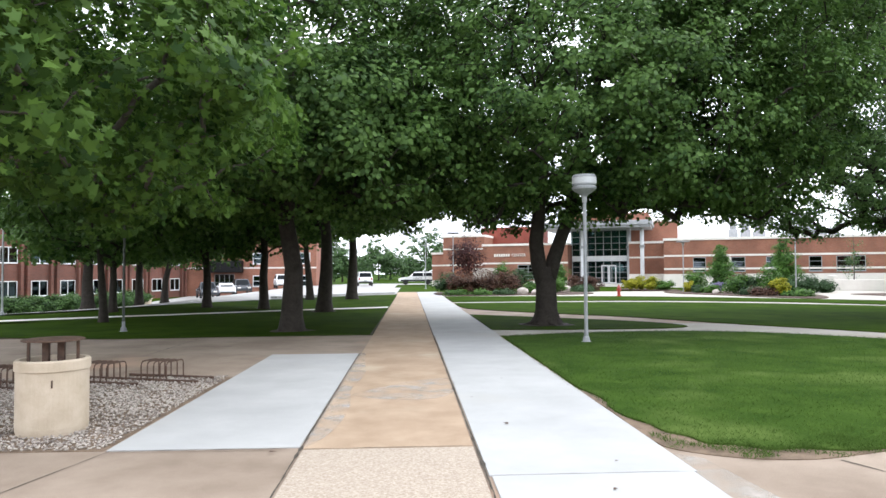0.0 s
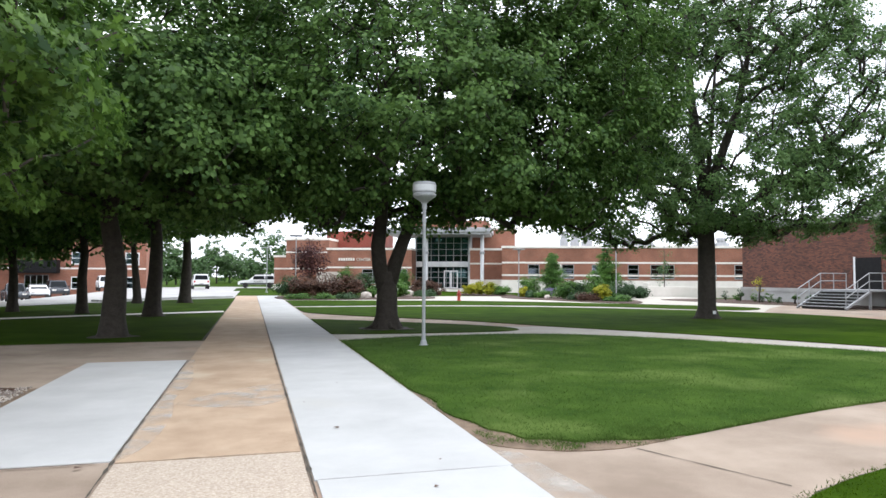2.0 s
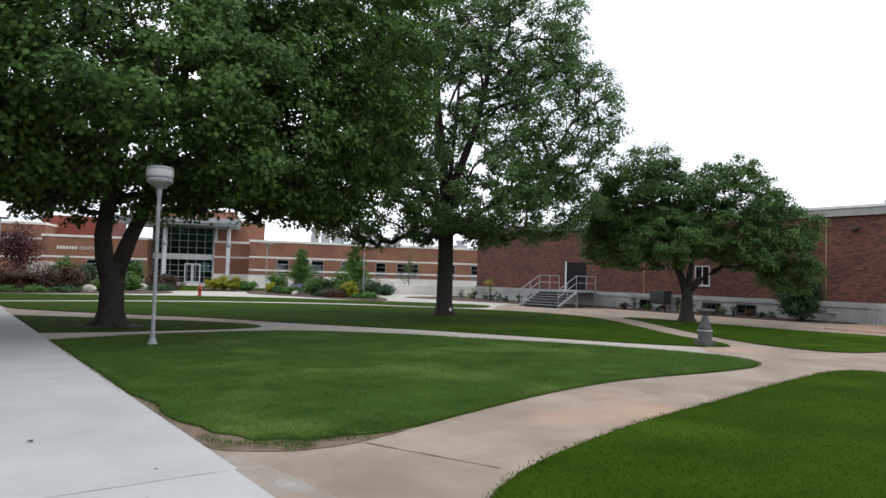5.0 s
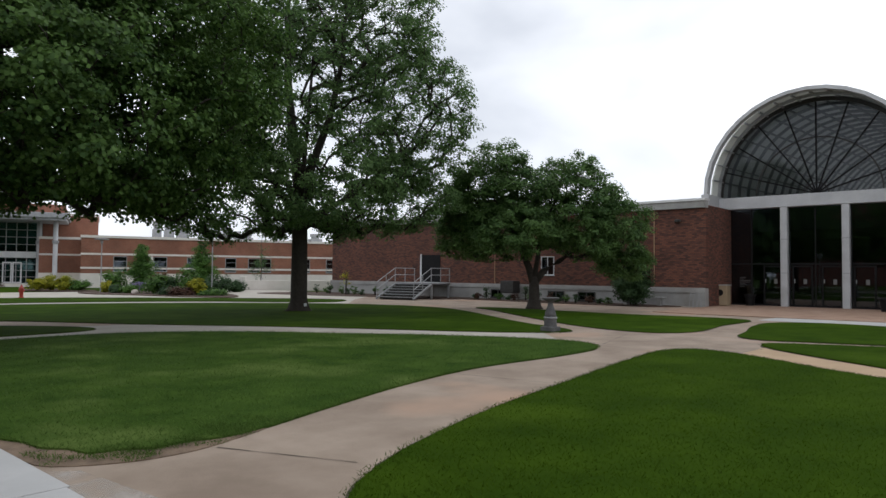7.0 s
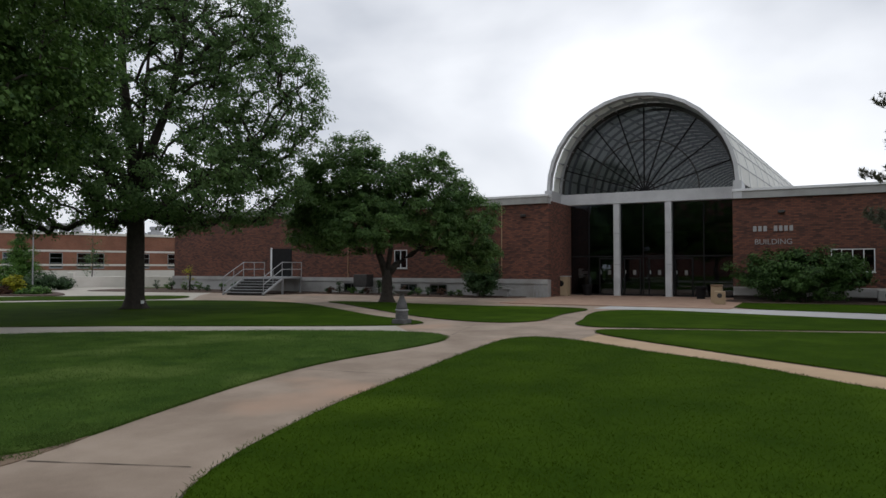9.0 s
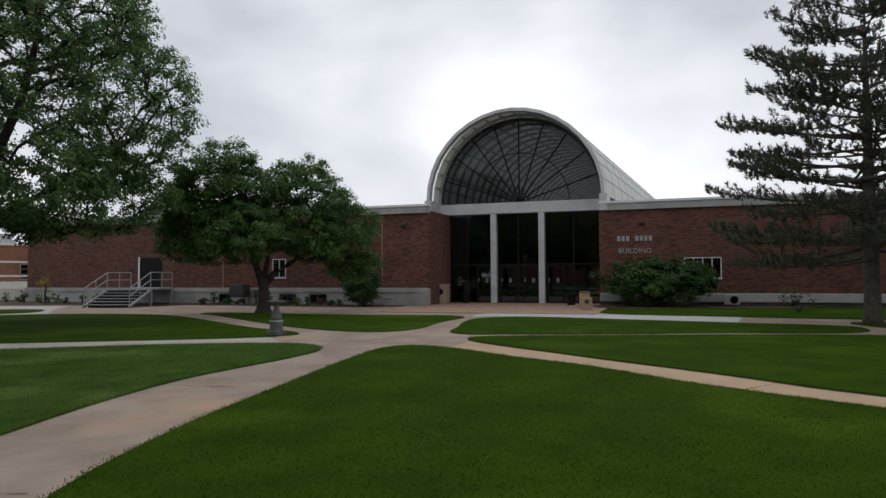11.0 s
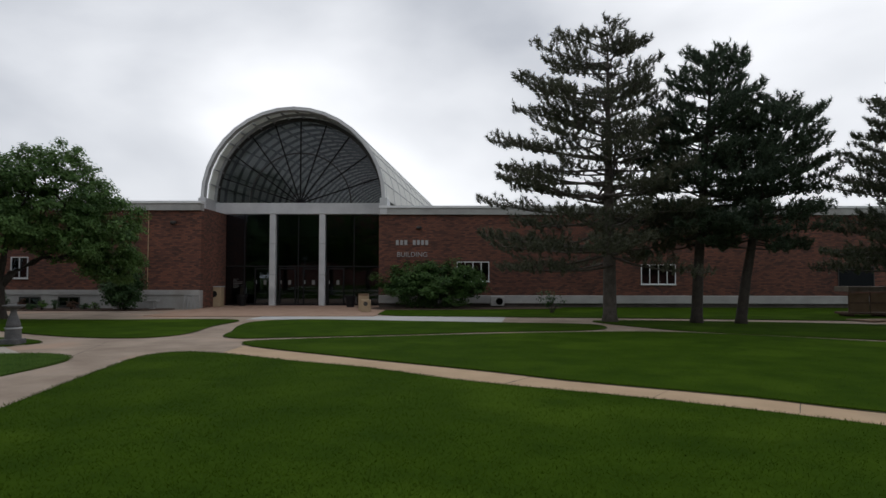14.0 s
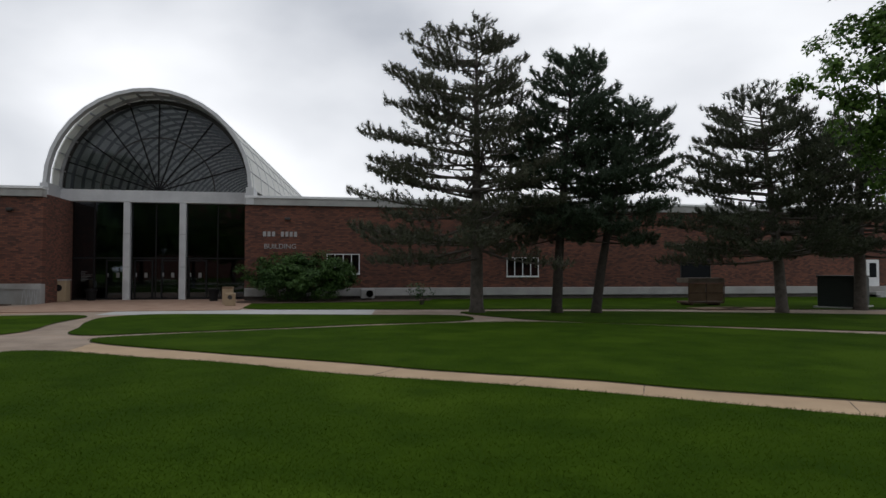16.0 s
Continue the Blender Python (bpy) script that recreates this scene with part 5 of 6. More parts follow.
# link wall, entrance glass
banded(-5.0, 6.0, -1.25, 20, 4.8, (3.05,))
kpart("tall_block", boxed(-5.4, 10, 4.9, 0.2, 20, 7.35), M_BRICK_K, "upper brick block")
kpart("coping", boxed(-5.5, 9.9, 7.35, 0.3, 20, 7.6), M_LIME, "pale limestone coping")
kpart("entrance_floor", boxed(-12, 4, -0.1, -4, 14, 0.22), M_LIME)
kpart("entrance_back", boxed(-12, 9.8, 0.2, -5.0, 10.0, 6.4), M_LOBBY, "dim lobby wall")
for x0, x1, z0, z1 in ((-11.6, -5.3, 3.4, 6.35), (-11.6, -5.3, 0.22, 2.8)):
    kpart("curtain_glass", boxed(x0, 8.05, z0, x1, 8.08, z1), M_GLASS_K, "blue-green curtain wall glass")
    for k in range(8):
        x = x0 + (x1 - x0) * k / 7
        kpart("mullion", boxed(x - 0.035, 7.97, z0, x + 0.035, 8.1, z1), M_GREYP)
    for k in range(5):
        z = z0 + (z1 - z0) * k / 4
        kpart("mullion", boxed(x0, 7.98, z - 0.03, x1, 8.09, z + 0.03), M_GREYP)
kpart("spandrel", boxed(-11.6, 7.9, 2.8, -5.3, 8.12, 3.4), M_WHITEP, "white spandrel band")
for dx in (-8.25, -7.4):
    d = rim("y", 7.9, -0.02, 0.04, dx, dx + 0.82, 0.24, 2.35, 0.12)
    kpart("door", d, M_WHITEP, "white glazed door")
for cx, cy in ((-10.0, 5), (-3.55, 5), (-5.1, 7.2)):
    kpart("column", lathe([(0.34, -0.1), (0.34, 0.3), (0.22, 0.35), (0.22, 6.4)], 16, cx, cy), M_HALLW, "round white column", smooth=True)
    kpart("column_band", lathe([(0.30, 4.2), (0.30, 4.5)], 16, cx, cy), M_GREYP)
canopy = bmesh.new()
box(canopy, -14.4, 3.4, 6.4, -2.6, 12, 6.62)
box(canopy, -14.8, 3.2, 6.62, -2.4, 12, 7.15, bevel=0.05)
kpart("canopy", canopy, M_GREYP, "pale grey entrance canopy")
kpart("roof_block", boxed(-12.5, 9, 7.2, -3.0, 18, 8.4), M_BRICK_K, "upper brick block")
# sign wall and blocks
banded(-21.7, 5, -11.7, 16, 4.8, (2.55,), base=0.6)
for w0, w1 in ((-13.6, -12.2), (-17.5, -15.0)):
    window(centre, "y", 5, w0, w1, 0.8, 2.45, 2, 3, frame_m=M_GREYP)
kpart("tall_block", boxed(-23.2, 10, 4.9, -16.6, 20, 7.2), M_BRICK_KD, "deep red upper brick block")
banded(-27.0, 6, -21.75, 16, 6.0, (4.35, 2.4), base=0.6)
banded(-29.0, 7.5, -27.05, 16, 4.0, (2.4,), base=0.6)
kpart("stone_wall", slab([(-21.9, 1.5), (-19.0, 1.5), (-19.0, 1.9), (-21.9, 1.9)], -0.2, 2.1), M_STONE, "tan rubble stone wall")
for k in range(7):
    kpart("lettering_bar", boxed(-20.3 + 0.28 * k, 4.92, 3.42, -20.1 + 0.28 * k, 4.98, 3.74), M_LIME, "pale metal bar in place of a letter")
letters("CENTER", 0.46, pose(-17.35, 4.94, 3.42, 90, 0, 0), centre, M_LIME, label="pale raised letters")
# roof plant
for x0, x1, top in ((5.9, 6.9, 7.5), (7.2, 8.3, 7.4), (8.6, 9.9, 7.0), (13.8, 15.0, 6.9), (15.3, 16.2, 6.6), (16.5, 17.6, 6.4), (22.5, 24.5, 6.3), (25, 26.5, 6.6)):
    u = thing("roof_unit", "pale grey rooftop ventilation unit on a flat roof", "ventilator", group="rooftop units")
    u.matrix_basis = pose(kx, ky, 4.9, 0, 0, -22) @ pose((x0 + x1) / 2, 15, 0)
    h = top - 4.9
    w = (x1 - x0) / 2
    part("casing", boxed(-w, -w, 0, w, w, h * 0.62, bevel=0.04), M_GREYP, u)
    part("hood", lathe([(w * 0.75, h * 0.62), (w * 0.75, h * 0.78), (w * 0.95, h * 0.8), (w * 0.95, h)], 12), M_GREYP, u)
kpart("roof_rail", boxed(3, 13.6, 5.3, 19, 13.66, 5.36), M_GREYP)
for k in range(9):
    kpart("roof_rail_post", boxed(3 + 2 * k, 13.6, 4.8, 3.06 + 2 * k, 13.66, 5.3), M_GREYP)

# low white retaining wall
pwx, pwy = at(33, 60.5)
planter = thing("retaining_wall", "low white concrete retaining wall by the ramp", "wall", pwx, pwy, 0, -28)
part("wall", boxed(0, 0, -0.2, 12, 0.3, 0.85, bevel=0.03), M_LIME, planter)
part("wall", boxed(0, 0.3, -0.2, 0.3, 6, 1.15, bevel=0.03), M_LIME, planter)

# ---- dormitory ----
dorm = thing("dormitory", "three-storey red brick dormitory with paired brick piers", "building", -41, 48, -1.25, 74.6)
part("wall", boxed(0, 0, -0.3, 44, 12, 9.6), M_BRICK_D, dorm, "red brick wall")
part("roof", boxed(-0.4, -0.5, 9.6, 44.4, 12.4, 9.9), M_LIME, dorm, "pale roof edge")
for k in range(12):
    wx = 0.85 + k * 3.6
    for z0 in (0.85, 4.0, 7.1):
        window(dorm, "y", 0, wx, wx + 2.0, z0, z0 + 1.5, 2, 0, frame_m=M_WHITEP, t=0.075)
    part("pier", boxed(wx + 2.1, -0.35, -0.3, wx + 2.4, -0.005, 9.3), M_BRICK_D, dorm, "narrow brick pier")
    part("pier", boxed(wx + 2.85, -0.35, -0.3, wx + 3.15, -0.005, 9.3), M_BRICK_D, dorm, "narrow brick pier")
wing = thing("dormitory_wing", "red brick dormitory wing with dark entrance awning", "building", -30, 91, -1.0)
part("wall", boxed(0, 0, -0.3, 17.6, 10, 8.8), M_BRICK_K, wing, "red brick wall")
part("roof", boxed(-0.2, -0.3, 8.8, 17.9, 10.3, 9.1), M_LIME, wing, "pale roof edge")
for wx in (9.2, 15.2):
    for z0 in (0.9, 3.9):
        window(wing, "y", 0, wx, wx + 1.6, z0, z0 + 1.5, 1, 1, frame_m=M_WHITEP, t=0.1)
window(wing, "y", 0, 4.2, 6.8, 0.4, 2.6, 4, 1, frame_m=M_GREYP, name="entrance_glazing")
part("awning", boxed(3.6, -1.6, 2.8, 8.0, -0.01, 4.4, bevel=0.1), M_BLACK, wing, "black fabric entrance awning")
part("band", boxed(0, -0.03, 3.3, 17.6, 0.05, 3.5), M_LIME, wing)


# ---- lamps ----
def lamp(x, y, top, kind, label, z=None, r=0.042, metal=M_GREYP):
    t = thing("street_lamp", label, "street lamp", x, y, fall(x, y) if z is None else z, group="lamp posts")
    part("base", lathe([(0.13, -0.02), (0.13, 0.025), (0.085, 0.045), (0.075, 0.12), (r * 1.2, 0.16), (r * 1.2, 0.3)], 16), M_GREYP, t, smooth=False)
    if kind == "drum":
        part("pole", lathe([(r, 0.2), (r, 2.95), (r * 1.25, 2.95), (r * 1.25, 3.0), (r, 3.02), (r, 3.28)], 14), M_GREYP, t)
        head = part("head", lathe([(0.06, 3.40), (0.09, 3.44), (0.25, 3.55), (0.275, 3.58), (0.28, 3.60), (0.28, 3.63), (0.262, 3.64), (0.262, 3.66), (0.28, 3.67), (0.28, 3.87), (0.255, 3.91), (0.02, 3.93)], 28), M_GREYP, t, "grey drum-shaped lamp head")
        part("lens", lathe([(0.283, 3.70), (0.283, 3.84)], 28), M_HALLW, head, "pale drum band")
        part("collar", lathe([(0.048, 3.26), (0.058, 3.27), (0.058, 3.38), (0.06, 3.40)], 20), M_GREYP, head)
    elif kind == "disc":
        part("pole", lathe([(r, 0.2), (r * 0.85, top - 0.12)], 12), M_GREYP, t)
        part("head", lathe([(0.08, top - 0.32), (0.1, top - 0.1), (0.48, top - 0.06), (0.48, top), (0.05, top + 0.03)], 20), M_GREYP, t, "flat disc lamp head")
    else:
        part("pole", lathe([(r, 0.2), (r * 0.85, top)], 12), metal, t)
        part("head", boxed(-0.45, -0.16, top - 0.02, 0.45, 0.16, top + 0.1, bevel=0.03), M_DARKM, t, "flat lamp head")
    return t


drum_lamp = lamp(3.98, 15.06, 3.9, "drum", "grey drum-headed lamp post on the lawn by the walkway")
drum_lamp.matrix_basis = drum_lamp.matrix_basis @ Matrix.Diagonal((0.97, 0.97, 0.97, 1))
lamp(-7.95, 19.25, 5.5, "flat", "slim dark green lamp post under the trees", r=0.035, metal=M_POLE)
lamp(*at(3.75, 52), 4.6, "flat", "slim grey lamp post by a shrub bed")
lamp(*at(22.5, 54), 3.85, "disc", "slim lamp post with a flat disc head")
lamp(*at(30.5, 49.5), 4.3, "flat", "slim lamp post with a flat head by a shrub bed")
lamp(*at(1.4, 68), 4.4, "disc", "slim lamp post with a flat disc head")
lamp(-17.8, 30.5, 4.6, "flat", "slim grey lamp post under the trees")

# ---- litter bin and bicycle racks ----
can = thing("litter_bin", "round pebbled beige concrete litter bin with flat lid", "litter bin", -3.66, 7.16, 0)
can.matrix_basis = pose(-3.66, 7.16, 0) @ Matrix.Diagonal((0.955, 0.955, 1, 1))
part("drum", lathe([(0.335, 0.0), (0.345, 0.04), (0.35, 0.08), (0.35, 0.64), (0.365, 0.645), (0.365, 0.735), (0.35, 0.75), (0.31, 0.75), (0.30, 0.71), (0.30, 0.45), (0.02, 0.44)], 48), M_CANC, can)
part("liner", lathe([(0.305, 0.68), (0.29, 0.69), (0.27, 0.62), (0.02, 0.60)], 32), M_BLACK, can, "dark inner liner")
part("lid", lathe([(0.02, 0.93), (0.295, 0.93), (0.305, 0.935), (0.305, 0.945), (0.295, 0.95), (0.02, 0.965)], 40), M_RUST, can, "weathered brown flat lid")
for px_, hw, hd in ((-0.26, 0.014, 0.01), (-0.075, 0.034, 0.02), (0.085, 0.034, 0.02), (0.26, 0.014, 0.01)):
    part("lid_post", boxed(px_ - hw, -hd, 0.60, px_ + hw, hd, 0.93), M_RUST, can, "rusty steel strap")
part("stain", boxed(0.150, -0.335, 0.49, 0.158, -0.31, 0.565), M_RUST, can, "rust stain")


def rack(x, y, rz):
    t = thing("bicycle_rack", "low rusty steel bicycle rack of bent hoops on gravel", "bicycle rack", x, y, 0.02, rz, "bicycle racks")
    for k in range(5):
        u = -0.22 + k * 0.11
        pts = [(u, -0.2, 0.0), (u, -0.2, 0.22)] + [(u, -0.2 + 0.06 * (1 - math.cos(a)), 0.22 + 0.06 * math.sin(a)) for a in (0.5, 1.0, 1.57)]
        pts += [(u, 0.2 - 0.06 * (1 - math.cos(a)), 0.22 + 0.06 * math.sin(a)) for a in (1.57, 1.0, 0.5)] + [(u, 0.2, 0.22), (u, 0.2, 0.0)]
        part("hoop", tube(bmesh.new(), pts, 0.011, 6), M_RUST, t)
    for v in (-0.2, 0.2):
        part("rail", boxed(-0.75, v - 0.02, -0.01, 0.75, v + 0.02, 0.03), M_RUST, t)
    return t


rack(-4.55, 10.35, -18)
rack(-3.75, 10.5, -18)
rack(-5.75, 10.0, -18)

# ---- bird bath, hydrant, small stake ----
bath = thing("bird_bath", "dark grey cast-stone bird bath on a turned pedestal", "bird bath", 16.45, 9.98, 0.0)
part("pad", boxed(-0.32, -0.32, -0.04, 0.32, 0.32, 0.012), M_WALK, bath, "concrete pad")
part("plinth", boxed(-0.205, -0.205, 0.012, 0.205, 0.205, 0.15, bevel=0.02), M_BATH, bath)
part("drum", lathe([(0.185, 0.15), (0.18, 0.17), (0.172, 0.36), (0.178, 0.38)], 24), M_BATH, bath)
part("collar", lathe([(0.178, 0.38), (0.19, 0.39), (0.19, 0.415), (0.165, 0.425)], 24), M_GREYP, bath, "paler stone collar")
part("pedestal", lathe([(0.16, 0.425), (0.155, 0.50), (0.13, 0.60), (0.09, 0.70), (0.068, 0.78), (0.065, 0.83), (0.09, 0.85)], 24), M_BATH, bath, smooth=True)
part("bowl", lathe([(0.085, 0.85), (0.16, 0.875), (0.235, 0.92), (0.25, 0.955), (0.225, 0.958), (0.17, 0.93), (0.02, 0.915)], 28), M_BATH, bath, smooth=True)

hyd = thing("fire_hydrant", "small red fire hydrant on the grass", "hydrant", 13.5, 42.9, 0.0)
part("barrel", lathe([(0.15, 0), (0.15, 0.05), (0.10, 0.06), (0.10, 0.5), (0.13, 0.52), (0.13, 0.56), (0.10, 0.6), (0.05, 0.7), (0.03, 0.76), (0.01, 0.77)], 16), M_RED, hyd)
for a in (0, 90, 180):
    nz = lathe([(0.05, 0.08), (0.05, 0.15), (0.03, 0.17)], 10)
    bmesh.ops.transform(nz, matrix=pose(0, 0, 0.42, 0, 90, a), verts=nz.verts)
    part("nozzle", nz, M_RED, hyd)
stake = thing("label_stake", "small white plant label stake at a tree's foot", "sign", 17.3, 22.05, 0.02)
part("stick", boxed(-0.01, -0.01, 0, 0.01, 0.01, 0.22), M_DARKM, stake)
part("plate", boxed(-0.07, -0.012, 0.2, 0.07, 0.0, 0.32), M_WHITEP, stake, "white plate")

# ---- outer stairs of the hall ----
stairs = thing("metal_stairs", "wide grey metal outdoor stairs with pipe railings and landing", "stairs", 28.75, 26.95, 0, 11.5)
part("landing", slab([(2.05, -0.1), (4.4, -0.1), (6.08, 1.06), (6.62, 3.7), (4.4, 2.6), (2.05, 2.6)], 0.92, 1.0), M_GREYP, stairs, "steel landing")
for k in range(6):
    part("tread", boxed(0.0 + k * 0.34, 0, 0.15 + k * 0.15, 0.30 + k * 0.34, 2.5, 0.185 + k * 0.15), M_GREYP, stairs, "grey steel tread")
    # added dark strip: the shade seen between the open treads
    part("gap_shade", boxed(0.27 + k * 0.34, 0.02, 0.02 + k * 0.15, 0.29 + k * 0.34, 2.48, 0.148 + k * 0.15), M_DARKM, stairs, "added dark strip standing for shade between treads")
for y in (-0.05, 2.55):
    part("stringer", tube(bmesh.new(), [(0, y, 0.06), (2.1, y, 0.92)], 0.07, 4), M_GREYP, stairs)
for lx, ly in ((2.2, 0.0), (2.2, 2.5), (4.3, 0.0), (4.3, 2.5)):
    part("leg", boxed(lx - 0.05, ly - 0.05, 0, lx + 0.05, ly + 0.05, 0.92), M_GREYP, stairs)
for y in (-0.06, 2.56):
    for dz in (0.5, 0.92):
        part("rail", tube(bmesh.new(), [(0.05, y, 0.12 + dz), (2.05, y, 0.98 + dz), (4.35, y, 0.98 + dz)], 0.024, 6), M_GREYP, stairs, "pipe rail")
    for px_, pz in ((0.05, 0.1), (1.05, 0.54), (2.05, 0.95), (3.2, 0.98), (4.35, 0.98)):
        part("rail_post", tube(bmesh.new(), [(px_, y, pz), (px_, y, pz + 0.94)], 0.024, 6), M_GREYP, stairs)

# ---- by the hall's doors ----
bin1 = thing("recycling_box", "beige recycling cabinet with a dark round emblem", "litter bin", 36.9, 12.15, 0.03)
part("cabinet", boxed(-0.3, -0.36, 0, 0.3, 0.36, 1.05, bevel=0.03), M_CARDBOARD, bin1)
em = lathe([(0.17, 0.0), (0.17, 0.012)], 24)
bmesh.ops.transform(em, matrix=pose(-0.301, 0, 0.68, 0, -90, 0), verts=em.verts)
part("emblem", em, M_BLACK, bin1, "dark round emblem")
part("top", boxed(-0.34, -0.4, 1.05, 0.34, 0.4, 1.10), M_CONC, bin1)
for px_, py_ in ((37.8, 11.0), (36.4, 4.75)):
    pot = thing("black_planter", "dark round planter pot by the doors", "planter", px_, py_, 0.03, group="planters by the doors")
    part("pot", lathe([(0.2, 0), (0.27, 0.5), (0.31, 0.52), (0.31, 0.6), (0.27, 0.6), (0.25, 0.5), (0.02, 0.48)], 20), M_BLACK, pot)
bin2 = thing("recycling_box", "small tan square litter cabinet with a dark emblem", "litter bin", 31.5, 3.33, 0.03, 4)
part("cabinet", boxed(-0.21, -0.22, 0, 0.21, 0.22, 0.56, bevel=0.02), M_CARDBOARD, bin2)
em = lathe([(0.10, 0.0), (0.10, 0.012)], 24)
bmesh.ops.transform(em, matrix=pose(-0.211, 0, 0.38, 0, -90, 0), verts=em.verts)
part("emblem", em, M_DARKM, bin2, "dark round emblem")
bin3 = thing("recycling_box", "tan litter cabinet with a flat brown top", "litter bin", 33.0, 3.62, 0.03, 0)
part("cabinet", boxed(-0.23, -0.23, 0, 0.23, 0.23, 0.72, bevel=0.02), M_CARDBOARD, bin3)
part("top", boxed(-0.24, -0.24, 0.72, 0.24, 0.24, 0.80, bevel=0.02), M_WOOD, bin3)
rk = thing("bicycle_rack", "grey wire bicycle rack against the concrete base", "bicycle rack", 33.9, 12.15, 0.0)
for k in range(4):
    part("hoop", tube(bmesh.new(), [(0, k * 0.2, 0), (0.35, k * 0.2 + 0.05, 0.72), (0.45, k * 0.2 + 0.05, 0.7), (0.5, k * 0.2, 0)], 0.010, 5), M_GREYP, rk)
part("rail", tube(bmesh.new(), [(0.4, -0.05, 0.71), (0.4, 0.7, 0.71)], 0.012, 6), M_GREYP, rk)
bench = thing("bench", "pale concrete bench along the wall base", "bench", 33.9, 15.2, 0)
part("seat", boxed(-0.2, -1.2, 0.4, 0.25, 1.2, 0.48, bevel=0.02), M_CONC, bench)
for v in (-0.9, 0.9):
    part("leg", boxed(-0.12, v - 0.1, 0, 0.17, v + 0.1, 0.4), M_CONC, bench)
ac = thing("heat_pump", "white outdoor heat pump unit with a round fan grille", "air conditioner", 36.3, -3.1, 0.05)
part("casing", boxed(-0.16, -0.36, 0.06, 0.2, 0.36, 0.56, bevel=0.03), M_CONC, ac)
gr = lathe([(0.19, 0), (0.19, 0.015), (0.165, 0.015), (0.165, 0.0)], 24)
bmesh.ops.transform(gr, matrix=pose(-0.163, -0.1, 0.31, 0, -90, 0), verts=gr.verts)
part("fan_grille", gr, M_DARKM, ac, "dark fan grille ring")
for v in (-0.3, 0.3):
    part("foot", boxed(-0.14, v - 0.04, 0, 0.18, v + 0.04, 0.06), M_DARKM, ac)
wv = thing("wall_ventilator", "dark square duct box on the concrete base", "ventilator", 34.2, 23.9, 0.0)
part("duct", boxed(-0.35, -0.5, 0.42, 0.38, 0.5, 1.18, bevel=0.05), M_DARKM, wv)
part("stand", boxed(-0.3, -0.4, 0, 0.3, 0.4, 0.42), M_CONC, wv)

trailer = thing("steel_crate", "rusty steel frame crate with weathered plywood sides", "crate", 28.9, -17.96, 0)
trailer.matrix_basis = pose(28.9, -17.96, 0) @ Matrix.Diagonal((1, 0.67, 1.1, 1))
part("deck", boxed(-0.5, -1.35, 0.10, 0.5, 1.35, 0.18), M_RUST, trailer)
for v in (-0.66, 0.66):
    part("front_panel", boxed(-0.5, v - 0.62, 0.2, -0.46, v + 0.62, 0.92), M_WOOD, trailer, "weathered plywood panel")
part("top_board", boxed(-0.53, -1.35, 0.96, 0.5, 1.35, 1.16), M_WOODG, trailer, "grey plywood board")
for v in (-1.33, 0.0, 1.33):
    part("upright", boxed(-0.53, v - 0.03, 0.18, -0.505, v + 0.03, 0.96), M_RUST, trailer)
part("rail", boxed(-0.53, -1.3, 0.52, -0.505, 1.3, 0.56), M_RUST, trailer)
for v in (-1.0, 1.0):
    part("skid", boxed(-0.45, v - 0.08, 0.0, 0.45, v + 0.08, 0.10), M_RUST, trailer)
for k, (sx, sy, a) in enumerate(((25.9, -17.0, 8), (25.6, -18.3, -6))):
    sh = thing("plywood_sheet", "weathered plywood sheet lying on the grass", "board", sx, sy, 0.03, a, "plywood sheets")
    part("board", boxed(-0.6, -1.2, 0, 0.6, 1.2, 0.03), M_WOOD, sh)
tx = thing("transformer_box", "dark green metal utility box on a concrete pad", "utility box", 26.2, -23.2, 0.0, 35)
part("pad", boxed(-0.85, -1.35, -0.05, 0.85, 1.35, 0.08), M_CONC, tx)
part("casing", boxed(-0.72, -1.2, 0.08, 0.72, 1.2, 1.35, bevel=0.04), M_GREENM, tx)
part("lid", boxed(-0.76, -1.24, 1.35, 0.76, 1.24, 1.41, bevel=0.02), M_GREENM, tx)
for v in (-0.58, 0.58):
    part("door_panel", boxed(-0.74, v - 0.52, 0.18, -0.722, v + 0.52, 1.26), M_GREENM, tx)
# white side door and steps at the hall's end
hpart("door", boxed(XR - 0.06, -35.0, 0.3, XR - 0.005, -34.1, 2.3, bevel=0.01), M_WHITEP, "white side door with small window")
hpart("door_pane", boxed(XR - 0.068, -34.8, 1.2, XR - 0.061, -34.3, 2.1), M_CARGLASS, "dark door pane")
st2 = thing("side_steps", "small concrete side steps with white railing", "stairs", 35.6, -35.0, 0)
for k in range(2):
    part("step", boxed(-0.2 + 0.3 * k, -1.6, 0, 1.1, 1.2, 0.16 + 0.17 * k), M_CONC, st2)
for y in (-1.5,):
    part("rail", tube(bmesh.new(), [(-1.2, y, 0.5), (0.2, y, 1.3), (1.1, y, 1.3)], 0.03, 6), M_WHITEP, st2)
    part("rail", tube(bmesh.new(), [(-1.2, y, 0.1), (0.2, y, 0.9), (1.1, y, 0.9)], 0.03, 6), M_WHITEP, st2)
    for px_, pz in ((-1.2, 0.5), (0.2, 1.3)):
        part("rail_post", tube(bmesh.new(), [(px_, y, 0), (px_, y, pz)], 0.03, 6), M_WHITEP, st2)

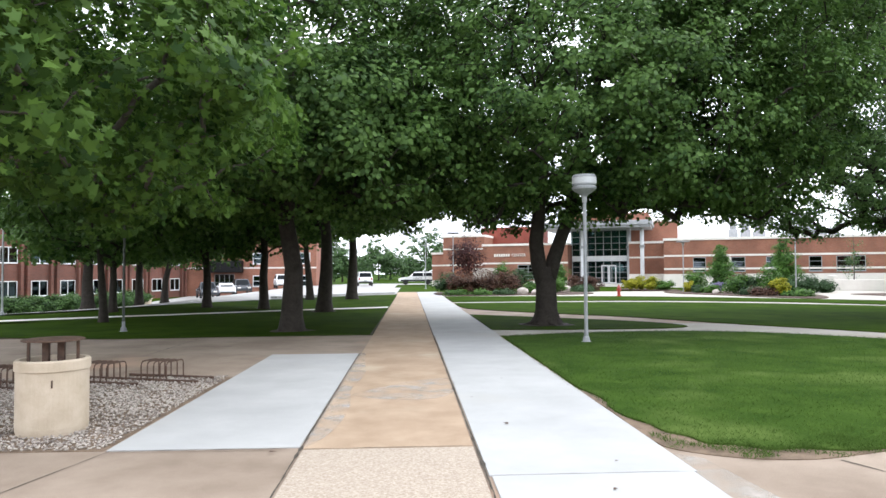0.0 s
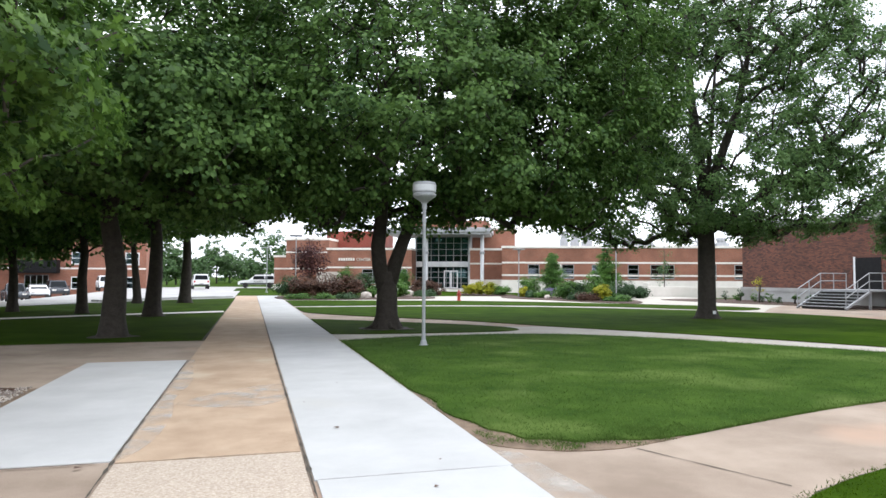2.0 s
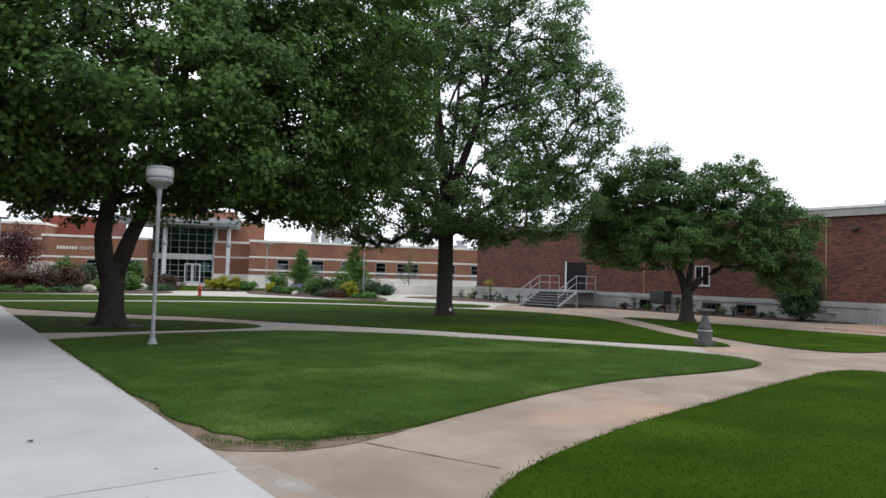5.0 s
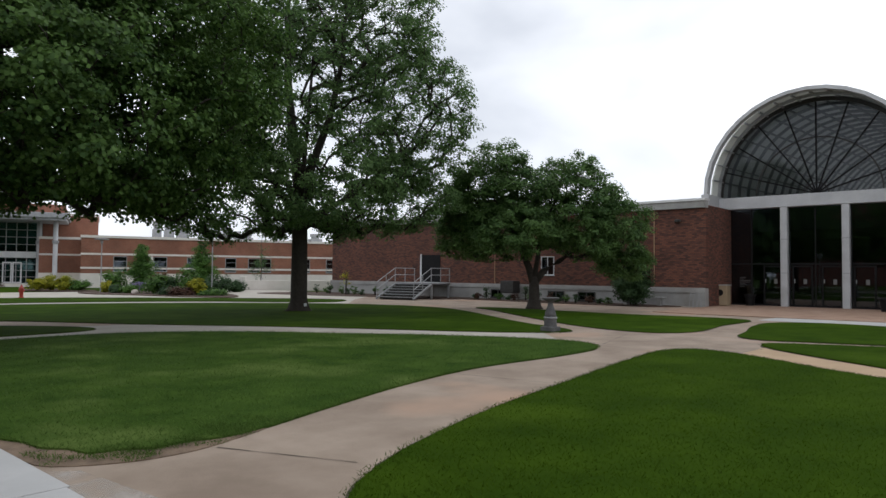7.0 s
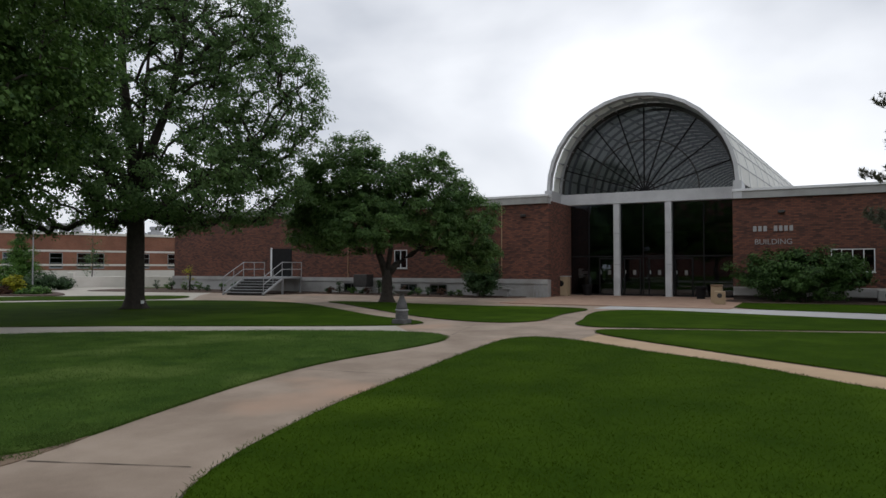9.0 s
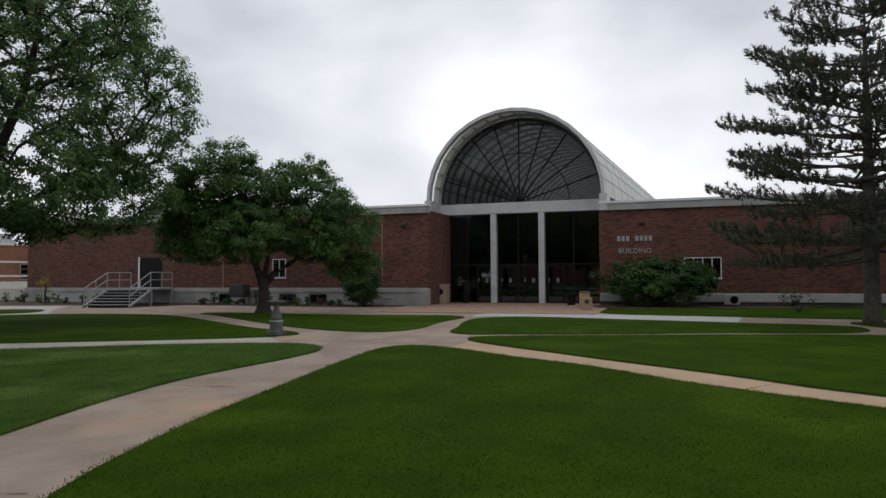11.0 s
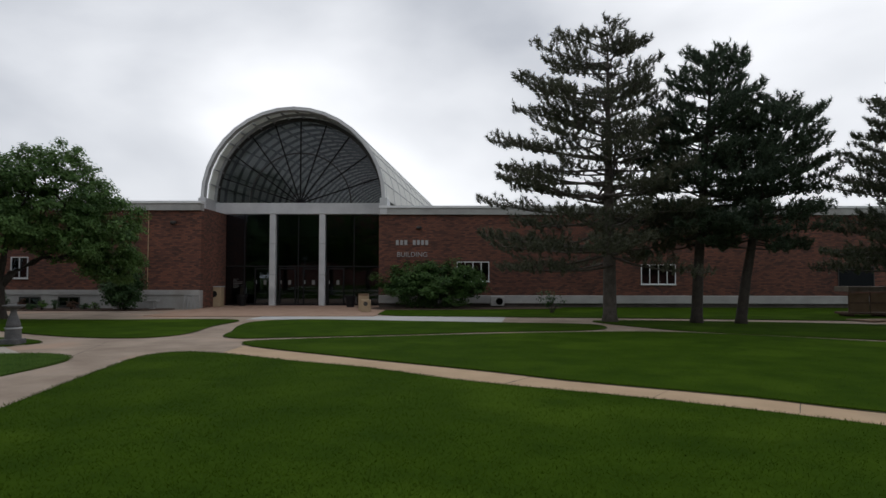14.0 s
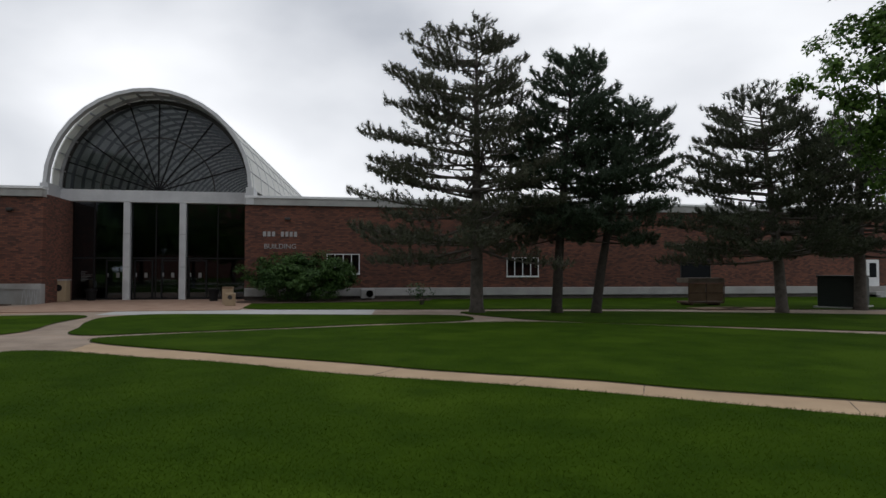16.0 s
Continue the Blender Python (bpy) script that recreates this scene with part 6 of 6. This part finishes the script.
# ---- planting by the hall ----
shrub(35.2, 0.3, 1.35, 3.5, 2.75, M_SHRUB_H, 61, "large rounded green bush against the hall wall", 0.11, 340, 105, name="bush", category="bush")
shrub(32.9, 15.3, 1.0, 1.1, 2.5, M_SHRUB_D, 62, "tall dark green bush beside a tree", 0.12, 90, 110, name="bush", category="bush")
shrub(31.2, -5.2, 0.7, 0.8, 1.35, M_SHRUB_D, 63, "thin sparse young shrub on the grass", 0.09, 18, 22, name="shrub")
bed = thing("planting_bed", "dark mulch bed of small shrubs along the hall", "plant bed", kind="structure")
# dark slab carries both mulch and the shade below the big bush
part("mulch", slab(curve_round([(33.6, 3.0), (36.6, 3.1), (36.6, -6.4), (35.3, -6.2), (34.2, -2.5)], 4), -0.03, 0.036), M_MULCH, bed)
part("mulch", slab(curve_round([(32.2, 17), (33.2, 13.6), (34.5, 13.4), (34.5, 27), (33.0, 27), (32.6, 22)], 4), -0.03, 0.035), M_MULCH, bed)
part("mulch", slab(curve_round([(30.6, 33), (31.6, 31.8), (34.5, 32), (34.5, 43), (29, 43), (29.2, 38)], 4), -0.03, 0.035), M_MULCH, bed)
# mulch under the stair landing, its dark tone also giving the shade there
part("mulch", slab(curve_round([(31.2, 27.2), (34.5, 26.9), (34.5, 32), (31.6, 31.8)], 4), -0.03, 0.036), M_MULCH, bed)
rb = random.Random(7)
for k in range(16):
    sy = 16.8 + k * 0.62
    mm = (M_SHRUB, M_SHRUB_D, M_BARBERRY, M_SHRUB_D)[k % 4]
    tall = k in (7, 9, 13)
    shrub(33.3 + rb.uniform(-0.3, 0.4), sy, 0.22 if tall else 0.36, 0.22 if tall else 0.36, 1.15 if tall else rb.uniform(0.35, 0.75), mm, 70 + k,
          "narrow upright evergreen in a mulch bed" if tall else "small mixed shrub in a mulch bed", 0.06, 12, 40)
for k in range(9):
    shrub(32.6 + rb.uniform(-0.5, 0.8), 33.2 + k * 0.95, 0.4, 0.4, rb.uniform(0.4, 1.0), (M_SHRUB_D, M_SHRUB)[k % 2], 90 + k, "small shrub in a mulch bed", 0.07, 10, 36)
shrub(31.8, 36.3, 0.5, 0.5, 1.75, M_YELLOW, 99, "thin sapling with yellowish leaves", 0.09, 10, 20, name="sapling", up=0.65)

# ---- beds before the brick centre ----
kb = thing("planting_bed", "mulched bed of flowering shrubs and boulders before the brick centre", "plant bed", kind="structure")
part("mulch", slab(curve_round([(2.6, 46.2), (8, 46), (12.5, 47), (13.5, 50), (9, 55), (3, 55)], 4), -0.03, 0.05), M_MULCH, kb)
part("mulch", slab(curve_round([at(21.5, 51), at(25, 47.5), at(29, 44), at(32, 43), at(32.6, 45), at(30.5, 53), at(26, 58), at(21.5, 56)], 4), -0.03, 0.05), M_MULCH, kb)
part("mulch", slab(curve_round([at(17.5, 60), at(21.8, 57), at(22, 60), at(18, 65)], 4), -0.03, 0.05), M_MULCH, kb)
BEDS = [
    (3.2, 50, 1.3, 1.7, M_SHRUB_D, "tall green shrub"), (4.2, 49, 1.3, 1.75, M_BARBERRY, "red-brown barberry shrub"), (5.4, 49.5, 1.3, 1.8, M_BARBERRY, "red-brown barberry shrub"),
    (6.8, 50, 1.4, 1.8, M_BARBERRY, "red-brown barberry shrub"), (8.2, 50, 1.3, 1.9, M_BARBERRY, "red-brown barberry shrub"), (7.9, 53, 0.8, 2.6, M_SHRUB, "bright green upright shrub"),
    (9.4, 52, 1.1, 2.3, M_SHRUB_D, "feathery dark green shrub"), (10.2, 50.5, 0.7, 0.9, M_SHRUB, "low green shrub"), (12.4, 52, 0.9, 1.3, M_SHRUB, "pale green shrub"),
    (12.7, 58, 0.7, 2.6, M_SHRUB, "slender green young tree"), (14.0, 56, 1.0, 1.4, M_BARBERRY, "red-brown barberry shrub"), (15.2, 56, 1.0, 1.4, M_BARBERRY, "red-brown barberry shrub"),
    (14.6, 54.5, 1.1, 0.5, M_SHRUB_D, "low spreading evergreen"), (18.4, 60, 0.9, 1.1, M_YELLOW, "yellow-flowering shrub"), (19.2, 60, 0.9, 1.2, M_YELLOW, "yellow-flowering shrub"),
    (20.1, 59.5, 0.9, 1.2, M_YELLOW, "yellow-flowering shrub"), (21.0, 59, 0.9, 1.0, M_SHRUB, "green leafy shrub"), (22.9, 53.5, 0.5, 0.9, M_YELLOW, "yellow-green shrub"),
    (23.6, 52, 0.6, 0.6, M_SHRUB_D, "low dark green shrub"), (23.4, 58, 1.3, 1.9, M_SHRUB, "loose green shrub"), (24.6, 51.5, 0.8, 0.6, M_SHRUB, "low green shrub"),
    (25.2, 57, 0.9, 0.7, M_LILAC, "lilac-flowering low shrub"), (26.3, 50.5, 1.2, 1.5, M_SHRUB, "rounded green shrub"), (27.3, 50.5, 1.1, 1.35, M_SHRUB_D, "rounded green shrub"),
    (26.6, 56, 1.0, 1.5, M_BARBERRY, "reddish shrub"), (28.7, 50, 1.15, 1.9, M_SHRUB, "bright green rounded shrub"), (29.5, 46.5, 0.6, 1.35, M_YELLOW, "yellow-green spiky shrub"),
    (28.3, 46.5, 1.0, 0.5, M_BARBERRY, "low red-brown groundcover shrub"), (30.6, 46, 1.0, 0.45, M_SHRUB, "low green groundcover shrub"), (27.4, 47.5, 0.9, 0.5, M_SHRUB_D, "low green shrub"),
    (31.2, 54, 1.2, 1.5, M_SHRUB_D, "dark green shrub"), (32.2, 55, 1.0, 1.0, M_SHRUB_D, "dark green shrub"), (30.4, 53, 1.0, 1.1, M_SHRUB_D, "dark green shrub"),
    (4.0, 47, 0.9, 0.35, M_SHRUB, "low groundcover shrub"), (6.0, 47, 0.9, 0.35, M_SHRUB, "low groundcover shrub"), (8.0, 47.3, 0.9, 0.4, M_SHRUB_D, "low groundcover shrub"),
]
for k, (az, d, r, h, mm, lab) in enumerate(BEDS):
    shrub(*at(az, d), r, r, h, mm, 110 + k, lab + " in a mulch bed", 0.14, 40, 58)
shrub(*at(4.8, 53), 1.45, 1.45, 4.7, M_PURPLE, 160, "small purple-leaved tree in a shrub bed", 0.15, 60, 60, name="purple_tree", category="tree", up=0.62)
for az, d, r, h in ((25.3, 62, 1.15, 4.3), (29.7, 60, 1.35, 4.6)):
    rng = np.random.default_rng(int(az * 10))
    t = thing("conical_tree", "small dense conical green tree by the brick centre", "tree", *at(az, d), 0)
    c, pos, nor = clumps(rng, [(0, 0, h * 0.36, r, r, h * 0.34), (0, 0, h * 0.6, r * 0.62, r * 0.62, h * 0.3), (0, 0, h * 0.82, r * 0.3, r * 0.3, h * 0.2)], 170, 80, 0.4, 0.55)
    part("trunk", tube(bmesh.new(), [(0, 0, -0.05), (0, 0, h * 0.7)], [0.09, 0.03], 8), M_BARK, t)
    keep = pos[:, 2] > 0.25
    leaves("crown", pos[keep], nor[keep], 0.12, LEAF_FAR, M_SHRUB, t, rng)
rng = np.random.default_rng(33)
t = thing("birch_clump", "slender young tree with sparse light leaves", "tree", *at(34.2, 61.5), 0)
part("trunk", tube(bmesh.new(), [(0, 0, 0), (0.1, 0, 2), (0.05, 0, 4.5)], [0.06, 0.04, 0.015], 6), M_BARKG, t)
c, pos, nor = clumps(rng, [(0, 0, 2.6, 1.3, 1.3, 2.2)], 40, 22, 0.45, 0.3)
leaves("crown", pos, nor, 0.12, LEAF_FAR, M_FARLEAF, t, rng)


def boulder(x, y, r, seed):
    rng = np.random.default_rng(seed)
    bm = bmesh.new()
    bmesh.ops.create_icosphere(bm, subdivisions=2, radius=1)
    for v in bm.verts:
        v.co *= 1 + 0.25 * noise.noise(v.co * 1.3 + Vector((seed, 0, 0)))
        v.co = Vector((v.co.x * r, v.co.y * r * 0.8, v.co.z * r * 0.65 + r * 0.35))
    t = part("boulder", bm, M_STONE)
    t.matrix_basis = pose(x, y, 0.03, 0, 0, rng.uniform(0, 360))
    return tagged(t, "pale rough boulder in a mulch bed", "boulder", "boulders in the beds")


for k, (az, d, r) in enumerate(((9.6, 48.5, 0.5), (10.7, 48.5, 0.35), (13.2, 55, 0.5), (25.7, 53.5, 0.4), (27.0, 54.5, 0.7), (27.8, 54.5, 0.6), (28.1, 53.5, 0.5), (24.9, 50.5, 0.3))):
    boulder(*at(az, d), r, 5 + k)

# hedges at the dormitory
for k in range(12):
    hx, hy = -29.6 + 0.42 * k, 39.0 + 2.2 * k
    if k == 8:
        continue
    shrub(hx, hy, 1.35, 1.7, 1.5, M_SHRUB_H, 200 + k, "clipped dark green hedge before the dormitory", 0.17, 80, 62, name="hedge", category="hedge")
pot = thing("planter", "tan concrete planter under the trees", "planter", -25, 66, fall(-25, 66))
part("pot", lathe([(0.28, 0), (0.38, 0.5), (0.42, 0.52), (0.42, 0.58), (0.34, 0.58), (0.3, 0.48), (0.02, 0.46)], 20), M_CANC, pot)


# ---- vehicles ----
def car(x, y, rz, paint, label, long=4.8, tall=1.75, pickup=False, stripe=False):
    """A parked car: bevelled body, tapered cabin with panes, wheels with rims, lamps. Its nose points along its own x."""
    t = thing("car", label, "car", x, y, fall(x, y) + 0.01, rz)
    L, W = long / 2, 0.92
    bm = bmesh.new()
    prof = [(-L, 0.42), (-L, 0.95), (-L + 0.1, 1.05), (L * 0.45, 1.05), (L - 0.25, 0.92), (L, 0.72), (L, 0.4)]
    lo = [bm.verts.new((a, -W, b)) for a, b in prof]
    hi = [bm.verts.new((a, W, b)) for a, b in prof]
    bm.faces.new(lo)
    bm.faces.new(hi)
    for i in range(len(prof)):
        j = (i + 1) % len(prof)
        bm.faces.new((lo[i], lo[j], hi[j], hi[i]))
    bmesh.ops.bevel(bm, geom=list(bm.edges), offset=0.06, segments=2, affect="EDGES", profile=0.5)
    body = part("body", bm, paint, t, smooth=False)
    back = -L * 0.1 if pickup else -L + 0.18
    cab = [(back, 1.04), (back + 0.22, tall - 0.03), (back + 0.5, tall), (L * 0.12, tall - 0.02), (L * 0.45, 1.04)]
    bm = bmesh.new()
    lo = [bm.verts.new((a, -W + (0.04 if b < 1.1 else 0.2), b)) for a, b in cab]
    hi = [bm.verts.new((a, W - (0.04 if b < 1.1 else 0.2), b)) for a, b in cab]
    bm.faces.new(lo)
    bm.faces.new(hi)
    for i in range(len(cab)):
        j = (i + 1) % len(cab)
        bm.faces.new((lo[i], lo[j], hi[j], hi[i]))
    part("cabin", bm, paint, t)
    for s in (-1, 1):
        for a0, a1 in ((back + 0.25, (back + L * 0.2) / 2 - 0.04), ((back + L * 0.2) / 2 + 0.04, L * 0.2)):
            bm = bmesh.new()
            q = [(a0, 1.12, 0.055), (a1 + (0.12 if a1 > 0.1 * L else 0), 1.12, 0.055), (a1, tall - 0.16, 0.175), (a0 + 0.08, tall - 0.16, 0.175)]
            bm.faces.new([bm.verts.new((a, s * (W - o + 0.04), b)) for a, b, o in q])
            part("side_window", bm, M_CARGLASS, t)
    for a0, z0, a1, z1 in ((L * 0.43, 1.1, L * 0.16, tall - 0.1), (back + 0.01, 1.12, back + 0.19, tall - 0.12)):
        bm = bmesh.new()
        e = 0.02 if a0 > 0 else -0.02
        bm.faces.new([bm.verts.new(p) for p in ((a0 + e, -W + 0.16, z0), (a0 + e, W - 0.16, z0), (a1 + e, W - 0.28, z1), (a1 + e, -W + 0.28, z1))])
        part("windscreen", bm, M_CARGLASS, t)
    for a in (-L * 0.6, L * 0.62):
        for s in (-1, 1):
            w = lathe([(0.2, -0.1), (0.34, -0.1), (0.36, -0.06), (0.36, 0.06), (0.34, 0.1), (0.2, 0.1)], 20)
            bmesh.ops.transform(w, matrix=pose(a, s * (W - 0.07), 0.36, 90, 0, 0), verts=w.verts)
            tyre = part("wheel", w, M_TYRE, t)
            r = lathe([(0.02, -0.085), (0.22, -0.08), (0.22, 0.08), (0.02, 0.085)], 16)
            bmesh.ops.transform(r, matrix=pose(a, s * (W - 0.07), 0.36, 90, 0, 0), verts=r.verts)
            part("rim", r, M_RIM, tyre)
    for s in (-1, 1):
        part("headlight", boxed(L - 0.03, s * 0.55 - 0.18, 0.68, L + 0.012, s * 0.55 + 0.18, 0.82), M_LIME, t, "clear headlight")
        part("tail_light", boxed(-L - 0.012, s * 0.75 - 0.1, 0.78, -L + 0.02, s * 0.75 + 0.1, 1.02), M_LAMPRED, t, "red tail light")
        part("mirror", boxed(L * 0.3, s * (W + 0.02), 1.05, L * 0.3 + 0.12, s * (W + 0.18), 1.2), paint, t)
    part("bumper", boxed(-L - 0.04, -W + 0.1, 0.4, -L + 0.02, W - 0.1, 0.58), M_DARKM, t)
    part("bumper", boxed(L - 0.02, -W + 0.1, 0.35, L + 0.04, W - 0.1, 0.52), M_DARKM, t)
    part("plate_bar", boxed(-L - 0.06, -0.2, 0.62, -L - 0.01, 0.2, 0.74), M_CONC, t, "plain plate bar")
    if stripe:
        part("stripe", boxed(-L + 0.2, W + 0.002, 0.45, L - 0.3, W + 0.012, 0.66), M_CARD, t, "dark side stripe")
        letters("POLICE", 0.36, pose(-0.1, W + 0.008, 0.70, 90, 0, 180), t, M_CARD, 0.004, "dark block letters")
        part("light_bar", boxed(-0.45, -0.5, tall + 0.0, -0.2, 0.5, tall + 0.11, bevel=0.02), M_DARKM, t, "roof light bar")
    return t


car(*at(0.65, 93), 180, M_CARW, "white police patrol car parked across the drive", 5.0, 1.75, stripe=True)
car(*at(-3.8, 86), 98, M_CARW, "white sport utility car parked on the drive", 4.8, 1.75)
car(*at(-10.5, 86), 286, M_CARW, "white sport utility car parked by the kerb", 4.8, 1.75)
car(*at(-13.75, 84), 291, M_CARD, "dark grey sport utility car in the parking row", 4.8, 1.75)
car(*at(-14.95, 83), 289, M_CARW, "white sedan in the parking row", 4.6, 1.45)
car(*at(-16.4, 80), 293, M_CARD, "dark pickup truck in the parking row", 5.4, 1.8, pickup=True)
kerb = thing("kerb", "pale concrete kerb island by the drive", "kerb", kind="structure")
part("kerb_stone", slab(curve_round([(-8.6, 44.5), (-4.5, 49.5), (-1.2, 52), (-1.2, 53), (-4.8, 50.6), (-9.2, 45.4)], 3), -0.3, 0.12), M_CONC, kerb)

# ---- far trees at the horizon ----
for k in range(26):
    rng = np.random.default_rng(300 + k)
    az = -14 + k * 0.95 + rng.uniform(-0.3, 0.3)
    d = rng.uniform(130, 190)
    h = rng.uniform(5, 8) if k % 4 else rng.uniform(8, 12)
    t = thing("far_tree", "distant hazy green tree beyond the drive", "tree", *at(az, d), -0.5, group="far trees")
    c, pos, nor = clumps(rng, [(0, 0, h * 0.55, h * 0.45, h * 0.45, h * 0.45)], 100, 18, 1.0, 0.5)
    part("trunk", tube(bmesh.new(), [(0, 0, 0), (0, 0, h * 0.7)], [0.2, 0.06], 6), M_BARK, t)
    leaves("crown", pos, nor, 0.62, LEAF_FAR, M_FARLEAF, t, rng)

# ---- grass blades on the near lawns ----
def inside(px_, py_, poly):
    x = np.array([p[0] for p in poly])
    y = np.array([p[1] for p in poly])
    hit = np.zeros(len(px_), bool)
    j = len(x) - 1
    for i in range(len(x)):
        c = ((y[i] > py_) != (y[j] > py_)) & (px_ < (x[j] - x[i]) * (py_ - y[i]) / (y[j] - y[i] + 1e-12) + x[i])
        hit ^= c
        j = i
    return hit


def turf(outline, n, lo, hi, seed, near, worn=False):
    """Blades over a lawn, thicker towards the place named near, and a fringe along its edge."""
    rng = np.random.default_rng(seed)
    ring_ = [(p.x, p.y) for p in curve_round(outline, 5)]
    ang = rng.uniform(0, math.tau, n * 4)
    rad = 3.0 + 15.0 * rng.random(n * 4) ** 1.2
    x, y = near[0] + rad * np.cos(ang), near[1] + rad * np.sin(ang)
    k = inside(x, y, ring_)
    k &= rng.random(len(x)) < np.where(((x - 2.4) / 0.3) ** 2 + ((y - 7.4) / 1.4) ** 2 < 1, 0.5, 1)
    x, y = x[k][:n], y[k][:n]
    # fringe
    fx, fy = [], []
    for a, b in zip(ring_, ring_[1:] + ring_[:1]):
        m = int(math.hypot(b[0] - a[0], b[1] - a[1]) * 150)
        s = rng.random(m)
        fx.append(a[0] + (b[0] - a[0]) * s + rng.normal(0, 0.035, m))
        fy.append(a[1] + (b[1] - a[1]) * s + rng.normal(0, 0.035, m))
    fx, fy = np.concatenate(fx), np.concatenate(fy)
    # blades creep over the worn corner
    if worn:
        cx_, cy_ = rng.uniform(2.3, 4.6, 16000), rng.uniform(5.55, 7.2, 16000)
        past = cy_ - 5.56 - 0.9 * np.clip(2.8 - cx_, 0, 1) - 0.3 * np.clip(cx_ - 3.6, 0, 1) + 0.22 * np.sin(9 * cx_) * np.sin(7 * cy_ + 2 * cx_)
        kc = (past > 0) & (rng.random(16000) < np.clip(past / 0.3, 0.03, 1) ** 1.5 * np.clip((0.62 - past) / 0.45, 0, 1))
        fx, fy = np.concatenate([fx, cx_[kc]]), np.concatenate([fy, cy_[kc]])
    kf = np.ones(len(fx), bool)
    x, y = np.concatenate([x, fx[kf]]), np.concatenate([y, fy[kf]])
    m = len(x)
    h = rng.uniform(lo, hi, m)
    a = rng.uniform(0, math.tau, m)
    lean_ = rng.normal(0, 0.9, (m, 2)) * h[:, None]
    w = 0.0045
    base = np.stack([x, y, np.full(m, 0.024)], 1)
    d = np.stack([np.cos(a), np.sin(a), np.zeros(m)], 1) * w
    tip = base + np.concatenate([lean_, h[:, None]], 1)
    return np.stack([base - d, base + d, tip], 1)


for mat_, sets in ((M_BLADE_F, [turf(LAWN_FRONT, 150000, 0.018, 0.045, 1, (0, 0), True)]), (M_BLADE, [turf(LAWN_BIG, 150000, 0.014, 0.034, 2, (0, 0)), turf(LAWN_SIDE, 40000, 0.016, 0.036, 3, (0, 0))])):
    blades = np.concatenate(sets)
    gb = many("grass", blades.reshape(-1, 3), np.full(len(blades), 3), mat_)
    tagged(gb, "short mown grass blades on the near lawns", "grass", kind="stuff")
# a few dry leaves and clover flowers
rng = np.random.default_rng(77)
for k in range(8):
    lx, ly = ((-1.25, 6.1), (1.0, 7.1), (0.8, 8.6), (-0.85, 9.0))[k] if k < 4 else (rng.uniform(-0.9, 2.1), rng.uniform(4, 14))
    bm = bmesh.new()
    a0 = rng.uniform(0, 6.28)
    s = rng.uniform(0.025, 0.05) if k > 1 else 0.07
    vs = [bm.verts.new((p[0] * s, p[1] * s, 0.006 + 0.25 * s * abs(p[0]))) for p in LEAF_MID]
    bm.faces.new(vs)
    lf = part("fallen_leaf", bm, M_RUST)
    lf.matrix_basis = pose(lx, ly, 0.014, 0, 0, math.degrees(a0))
    tagged(lf, "curled brown fallen leaf on the walkway", "leaf", "fallen leaves")
